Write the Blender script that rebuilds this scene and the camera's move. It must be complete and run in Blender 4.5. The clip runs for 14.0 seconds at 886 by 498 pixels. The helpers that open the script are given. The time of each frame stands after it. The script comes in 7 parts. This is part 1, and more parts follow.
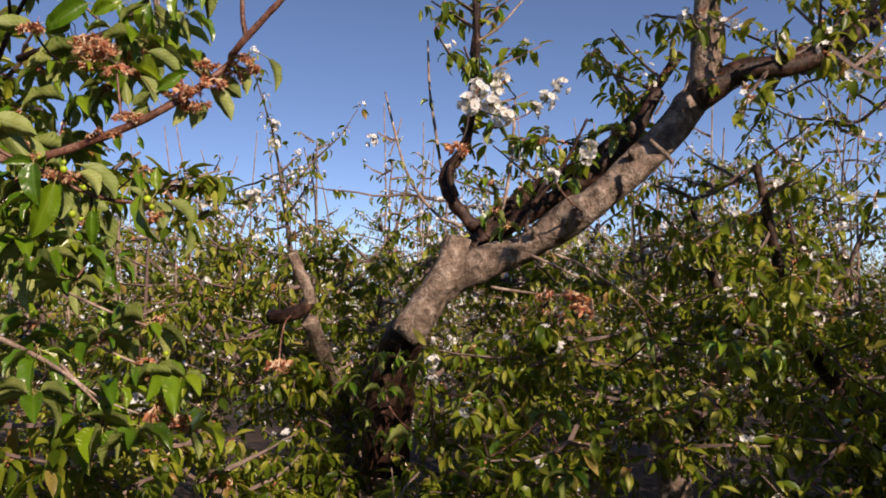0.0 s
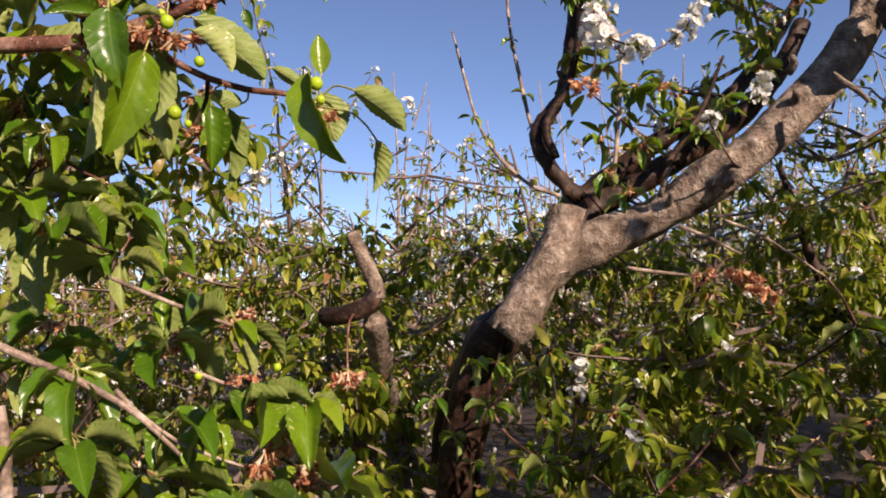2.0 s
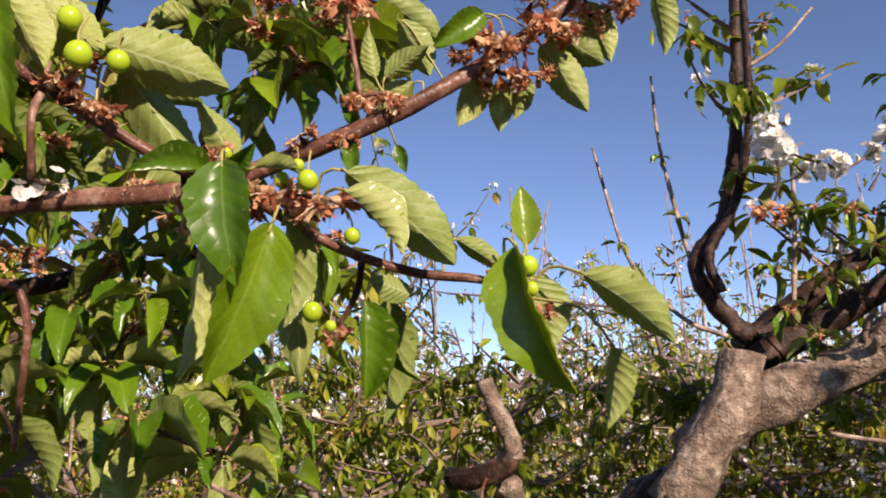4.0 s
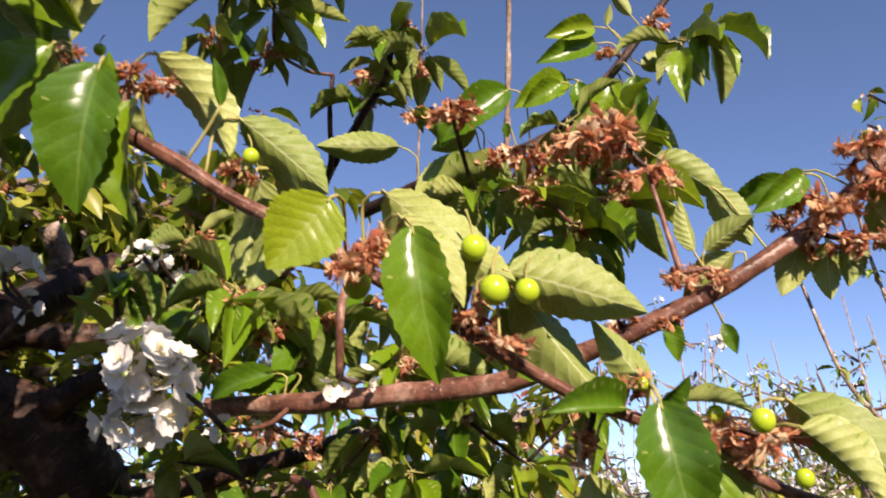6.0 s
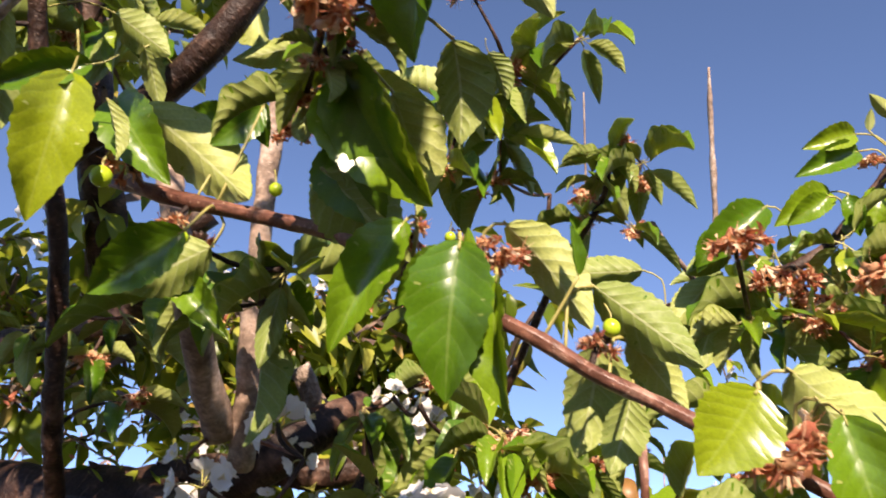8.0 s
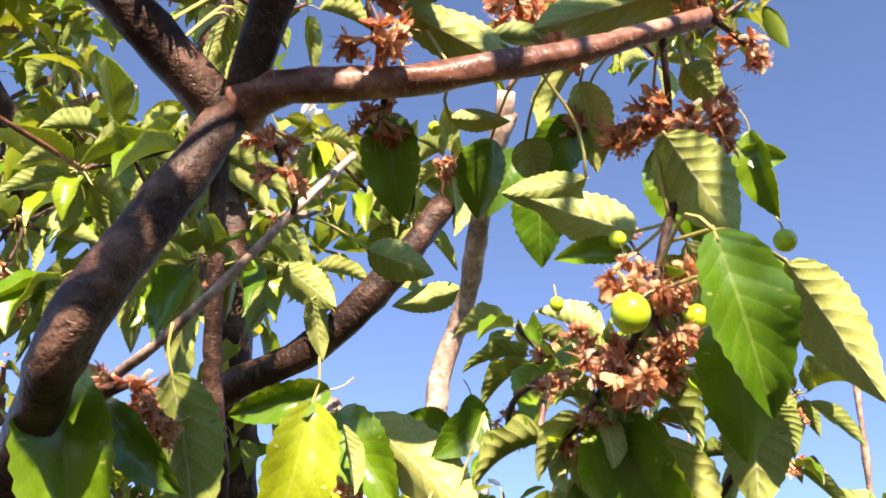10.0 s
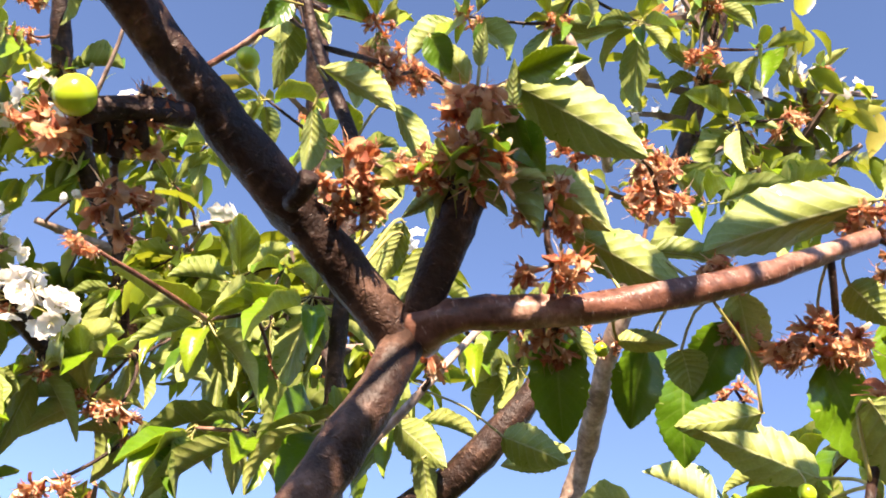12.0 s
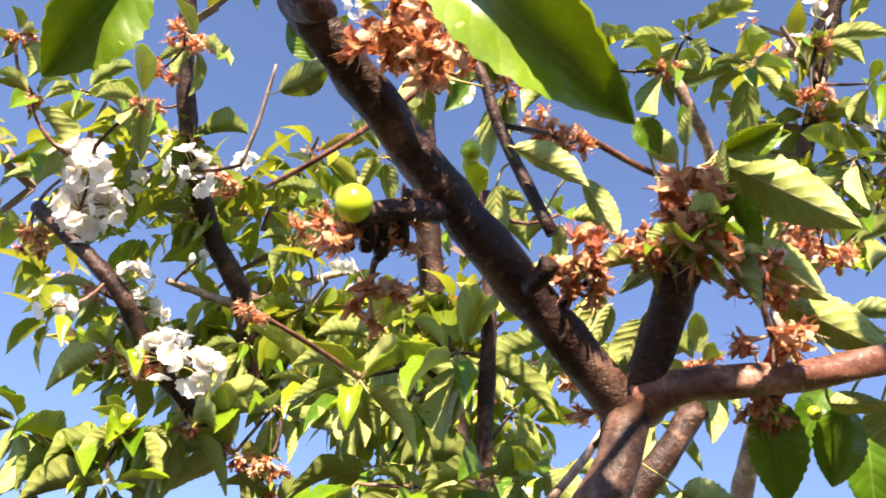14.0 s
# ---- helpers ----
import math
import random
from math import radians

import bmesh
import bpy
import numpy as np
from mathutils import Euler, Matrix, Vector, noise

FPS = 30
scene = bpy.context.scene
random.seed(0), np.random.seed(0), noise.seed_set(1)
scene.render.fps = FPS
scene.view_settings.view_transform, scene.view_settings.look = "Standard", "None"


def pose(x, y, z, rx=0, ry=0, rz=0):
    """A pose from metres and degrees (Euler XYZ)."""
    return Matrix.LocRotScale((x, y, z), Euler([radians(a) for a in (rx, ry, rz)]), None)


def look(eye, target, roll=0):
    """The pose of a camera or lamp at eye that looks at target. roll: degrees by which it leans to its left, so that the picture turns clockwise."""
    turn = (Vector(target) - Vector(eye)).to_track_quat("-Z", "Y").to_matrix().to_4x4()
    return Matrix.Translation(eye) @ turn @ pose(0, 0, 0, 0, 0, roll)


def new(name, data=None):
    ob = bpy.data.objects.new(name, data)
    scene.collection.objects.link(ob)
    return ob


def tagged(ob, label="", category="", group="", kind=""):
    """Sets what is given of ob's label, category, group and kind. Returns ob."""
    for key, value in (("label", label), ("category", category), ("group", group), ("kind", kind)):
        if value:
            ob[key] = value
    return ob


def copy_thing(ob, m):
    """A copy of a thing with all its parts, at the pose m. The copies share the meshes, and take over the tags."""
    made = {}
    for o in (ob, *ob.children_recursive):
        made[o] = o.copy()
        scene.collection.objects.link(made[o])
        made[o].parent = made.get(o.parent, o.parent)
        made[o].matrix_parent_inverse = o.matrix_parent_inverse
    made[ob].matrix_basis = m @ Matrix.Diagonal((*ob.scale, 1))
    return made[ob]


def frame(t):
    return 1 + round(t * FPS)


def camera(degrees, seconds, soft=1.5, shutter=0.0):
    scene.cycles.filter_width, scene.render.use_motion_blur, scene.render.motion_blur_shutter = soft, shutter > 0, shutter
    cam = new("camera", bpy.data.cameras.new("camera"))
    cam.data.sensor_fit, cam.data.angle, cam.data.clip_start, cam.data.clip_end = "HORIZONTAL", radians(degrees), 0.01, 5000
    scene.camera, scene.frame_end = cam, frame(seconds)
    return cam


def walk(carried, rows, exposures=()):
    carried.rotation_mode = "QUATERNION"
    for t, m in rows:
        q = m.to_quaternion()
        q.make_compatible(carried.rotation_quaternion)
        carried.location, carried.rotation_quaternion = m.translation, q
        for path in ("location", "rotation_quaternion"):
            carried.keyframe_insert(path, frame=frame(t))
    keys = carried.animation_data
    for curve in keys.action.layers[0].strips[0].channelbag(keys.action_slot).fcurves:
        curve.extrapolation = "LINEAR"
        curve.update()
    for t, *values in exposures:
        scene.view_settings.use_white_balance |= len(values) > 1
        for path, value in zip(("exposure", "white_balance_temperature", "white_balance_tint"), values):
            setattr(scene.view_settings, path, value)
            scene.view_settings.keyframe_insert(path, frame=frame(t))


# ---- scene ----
cam = camera(57.0, 14.0, 1.75, 0.25)
PATH = [
    (0, (0.035, 0.033, 1.598), (-0.001, 2.029, 1.719), -1.3),
    (0.5, (-0.172, 0.195, 1.58), (-0.076, 2.189, 1.699), -3.3),
    (1, (-0.318, 0.298, 1.578), (-0.079, 2.28, 1.7), -4.7),
    (1.5, (-0.374, 0.485, 1.555), (-0.212, 2.474, 1.676), -3.5),
    (2, (-0.397, 0.606, 1.571), (-0.263, 2.597, 1.703), -2.9),
    (2.2, (-0.417, 0.642, 1.588), (-0.251, 2.628, 1.762), -2.6),
    (4.3, (-0.499, 0.872, 1.699), (-0.63, 2.826, 2.106), -2.0),
    (4.5, (-0.52, 0.88, 1.706), (-0.669, 2.831, 2.121), -2.1),
    (5, (-0.579, 0.896, 1.709), (-0.771, 2.839, 2.144), -2.8),
    (5.5, (-0.613, 0.887, 1.738), (-0.866, 2.792, 2.291), -2.8),
    (6, (-0.633, 0.868, 1.768), (-0.997, 2.724, 2.42), -2.6),
    (6.5, (-0.657, 0.851, 1.791), (-1.117, 2.662, 2.503), -1.7),
    (7, (-0.689, 0.859, 1.8), (-1.259, 2.61, 2.581), -1.7),
    (7.5, (-0.719, 0.861, 1.81), (-1.311, 2.589, 2.624), -1.6),
    (8, (-0.75, 0.851, 1.824), (-1.397, 2.532, 2.692), -1.1),
    (8.5, (-0.775, 0.83, 1.845), (-1.47, 2.455, 2.782), -0.8),
    (9, (-0.795, 0.798, 1.87), (-1.499, 2.373, 2.884), -0.0),
    (9.2, (-0.804, 0.792, 1.883), (-1.504, 2.335, 2.945), -0.3),
    (11.3, (-0.865, 0.754, 1.957), (-1.626, 2.087, 3.24), 5.3),
    (11.5, (-0.868, 0.743, 1.963), (-1.635, 2.055, 3.263), 5.8),
    (12, (-0.87, 0.716, 1.971), (-1.649, 1.97, 3.32), 7.3),
    (12.5, (-0.885, 0.693, 1.97), (-1.694, 1.909, 3.337), 8.0),
    (13, (-0.901, 0.671, 1.97), (-1.724, 1.859, 3.352), 7.9),
    (13.5, (-0.913, 0.651, 1.969), (-1.729, 1.823, 3.369), 7.6),
    (14, (-0.929, 0.643, 1.964), (-1.806, 1.786, 3.353), 9.0),
]
EXPOSURES = [(t, stops, kelvin + 20, 20) for t, stops, kelvin in ((0, 0.25, 6600), (0.6, -0.1, 6600), (1.2, 0.28, 6650), (2.2, 0.65, 6650), (4.5, 0.68, 6600), (6, 0.95, 6600), (7.5, 1.05, 6650), (8.5, 1.55, 6700), (9.2, 1.8, 6750), (11.5, 2.2, 6900), (14, 2.2, 6900))]
walk(cam, [(t, look(eye, target, roll)) for t, eye, target, roll in PATH], EXPOSURES)

# ---- world and sun ----
SUN_TO = Vector((0.45, -0.75, 0.5)).normalized()
world = bpy.data.worlds.new("world")
scene.world = world
world.use_nodes = True
wn, wl = world.node_tree.nodes, world.node_tree.links
sky = wn.new("ShaderNodeTexSky")
sky.sky_type = 'NISHITA'
sky.sun_disc = False
sky.sun_elevation = math.asin(SUN_TO.z)
sky.sun_rotation = math.atan2(SUN_TO.x, SUN_TO.y)
sky.altitude = 1500
sky.air_density, sky.dust_density, sky.ozone_density = 0.6, 0.0, 2.0
wl.new(sky.outputs[0], wn["Background"].inputs[0])
wn["Background"].inputs[1].default_value = 0.112
lamp = bpy.data.lights.new("sun", 'SUN')
lamp.energy, lamp.angle, lamp.color = 5.0, radians(0.55), (1.0, 0.85, 0.66)
new("sun", lamp).matrix_world = look(SUN_TO * 40, (0, 0, 0))


# ---- materials ----
def nodes_of(name):
    m = bpy.data.materials.new(name)
    m.use_nodes = True
    nt = m.node_tree
    nt.nodes.clear()
    out = nt.nodes.new("ShaderNodeOutputMaterial")
    return m, nt, out


def node(nt, kind, **values):
    n = nt.nodes.new(kind)
    for key, value in values.items():
        if key in n.inputs:
            n.inputs[key].default_value = value
    return n


def ramp(nt, source, stops):
    r = nt.nodes.new("ShaderNodeValToRGB")
    while len(r.color_ramp.elements) < len(stops):
        r.color_ramp.elements.new(0.5)
    for e, (p, c) in zip(r.color_ramp.elements, stops):
        e.position, e.color = p, (*c, 1)
    nt.links.new(source, r.inputs[0])
    return r


def math_node(nt, op, a, b=None, c=None):
    n = nt.nodes.new("ShaderNodeMath")
    n.operation = op
    for k, v in enumerate((a, b, c)):
        if v is None:
            continue
        if isinstance(v, (int, float)):
            n.inputs[k].default_value = v
        else:
            nt.links.new(v, n.inputs[k])
    return n.outputs[0]


def mix_rgb(nt, fac, a, b, blend='MIX'):
    n = nt.nodes.new("ShaderNodeMix")
    n.data_type, n.blend_type = 'RGBA', blend
    for sock, v in ((n.inputs[0], fac), (n.inputs[6], a), (n.inputs[7], b)):
        if isinstance(v, (int, float)):
            sock.default_value = v
        elif isinstance(v, tuple):
            sock.default_value = (*v, 1)
        else:
            nt.links.new(v, sock)
    return n.outputs[2]


def leaf_material(name, stops, through_colour, thin, rough, veins, relief, islands=False, coat=0.0):
    """A leaf's skin: colour by leaf, mottling, veins along its own map, light passing through."""
    m, nt, out = nodes_of(name)
    if islands:
        rnd = nt.nodes.new("ShaderNodeNewGeometry").outputs["Random Per Island"]
    else:
        rnd = nt.nodes.new("ShaderNodeObjectInfo").outputs["Random"]
    col = ramp(nt, rnd, stops).outputs[0]
    tex = nt.nodes.new("ShaderNodeTexCoord")
    blotch = node(nt, "ShaderNodeTexNoise", Scale=45.0, Detail=4.0)
    nt.links.new(tex.outputs["Object"], blotch.inputs[0])
    col = mix_rgb(nt, 0.35, col, ramp(nt, blotch.outputs[0], [(0.3, (0.25, 0.3, 0.2)), (0.7, (1.2, 1.15, 0.9))]).outputs[0], 'MULTIPLY')
    bump = None
    if veins:
        uv = nt.nodes.new("ShaderNodeSeparateXYZ")
        nt.links.new(tex.outputs["UV"], uv.inputs[0])
        side = math_node(nt, 'ABSOLUTE', math_node(nt, 'SUBTRACT', uv.outputs[0], 0.5))
        run = math_node(nt, 'SUBTRACT', uv.outputs[1], math_node(nt, 'MULTIPLY', side, 0.42))
        wave = math_node(nt, 'PINGPONG', math_node(nt, 'MULTIPLY', run, 8.5), 0.5)
        lateral = math_node(nt, 'SUBTRACT', 1.0, math_node(nt, 'MULTIPLY', wave, 2.0))
        thin_v = math_node(nt, 'POWER', lateral, 11.0)
        mid = math_node(nt, 'LESS_THAN', side, 0.022)
        vein = math_node(nt, 'MAXIMUM', math_node(nt, 'MULTIPLY', thin_v, 0.6), mid)
        col = mix_rgb(nt, math_node(nt, 'MULTIPLY', vein, veins), col, (0.42, 0.5, 0.16) if relief < 0 else (0.66, 0.7, 0.4))
        puff = math_node(nt, 'ADD', math_node(nt, 'POWER', lateral, 1.6), math_node(nt, 'MULTIPLY', mid, 0.8))
        fine = node(nt, "ShaderNodeTexNoise", Scale=160.0, Detail=3.0)
        nt.links.new(tex.outputs["Object"], fine.inputs[0])
        bump = node(nt, "ShaderNodeBump", Strength=0.34 if relief < 0 else 0.6, Distance=relief)
        nt.links.new(math_node(nt, 'ADD', math_node(nt, 'MULTIPLY', puff, -1.0 if relief < 0 else 1.0), math_node(nt, 'MULTIPLY', fine.outputs[0], 0.15)), bump.inputs["Height"])
        bump.inputs["Distance"].default_value = abs(relief)
    skin = node(nt, "ShaderNodeBsdfPrincipled", Roughness=rough)
    skin.inputs["Specular IOR Level"].default_value = 0.25 if islands else 0.4
    skin.inputs["Coat Weight"].default_value = coat
    skin.inputs["Coat Roughness"].default_value = 0.25
    nt.links.new(col, skin.inputs["Base Color"])
    glow = nt.nodes.new("ShaderNodeBsdfTranslucent")
    nt.links.new(mix_rgb(nt, 0.75, col, through_colour), glow.inputs[0])
    if bump:
        nt.links.new(bump.outputs[0], skin.inputs["Normal"])
    mix = nt.nodes.new("ShaderNodeMixShader")
    mix.inputs[0].default_value = thin
    nt.links.new(skin.outputs[0], mix.inputs[1])
    nt.links.new(glow.outputs[0], mix.inputs[2])
    nt.links.new(mix.outputs[0], out.inputs[0])
    return m


TOP = leaf_material("leaf_upper_skin", [(0.0, (0.062, 0.15, 0.007)), (0.45, (0.105, 0.215, 0.008)), (0.85, (0.19, 0.3, 0.01)), (1.0, (0.28, 0.34, 0.015))],
                    (0.45, 0.6, 0.02), 0.3, 0.3, 0.16, -0.0005, coat=0.35)
UNDER = leaf_material("leaf_lower_skin", [(0.0, (0.26, 0.335, 0.085)), (0.5, (0.36, 0.425, 0.12)), (1.0, (0.47, 0.52, 0.17))],
                      (0.55, 0.62, 0.05), 0.35, 0.5, 0.55, 0.0007)
MASS = leaf_material("leaf_small_skin", [(0.0, (0.045, 0.085, 0.007)), (0.45, (0.14, 0.19, 0.014)), (0.8, (0.3, 0.31, 0.035)), (0.93, (0.34, 0.35, 0.08)), (1.0, (0.28, 0.13, 0.05))],
                     (0.5, 0.58, 0.03), 0.26, 0.36, 0, 0, islands=True)


def plain_material(name, stops, scale, rough, bump=0.0, islands=False, thin=0.0, through_colour=(1, 1, 1), detail=6.0, stretch=(1, 1, 1)):
    m, nt, out = nodes_of(name)
    tex = nt.nodes.new("ShaderNodeTexCoord")
    mapping = node(nt, "ShaderNodeMapping", Scale=stretch)
    nt.links.new(tex.outputs["Object"], mapping.inputs[0])
    n1 = node(nt, "ShaderNodeTexNoise", Scale=scale, Detail=detail, Roughness=0.62)
    nt.links.new(mapping.outputs[0], n1.inputs[0])
    source = n1.outputs[0]
    if islands:
        rnd = nt.nodes.new("ShaderNodeNewGeometry").outputs["Random Per Island"]
        source = math_node(nt, 'ADD', math_node(nt, 'MULTIPLY', source, 0.4), math_node(nt, 'MULTIPLY', rnd, 0.6))
    col = ramp(nt, source, stops).outputs[0]
    skin = node(nt, "ShaderNodeBsdfPrincipled", Roughness=rough)
    nt.links.new(col, skin.inputs["Base Color"])
    if bump:
        b = node(nt, "ShaderNodeBump", Strength=0.8, Distance=bump)
        n2 = node(nt, "ShaderNodeTexNoise", Scale=scale * 3.1, Detail=5.0, Roughness=0.6)
        nt.links.new(mapping.outputs[0], n2.inputs[0])
        nt.links.new(math_node(nt, 'ADD', n1.outputs[0], n2.outputs[0]), b.inputs["Height"])
        nt.links.new(b.outputs[0], skin.inputs["Normal"])
    if thin:
        glow = nt.nodes.new("ShaderNodeBsdfTranslucent")
        nt.links.new(mix_rgb(nt, 0.6, col, through_colour), glow.inputs[0])
        mix = nt.nodes.new("ShaderNodeMixShader")
        mix.inputs[0].default_value = thin
        nt.links.new(skin.outputs[0], mix.inputs[1])
        nt.links.new(glow.outputs[0], mix.inputs[2])
        nt.links.new(mix.outputs[0], out.inputs[0])
    else:
        nt.links.new(skin.outputs[0], out.inputs[0])
    return m


def bark_material(name, dark, mid, pale, band, rough=0.75, bump=0.003, flake=0.0, pores=0.5, grain=0.45):
    """Cherry bark: rings round the wood, short pale lenticels, flaking patches, grain."""
    m, nt, out = nodes_of(name)
    tex = nt.nodes.new("ShaderNodeTexCoord")

    def round_noise(around, along, detail):
        uv = node(nt, "ShaderNodeMapping", Scale=(around, along, 1))
        nt.links.new(tex.outputs["UV"], uv.inputs[0])
        n = node(nt, "ShaderNodeTexNoise", Scale=1.0, Detail=detail, Roughness=0.65)
        nt.links.new(uv.outputs[0], n.inputs[0])
        return n.outputs[0]

    rings = round_noise(3.0, band, 5.0)
    pore = ramp(nt, round_noise(7.0, band * 4.0, 2.0), [(0.62, (0, 0, 0)), (0.69, (1, 1, 1))]).outputs[0]
    patch = node(nt, "ShaderNodeTexNoise", Scale=26.0, Detail=6.0, Roughness=0.65)
    nt.links.new(tex.outputs["Object"], patch.inputs[0])
    fine = node(nt, "ShaderNodeTexNoise", Scale=190.0, Detail=4.0)
    nt.links.new(tex.outputs["Object"], fine.inputs[0])
    base = ramp(nt, patch.outputs[0], [(0.3, dark), (0.52, mid), (0.72, pale)]).outputs[0]
    col = mix_rgb(nt, 0.45, base, ramp(nt, rings, [(0.36, (0.3, 0.27, 0.25)), (0.52, (1, 1, 1)), (0.66, (1.6, 1.5, 1.45))]).outputs[0], 'MULTIPLY')
    col = mix_rgb(nt, grain, col, ramp(nt, fine.outputs[0], [(0.35, (0.35, 0.33, 0.31)), (0.65, (1.35, 1.35, 1.35))]).outputs[0], 'MULTIPLY')
    col = mix_rgb(nt, math_node(nt, 'MULTIPLY', pore, pores), col, pale)
    skin = node(nt, "ShaderNodeBsdfPrincipled", Roughness=rough)
    skin.inputs["Specular IOR Level"].default_value = 0.28
    nt.links.new(col, skin.inputs["Base Color"])
    height = math_node(nt, 'ADD', math_node(nt, 'ADD', math_node(nt, 'MULTIPLY', patch.outputs[0], 1.0 + flake), math_node(nt, 'MULTIPLY', rings, 0.4)), math_node(nt, 'MULTIPLY', fine.outputs[0], 0.3))
    height = math_node(nt, 'ADD', height, math_node(nt, 'MULTIPLY', pore, 0.15))
    b = node(nt, "ShaderNodeBump", Strength=0.9, Distance=bump)
    nt.links.new(height, b.inputs["Height"])
    nt.links.new(b.outputs[0], skin.inputs["Normal"])
    nt.links.new(skin.outputs[0], out.inputs[0])
    return m


BARK_OLD = bark_material("old_pale_bark", (0.07, 0.045, 0.033), (0.26, 0.195, 0.15), (0.54, 0.45, 0.37), 26.0, 0.85, 0.01, 1.5, 0.35, 0.35)
# dark limb bark; also stands in for shade on the pale tree's rear limbs
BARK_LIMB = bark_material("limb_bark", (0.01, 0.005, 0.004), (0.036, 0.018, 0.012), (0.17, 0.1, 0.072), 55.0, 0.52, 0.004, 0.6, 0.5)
BARK_RED = bark_material("young_red_bark", (0.055, 0.02, 0.013), (0.175, 0.08, 0.055), (0.45, 0.3, 0.23), 75.0, 0.36, 0.002, 0.0, 0.55)
BARK_GREY = bark_material("grey_twig_bark", (0.12, 0.08, 0.058), (0.34, 0.25, 0.195), (0.6, 0.5, 0.43), 60.0, 0.6, 0.001)
DRY = plain_material("dry_petal", [(0.2, (0.22, 0.055, 0.03)), (0.32, (0.56, 0.18, 0.1)), (0.45, (0.74, 0.36, 0.18)), (0.6, (0.85, 0.57, 0.33)), (0.8, (0.92, 0.78, 0.57))], 90, 0.75, 0.0006, True, 0.35, (0.7, 0.26, 0.08))
PETAL = plain_material("white_petal", [(0.3, (0.78, 0.77, 0.74)), (0.7, (0.88, 0.87, 0.86))], 80, 0.55, 0.0003, False, 0.35, (0.95, 0.92, 0.88))
STAMEN = plain_material("stamen", [(0.3, (0.75, 0.68, 0.45)), (0.7, (0.82, 0.74, 0.4))], 80, 0.6)
FRUIT = plain_material("green_fruit_skin", [(0.3, (0.33, 0.48, 0.02)), (0.7, (0.46, 0.6, 0.03))], 60, 0.22, 0.0, False, 0.12, (0.5, 0.7, 0.05))
STALK = plain_material("green_stalk", [(0.3, (0.3, 0.26, 0.08)), (0.7, (0.36, 0.34, 0.1))], 70, 0.5)
BARK_TWIG = plain_material("twig_bark", [(0.3, (0.09, 0.06, 0.05)), (0.7, (0.24, 0.17, 0.14))], 40, 0.7)
SOIL = plain_material("dry_soil", [(0.25, (0.014, 0.008, 0.005)), (0.5, (0.034, 0.02, 0.012)), (0.75, (0.07, 0.042, 0.027))], 2.2, 0.95, 0.03, detail=12)


# ---- helpers for shapes ----
def link_mesh(name, verts, faces, mats, parent=None, smooth=True, slots=None, uvs=None):
    me = bpy.data.meshes.new(name)
    me.from_pydata(verts, [], faces)
    for m in mats:
        me.materials.append(m)
    if slots is not None:
        me.polygons.foreach_set("material_index", slots)
    if smooth:
        me.polygons.foreach_set("use_smooth", [True] * len(me.polygons))
    if uvs is not None:
        layer = me.uv_layers.new(name="map")
        index = np.empty(len(me.loops), dtype=np.int32)
        me.loops.foreach_get("vertex_index", index)
        layer.data.foreach_set("uv", np.asarray(uvs, dtype=np.float32)[index].ravel())
    me.update()
    if parent is False:
        return me
    ob = new(name, me)
    ob.parent = parent
    return ob


def place(name, me, m, parent):
    ob = new(name, me)
    ob.parent = parent
    ob.matrix_world = m
    ob.matrix_basis = m
    return ob


def spline(points, step):
    """A smooth line through the points (Catmull-Rom), sampled about every step metres."""
    p = [Vector(q) for q in points]
    p = [p[0] * 2 - p[1]] + p + [p[-1] * 2 - p[-2]]
    line, knots = [], []
    for i in range(1, len(p) - 2):
        n = max(2, int((p[i + 1] - p[i]).length / step))
        for k in range(n + (i == len(p) - 3)):
            t = k / n
            a, b, c, d = p[i - 1:i + 3]
            line.append(0.5 * ((2 * b) + (c - a) * t + (2 * a - 5 * b + 4 * c - d) * t * t + (3 * b - a - 3 * c + d) * t ** 3))
            knots.append((i - 1 + t) / (len(p) - 3))
    return line, knots


def tube(line, radii, sides, lump=0.0, knobs=(), seed=0):
    """Rings along a line; lump: uneven wood; knobs: swellings (where along it, how far). Returns verts, faces, uvs."""
    verts, faces, uvs = [], [], []
    up = Vector((0.3, 0.2, 1)).normalized()
    run = 0.0
    n = len(line)
    frame_x = None
    for i, p in enumerate(line):
        way = (line[min(i + 1, n - 1)] - line[max(i - 1, 0)]).normalized()
        if frame_x is None:
            frame_x = way.cross(up)
            if frame_x.length < 0.1:
                frame_x = way.cross(Vector((1, 0, 0)))
        frame_x = (frame_x - way * frame_x.dot(way)).normalized()
        frame_y = way.cross(frame_x)
        if i:
            run += (p - line[i - 1]).length
        r = radii[i]
        for at, much in knobs:
            r *= 1 + much * math.exp(-((i / (n - 1) - at) * n / 2.2) ** 2)
        for k in range(sides + 1):
            a = 2 * math.pi * k / sides
            d = frame_x * math.cos(a) + frame_y * math.sin(a)
            rr = r
            if lump and k < sides:
                rr *= 1 + lump * noise.noise(p * (0.35 / max(r, 0.004)) + d * 1.3 + Vector((seed, 0, 0)))
            if lump and k == sides:
                rr = (verts[-sides] - p).length
            verts.append(p + d * rr)
            uvs.append((k / sides, run))
    for i in range(n - 1):
        for k in range(sides):
            a = i * (sides + 1) + k
            faces.append((a, a + 1, a + sides + 2, a + sides + 1))
    faces.append(tuple(range(sides - 1, -1, -1)))
    faces.append(tuple((n - 1) * (sides + 1) + k for k in range(sides)))
    return verts, faces, uvs


WOOD = {}
SPURS = {}


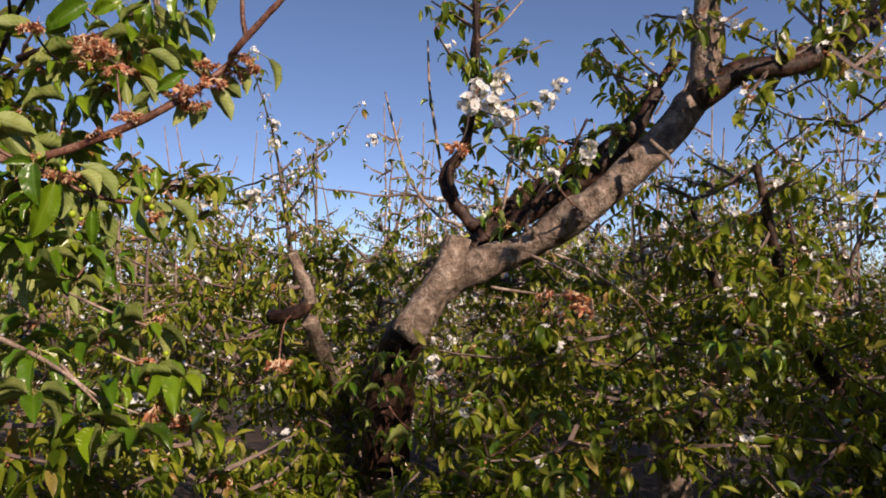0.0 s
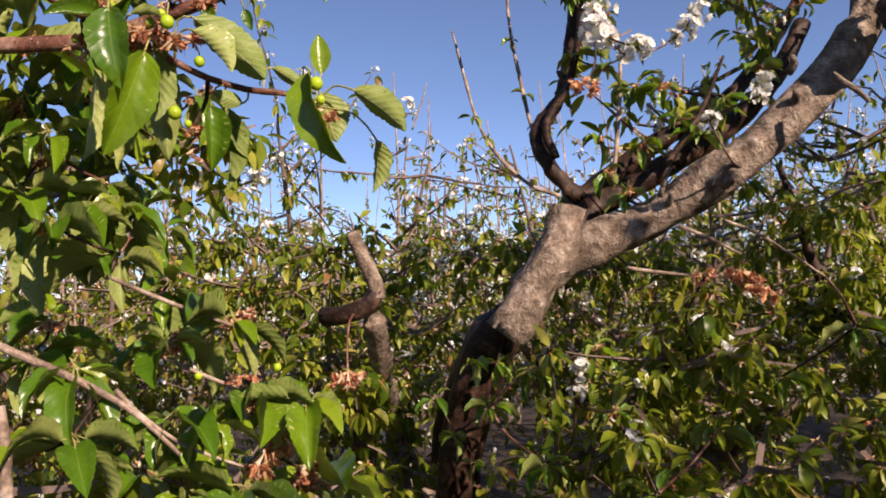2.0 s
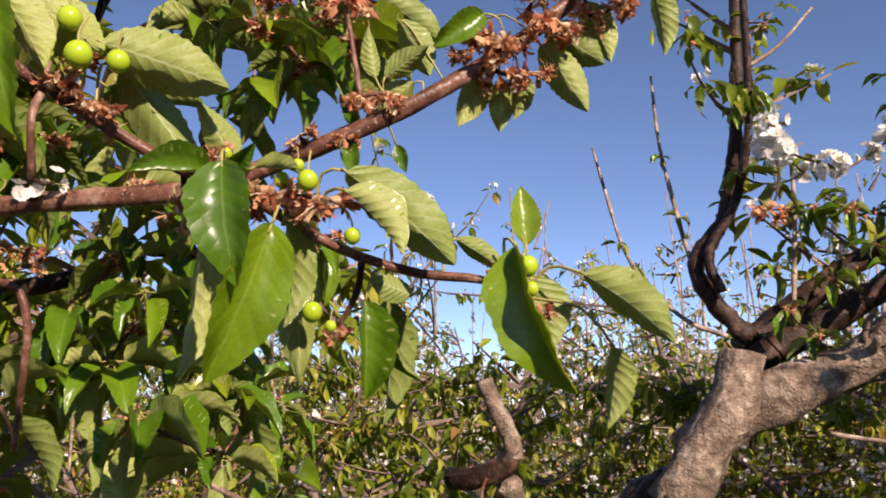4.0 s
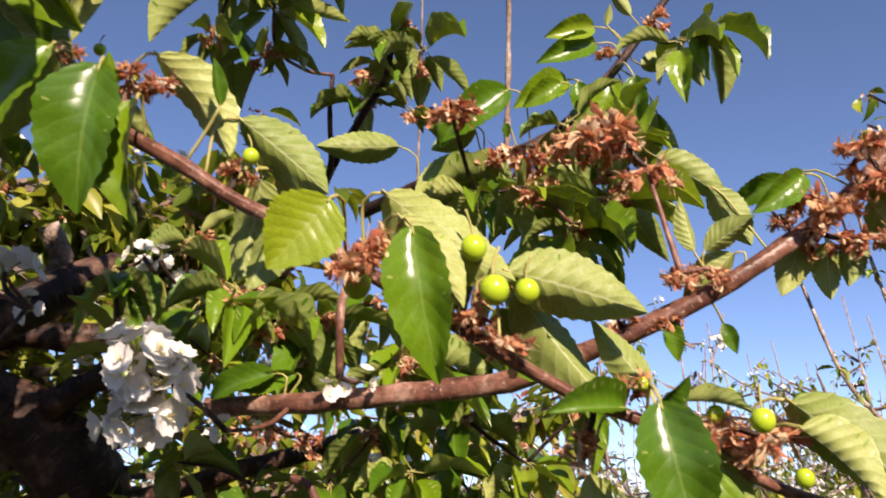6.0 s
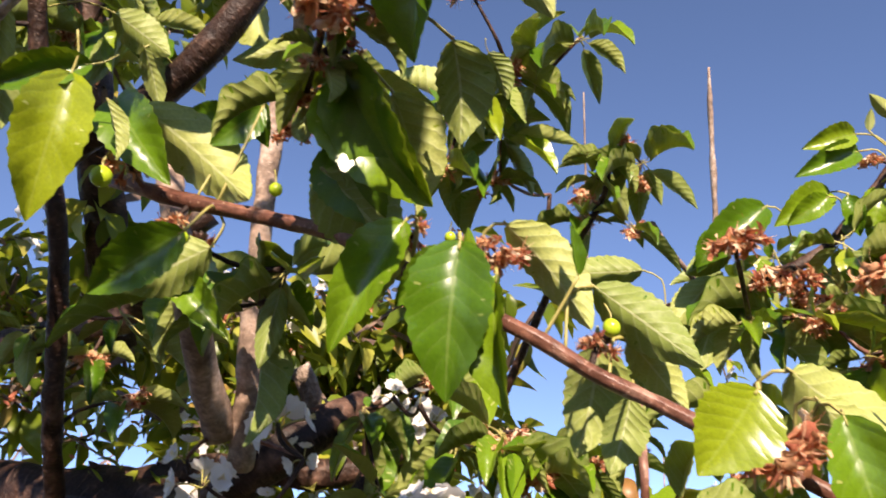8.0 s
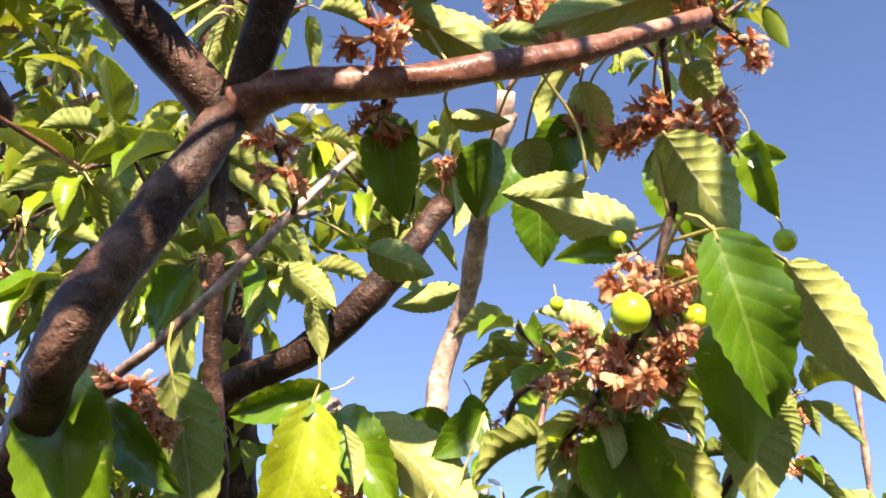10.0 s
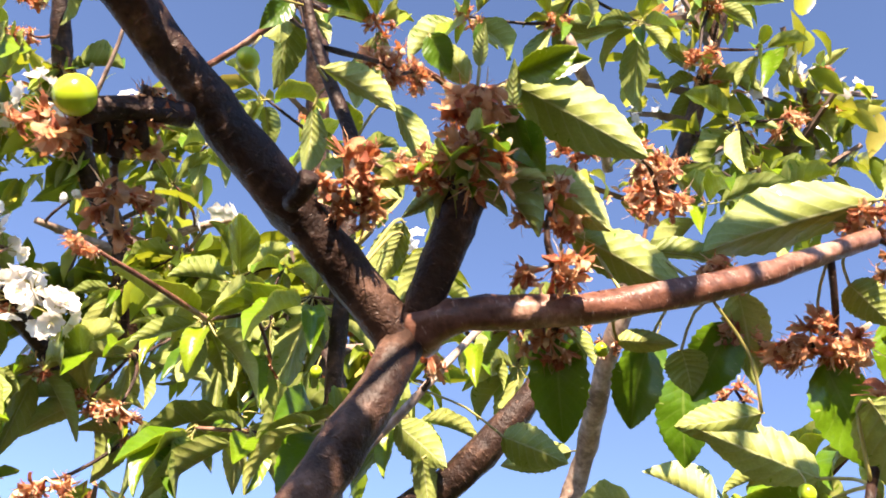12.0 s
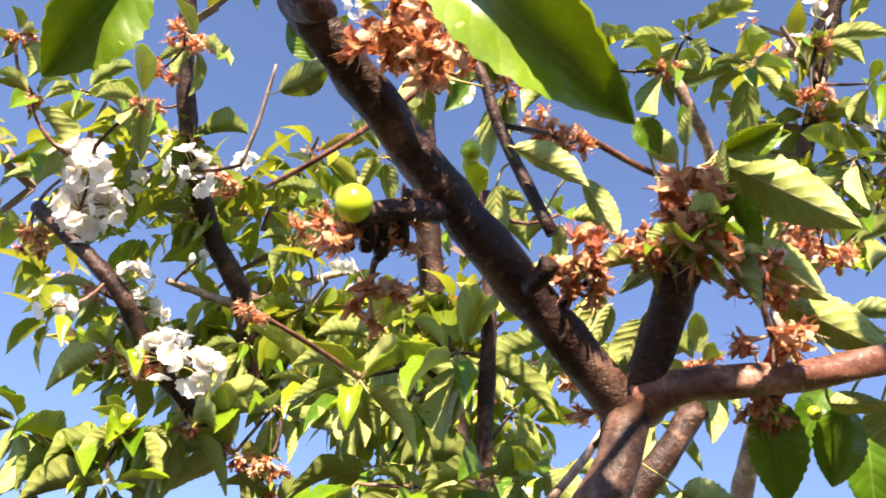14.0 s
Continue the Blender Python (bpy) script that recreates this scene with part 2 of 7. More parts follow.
def branch(parent, points, r0, r1, mat, name="branch", label="", lump=0.25, sides=12, knobs=()):
    """A limb or twig as one mesh, through the points, thinning from r0 to r1."""
    line, knots = spline(points, max(0.012, r0 * 0.7))
    radii = [r0 + (r1 - r0) * k for k in knots]
    v, f, uv = tube(line, radii, sides, lump, knobs, seed=len(bpy.data.objects) * 0.37)
    ob = link_mesh(name, v, f, [mat], parent, uvs=uv)
    if parent:
        WOOD.setdefault(parent.name, []).append(np.array([tuple(q) for q in line]))
    return tagged(ob, label)


def thing(name, label, category, at=(0, 0, 0), group="", kind=""):
    ob = new(name)
    ob.location = at
    ob.empty_display_size = 0.1
    return tagged(ob, label, category, group, kind)


# ---- a leaf, a fruit, a dried flower, a blossom ----
def leaf_mesh(curl, fold, wave, seed, rows=12, long_stalk=True):
    """A cherry leaf one long: toothed edge, folded along the midrib, arched by curl; two skins and a stalk."""
    rng = random.Random(seed)
    cols = (-1.0, -0.55, 0.0, 0.55, 1.0)
    verts, faces, slots, uvs = [], [], [], []

    def profile(v):
        return 0.5 * (math.sin(math.pi * v ** 0.82) ** 0.8) * (1 - 0.28 * v ** 3)

    sway = rng.uniform(-0.05, 0.05)
    for skin in (0, 1):
        start = len(verts)
        ang, y, z = curl * 0.15, 0.0, 0.0
        for i in range(rows * 2 + 1):
            v = i / (rows * 2)
            if i:
                ang -= curl / (rows * 2)
                y += math.cos(ang) / (rows * 2)
                z += math.sin(ang) / (rows * 2)
            w = max(profile(v), 0.006)
            for c in cols:
                tooth = 1.0
                if abs(c) == 1.0:
                    tooth = 1.045 if i % 2 else 0.965
                x = c * w * tooth * 0.5 * 2 * 0.5
                lift = abs(c) * w * fold
                rip = wave * math.sin(v * 17 + c * 1.5 + seed) * abs(c) * w
                ridge = -0.012 * (1 if c == 0 else 0)
                nz = lift + rip + ridge - 0.008 * skin
                verts.append(Vector((x + sway * v * v, y - math.sin(ang) * nz, z + math.cos(ang) * nz)))
                uvs.append((0.5 + c * 0.5, v + (0.0 if i % 2 or abs(c) < 1 else -0.01)))
        for i in range(rows * 2):
            for k in range(4):
                a = start + i * 5 + k
                quad = (a, a + 1, a + 6, a + 5)
                faces.append(quad if skin == 0 else quad[::-1])
                slots.append(skin)
    if long_stalk:
        line, _ = spline([(rng.uniform(-0.08, 0.08), -0.26, rng.uniform(0.0, 0.1)), (0, -0.12, 0.03), (0, 0.0, -0.006), (sway * 0.01, 0.06, -0.008 + 0.06 * math.sin(curl * 0.15))], 0.05)
    else:
        line, _ = spline([(0, -0.03, 0.004), (0, 0.0, -0.006), (sway * 0.01, 0.06, -0.008 + 0.06 * math.sin(curl * 0.15))], 0.03)
    tv, tf, tuv = tube(line, [0.0105] * len(line), 5)
    off = len(verts)
    verts += tv
    uvs += tuv
    faces += [tuple(q + off for q in f) for f in tf]
    slots += [2] * len(tf)
    return link_mesh("leaf", verts, faces, [TOP, UNDER, STALK], False, slots=slots, uvs=uvs)


KINDS = ((0.2, 0.3, 0.03, 12), (0.7, 0.35, 0.05, 12), (1.25, 0.3, 0.05, 12), (-0.5, 0.25, 0.04, 12), (0.5, 0.75, 0.06, 12), (1.0, 0.55, 0.1, 12))
LEAF = [leaf_mesh(c, f, w, k, rows) for k, (c, f, w, rows) in enumerate(KINDS)]
LEAF_BARE = [leaf_mesh(c, f, w, k, rows, False) for k, (c, f, w, rows) in enumerate(KINDS)]


def blade(parent, base, tip, normal, width, kind, meshes):
    b, t = Vector(base), Vector(tip)
    y = (t - b)
    length = y.length
    y.normalize()
    z = Vector(normal)
    z = (z - y * z.dot(y)).normalized()
    x = y.cross(z)
    c = KINDS[kind][0]
    chord = 2 * math.sin(abs(c) / 2) / abs(c)
    s = length / chord
    lean = c * 0.15 - c / 2
    m = Matrix((x, y, z)).transposed().to_4x4()
    m = Matrix.Translation(b) @ m @ Matrix.Rotation(-lean, 4, 'X') @ Matrix.Diagonal((s * width / 0.5, s, s, 1))
    return place("leaf", meshes[kind], m, parent)


def leaf(parent, base, tip, normal, width=0.5, kind=0):
    """A leaf from its foot to its tip, its stalk running to the nearest wood of its tree; normal: the way its glossy side looks."""
    b, way = np.array(base), np.array(tip) - np.array(base)
    wood = np.concatenate(WOOD[parent.parent.name])
    gap = np.linalg.norm(wood - b, axis=1)
    k = int(np.argmin(gap))
    if gap[k] > 0.085:
        return blade(parent, base, tip, normal, width, kind, LEAF)
    if gap[k] > 0.006:
        start = wood[k]
        bend = b - way * 0.2 + (0, 0, 0.15 * gap[k])
        line, _ = spline([tuple(start), tuple(start * 0.35 + bend * 0.65), tuple(b)], max(0.004, gap[k] / 6))
        v, f, _ = tube(line, [0.00095] * len(line), 5)
        link_mesh("leaf_stalk", v, f, [STALK], parent)
    return blade(parent, base, tip, normal, width, kind, LEAF_BARE)


def fruit_mesh(seed):
    verts, faces, slots = [], [], []
    rng = random.Random(seed)
    rings, sides = 12, 16
    for i in range(rings + 1):
        a = math.pi * i / rings
        for k in range(sides):
            b = 2 * math.pi * k / sides
            r = math.sin(a) * (1 + 0.03 * math.cos(b))
            z = math.cos(a) * 1.06 - 0.22 * math.exp(-(math.sin(a) / 0.22) ** 2) * (1 if i < 3 else 0.25 if i > rings - 3 else 0)
            verts.append(Vector((r * math.cos(b), r * math.sin(b), z)))
    for i in range(rings):
        for k in range(sides):
            faces.append((i * sides + k, (i + 1) * sides + k, (i + 1) * sides + (k + 1) % sides, i * sides + (k + 1) % sides))
            slots.append(0)
    line, _ = spline([(0, 0, 0.7), (0.1, 0, 1.6), (rng.uniform(-0.5, 0.5), rng.uniform(-0.5, 0.5), 3.0)], 0.4)
    v, f, _ = tube(line, [0.11] * len(line), 6)
    off = len(verts)
    verts += v
    faces += [tuple(q + off for q in g) for g in f]
    slots += [1] * len(f)
    return link_mesh("cherry", verts, faces, [FRUIT, STALK], False, slots=slots)


FRUITS = [fruit_mesh(k) for k in range(3)]


def cherry(parent, at, r=0.0065, lean=(0, 0, 1)):
    q = Vector((0, 0, 1)).rotation_difference(Vector(lean).normalized())
    m = Matrix.Translation(at) @ q.to_matrix().to_4x4() @ Matrix.Rotation(at[0] * 77, 4, 'Z') @ Matrix.Scale(r, 4)
    return place("cherry", FRUITS[int(abs(at[0] * 1000)) % 3], m, parent)


def scrap(verts, faces, origin, way, across, length, width, curl, rng, rows=4):
    """One curled strip of dry petal or sepal."""
    off = len(verts)
    n = way.cross(across).normalized()
    ang, p = 0.0, Vector(origin)
    for i in range(rows + 1):
        v = i / rows
        if i:
            ang += curl / rows
            p = p + (way * math.cos(ang) + n * math.sin(ang)) * (length / rows)
        w = width * (0.3 + math.sin(math.pi * min(1, v * 0.75 + 0.15))) * rng.uniform(0.8, 1.2)
        cup = n * (math.cos(ang) * 0.25 * w) - way * (math.sin(ang) * 0.25 * w)
        verts += [p - across * w * 0.5 + cup, p, p + across * w * 0.5 + cup]
    for i in range(rows):
        for k in range(2):
            a = off + i * 3 + k
            faces.append((a, a + 1, a + 4, a + 3))


def dry_mesh(seed):
    """A spent flower cluster: shrivelled petal bunches hanging from small calyx cups, with threads; about 1 across."""
    rng = random.Random(seed)
    verts, faces = [], []
    for h in range(6 + seed % 3):
        turn = h * 2.4 + rng.uniform(-0.5, 0.5)
        main = Vector((math.cos(turn), math.sin(turn), rng.uniform(-1.0, 0.15))).normalized()
        hub = main * rng.uniform(0.06, 0.34)
        line, _ = spline([(0, 0, 0.05), tuple(hub * 0.6), tuple(hub), tuple(hub + main * 0.1)], 0.06)
        v, f, _ = tube(line, [0.022 + 0.045 * (k / (len(line) - 1)) ** 3 for k in range(len(line))], 6)
        off = len(verts)
        verts += v
        faces += [tuple(q + off for q in g) for g in f]
        tip = hub + main * 0.1
        for k in range(9):
            way = (main + Vector((rng.gauss(0, 0.55), rng.gauss(0, 0.55), rng.gauss(-0.55, 0.5)))).normalized()
            across = way.orthogonal().normalized()
            across.rotate(Matrix.Rotation(rng.uniform(0, 6.3), 3, way))
            first = len(verts)
            scrap(verts, faces, tip, way, across, rng.uniform(0.2, 0.36), rng.uniform(0.055, 0.125), rng.uniform(-3.2, 3.2), rng, 6)
            for n in range(first, len(verts)):
                verts[n] = verts[n] + Vector((rng.uniform(-1, 1), rng.uniform(-1, 1), rng.uniform(-1, 1))) * 0.016
        for k in range(10):
            way = (main + Vector((rng.gauss(0, 0.55), rng.gauss(0, 0.55), rng.gauss(0, 0.5)))).normalized()
            scrap(verts, faces, tip, way, way.orthogonal().normalized(), rng.uniform(0.2, 0.4), 0.014, rng.uniform(-1.2, 1.2), rng, 3)
    return link_mesh("dry_flower", verts, faces, [DRY], False)


DRIES = [dry_mesh(k) for k in range(7)]


def dry(parent, at, size=0.035, turn=None):
    rng = random.Random(int(abs(at[0] * 7919 + at[1] * 104729 + at[2] * 1299709)))
    SPURS.setdefault(parent.parent.name, []).append((parent, tuple(at)))
    m = Matrix.Translation(at) @ Euler((rng.uniform(-0.5, 0.5), rng.uniform(-0.5, 0.5), rng.uniform(0, 6.3))).to_matrix().to_4x4() @ Matrix.Scale(size * 1.02, 4)
    return place("dry_flower", DRIES[rng.randrange(7)], m, parent)


def flower(verts, faces, slots, at, way, size, rng):
    """An open blossom: five cupped notched petals and its stamens."""
    way = way.normalized()
    x = way.orthogonal().normalized()
    y = way.cross(x)
    spin = rng.uniform(0, 6.3)
    open_ = rng.uniform(0.15, 0.7)
    for k in range(5):
        a = spin + k * 2 * math.pi / 5 + rng.uniform(-0.12, 0.12)
        out = x * math.cos(a) + y * math.sin(a)
        side = way.cross(out)
        off = len(verts)
        for i, v in enumerate((0.06, 0.35, 0.7, 0.95)):
            w = (0.1, 0.42, 0.52, 0.3)[i] * size * 0.5
            lift = open_ * (v ** 1.3) * size * 0.5
            p = Vector(at) + out * (v * size * 0.5) + way * lift
            cup = way * (w * 0.35)
            notch = out * (-0.05 * size if i == 3 else 0)
            verts += [p - side * w + cup, p + notch, p + side * w + cup]
        for i in range(3):
            for c in range(2):
                a0 = off + i * 3 + c
                faces.append((a0, a0 + 1, a0 + 4, a0 + 3))
                slots.append(0)
    for k in range(9):
        a = rng.uniform(0, 6.3)
        d = (way + (x * math.cos(a) + y * math.sin(a)) * rng.uniform(0.1, 0.6)).normalized()
        b = Vector(at) + way * size * 0.03
        t = b + d * size * 0.3
        s = d.orthogonal().normalized() * size * 0.012
        off = len(verts)
        verts += [b - s, b + s, t + s * 1.8, t - s * 1.8]
        faces.append((off, off + 1, off + 2, off + 3))
        slots.append(1)


def blossom_mesh(seed, count):
    rng = random.Random(seed)
    verts, faces, slots = [], [], []
    for k in range(count):
        d = Vector((rng.gauss(0, 1), rng.gauss(0, 1), rng.gauss(0.25, 0.8))).normalized()
        at = d * rng.uniform(0.25, 0.5)
        flower(verts, faces, slots, at, d + Vector((0, 0, 0.2)), rng.uniform(0.48, 0.62), rng)
        line, _ = spline([(0, 0, -0.1), tuple(at * 0.5), tuple(at)], 0.15)
        v, f, _ = tube(line, [0.02] * len(line), 4)
        off = len(verts)
        verts += v
        faces += [tuple(q + off for q in g) for g in f]
        slots += [2] * len(f)
    return link_mesh("blossom", verts, faces, [PETAL, STAMEN, STALK], False, slots=slots)


BLOSSOMS = [blossom_mesh(3, 14), blossom_mesh(4, 10), blossom_mesh(5, 6), blossom_mesh(6, 2)]


def blossom(parent, at, size=0.06, kind=0):
    rng = random.Random(int(abs(at[0] * 7919 + at[1] * 104729)))
    SPURS.setdefault(parent.parent.name, []).append((parent, tuple(at)))
    m = Matrix.Translation(at) @ Euler((rng.uniform(-0.4, 0.4), rng.uniform(-0.4, 0.4), rng.uniform(0, 6.3))).to_matrix().to_4x4() @ Matrix.Scale(size, 4)
    return place("blossom", BLOSSOMS[kind], m, parent)


# ---- foliage in bulk ----
def small_leaf(curl):
    rows = ((0.1, 0.19), (0.3, 0.38), (0.56, 0.42), (0.8, 0.22))
    ang, y, z = 0.1, 0.0, 0.0
    pts = [(0.0, 0.0, 0.0)]
    last = 0.0
    for v, w in rows + ((1.0, 0.0),):
        ang -= curl * (v - last)
        y += math.cos(ang) * (v - last)
        z += math.sin(ang) * (v - last)
        last = v
        if w:
            pts += [(-w * 0.56, y, z + w * 0.22), (0, y, z), (w * 0.56, y, z + w * 0.22)]
        else:
            pts.append((0, y, z))
    quads = [(k, k + 1, k + 4, k + 3) for k in (1, 2, 4, 5, 7, 8)]
    return np.array(pts), [(0, 2, 1), (0, 3, 2)] + quads + [(10, 11, 13), (11, 12, 13)]


SMALL = [small_leaf(c) for c in (0.3, 0.9, 1.5)]


class Bulk:
    """Many small pieces joined into one mesh."""

    def __init__(self):
        self.verts, self.faces, self.count = [], [], 0

    def add(self, pts, faces):
        self.verts.append(np.asarray(pts))
        c = self.count
        self.faces += [tuple(q + c for q in f) for f in faces]
        self.count += len(pts)

    def leaf(self, at, way, normal, length, width, curl):
        y = way / np.linalg.norm(way)
        z = normal - y * np.dot(normal, y)
        z /= np.linalg.norm(z) + 1e-9
        x = np.cross(y, z)
        pts, faces = SMALL[curl]
        self.add(at + (pts[:, :1] * x * width + pts[:, 1:2] * y + pts[:, 2:] * z) * length, faces)

    def rod(self, a, b, r0, r1):
        d = b - a
        d = d / (np.linalg.norm(d) + 1e-9)
        x = np.cross(d, (0.31, 0.87, 0.4))
        x /= np.linalg.norm(x) + 1e-9
        y = np.cross(d, x)
        ring = [x * math.cos(k * 2.094) + y * math.sin(k * 2.094) for k in range(3)]
        self.add([a + q * r0 for q in ring] + [b + q * r1 for q in ring], [(0, 1, 4, 3), (1, 2, 5, 4), (2, 0, 3, 5)])

    def build(self, name, mat, parent, label, smooth=True):
        if not self.count:
            return None
        ob = link_mesh(name, np.concatenate(self.verts).tolist(), self.faces, [mat], parent, smooth)
        return tagged(ob, label, kind="stuff")


def scrap_bulk(bulk, at, size, rng, n=7):
    for k in range(n):
        d = rng.normal(size=3)
        bulk.leaf(at + rng.normal(size=3) * size * 0.3, d + (0, 0, -0.4), rng.normal(size=3), size * rng.uniform(0.4, 0.8), 0.8, rng.integers(3))


def bloom_bulk(bulk, at, size, rng, n=6):
    for k in range(n):
        d = rng.normal(size=3) + (0, 0, 0.2)
        d /= np.linalg.norm(d)
        c = at + d * size * 0.45
        x = np.cross(d, rng.normal(size=3))
        x /= np.linalg.norm(x)
        y = np.cross(d, x)
        for j in range(5):
            a = j * 1.2566 + k
            bulk.leaf(c, x * math.cos(a) + y * math.sin(a) + d * 0.35, d, size * 0.32, 1.5, 0)


def clear_of(p, gaps):
    return all((p[0] - g[0]) ** 2 + (p[1] - g[1]) ** 2 + (p[2] - g[2]) ** 2 > g[3] ** 2 for g in gaps)


def spur(p, rng, leaves, twigs, dries, blooms, size, n, bloom=0.0, brown=0.3):
    """A short shoot: a tuft of hanging leaves, with spent flowers or blossom in it."""
    for k in range(n):
        a = rng.uniform(0, 6.283)
        e = rng.normal(-0.5, 0.55)
        way = np.array((math.cos(a) * math.cos(e), math.sin(a) * math.cos(e), math.sin(e)))
        normal = np.array((way[0] * 0.7, way[1] * 0.7, 0.8)) + rng.normal(size=3) * 0.35
        leaves.leaf(p + way * size * 0.22, way, normal, size * rng.uniform(0.6, 1.15), rng.uniform(0.62, 0.95), rng.integers(3))
    u = rng.random()
    if u < bloom:
        bloom_bulk(blooms, p + (0, 0, 0.01), size * 0.6, rng)
    elif u < bloom + brown:
        scrap_bulk(dries, p + (0, 0, -0.005), size * 0.42, rng)


def clothe(tree, lines, seed, side_shoots, reach, size=0.08, n=5, bloom=0.1, brown=0.3, gaps=(), spacing=0.06, rise=0.5, keep=1.0, from_=0.25):
    """Side shoots with leaf tufts along the given limb lines."""
    rng = np.random.default_rng(seed)
    leaves, twigs, dries, blooms = Bulk(), Bulk(), Bulk(), Bulk()
    for line in lines:
        pts = [np.array(q) for q in spline(line, 0.05)[0]]
        for k in range(side_shoots):
            i = int(rng.uniform(from_, 1.0) * (len(pts) - 1))
            p = pts[i]
            a = rng.uniform(0, 6.283)
            d = np.array((math.cos(a), math.sin(a), rng.normal(rise, 0.45)))
            d /= np.linalg.norm(d)
            length = reach * rng.uniform(0.3, 1.0)
            steps = max(2, int(length / spacing))
            q = p.copy()
            for s in range(steps):
                d = d + rng.normal(size=3) * 0.12 + (0, 0, 0.03)
                d /= np.linalg.norm(d)
                nq = q + d * spacing
                r = 0.006 * (1 - s / steps) + 0.0018
                if clear_of(nq, gaps):
                    twigs.rod(q, nq, r, r * 0.92)
                    if rng.random() < keep:
                        spur(nq + rng.normal(size=3) * 0.015, rng, leaves, twigs, dries, blooms, size, n, bloom, brown)
                q = nq
    leaves.build("foliage", MASS, tree, "green leaf tufts")
    twigs.build("twig_growth", BARK_TWIG, tree, "thin brown twigs", False)
    dries.build("spent_bloom", DRY, tree, "brown spent flowers")
    blooms.build("white_bloom", PETAL, tree, "white open blossoms")




def tuft(parent, at, count, size, spent=0):
    """A short shoot on a branch: hanging leaves round one point, some with spent flowers."""
    rng = random.Random(int(abs(at[0] * 7919 + at[1] * 104729 + at[2] * 1299709)))
    SPURS.setdefault(parent.parent.name, []).append((parent, at))
    at = Vector(at)
    turn = rng.uniform(0, 6.3)
    count = round(count * 1.4)
    for k in range(count):
        a = turn + k * 6.283 / count + rng.uniform(-0.4, 0.4)
        e = rng.gauss(-0.6, 0.5)
        way = Vector((math.cos(a) * math.cos(e), math.sin(a) * math.cos(e), math.sin(e)))
        s = size * rng.choice((rng.uniform(0.38, 0.7), rng.uniform(0.65, 1.1)))
        foot = at + way * s * 0.22
        normal = Vector((rng.gauss(0, 0.3), rng.gauss(0, 0.3), 1)) + Vector((way.x, way.y, 0)) * max(0, -e)
        blade(parent, foot, foot + way * s, normal, rng.uniform(0.3, 0.46), rng.choice((0, 1, 1, 2, 4, 5)), LEAF)
    if spent:
        dry(parent, at + Vector((0, 0, -0.006)), size * 0.42)
        if rng.random() < 0.5:
            dry(parent, at + Vector((0.012, 0.01, 0.004)), size * 0.36)


def join_spurs(tree, reach=0.5):
    """Twigs that carry every leaf tuft, spent flower and blossom back to the nearest wood."""
    wood = np.concatenate(WOOD[tree.name])
    left = list(SPURS[tree.name])
    at = np.array([p for _, p in left])
    near_d = np.empty(len(left))
    near_p = np.empty((len(left), 3))
    for i, p in enumerate(at):
        gap = np.linalg.norm(wood - p, axis=1)
        k = int(np.argmin(gap))
        near_d[i], near_p[i] = gap[k], wood[k]
    open_ends = np.ones(len(left), dtype=bool)
    rng = np.random.default_rng(5)
    while open_ends.any():
        i = int(np.argmin(np.where(open_ends, near_d, 1e9)))
        open_ends[i] = False
        d, a, b = near_d[i], near_p[i], at[i]
        if 0.014 < d < reach:
            bow = rng.normal(size=3) * 0.07 * d + (0, 0, -0.06 * d)
            r = 0.0016 + 0.006 * min(d, 0.4)
            branch(left[i][0], [tuple(a), tuple(a * 0.62 + b * 0.38 + bow), tuple(a * 0.25 + b * 0.75 + bow * 0.7), tuple(b)], r * 1.25, r * 0.8, BARK_LIMB if i % 3 else BARK_RED, "twig", sides=6)
        gap = np.linalg.norm(at - b, axis=1)
        closer = gap < near_d
        near_d[closer] = gap[closer]
        near_p[closer] = b


# ---- the ground ----
def ground_sheet():
    n, half = 60, 300.0
    verts, faces = [], []
    for i in range(n + 1):
        for k in range(n + 1):
            u, v = 2 * i / n - 1, 2 * k / n - 1
            x, y = half * u * abs(u) ** 1.6, half * v * abs(v) ** 1.6 + 3
            verts.append((x, y, 0.05 * noise.noise(Vector((x * 0.8, y * 0.8, 0))) if abs(x) + abs(y) < 60 else 0))
    for i in range(n):
        for k in range(n):
            a = i * (n + 1) + k
            faces.append((a, a + n + 1, a + n + 2, a + 1))
    ob = link_mesh("ground", verts, faces, [SOIL])
    return tagged(ob, "bare dry brown orchard soil under the trees", "ground", kind="structure")


ground_sheet()
# keep-clear balls (x, y, z, radius) round the walk
WAY = ((0.03, 0.03, 1.6, 0.9), (-0.4, 0.5, 1.6, 0.8), (-0.55, 0.9, 1.75, 0.62), (-0.75, 0.95, 1.9, 0.6), (-0.95, 0.85, 2.15, 0.55), (-0.55, 1.2, 1.9, 0.35))

# ---- the far orchard ----

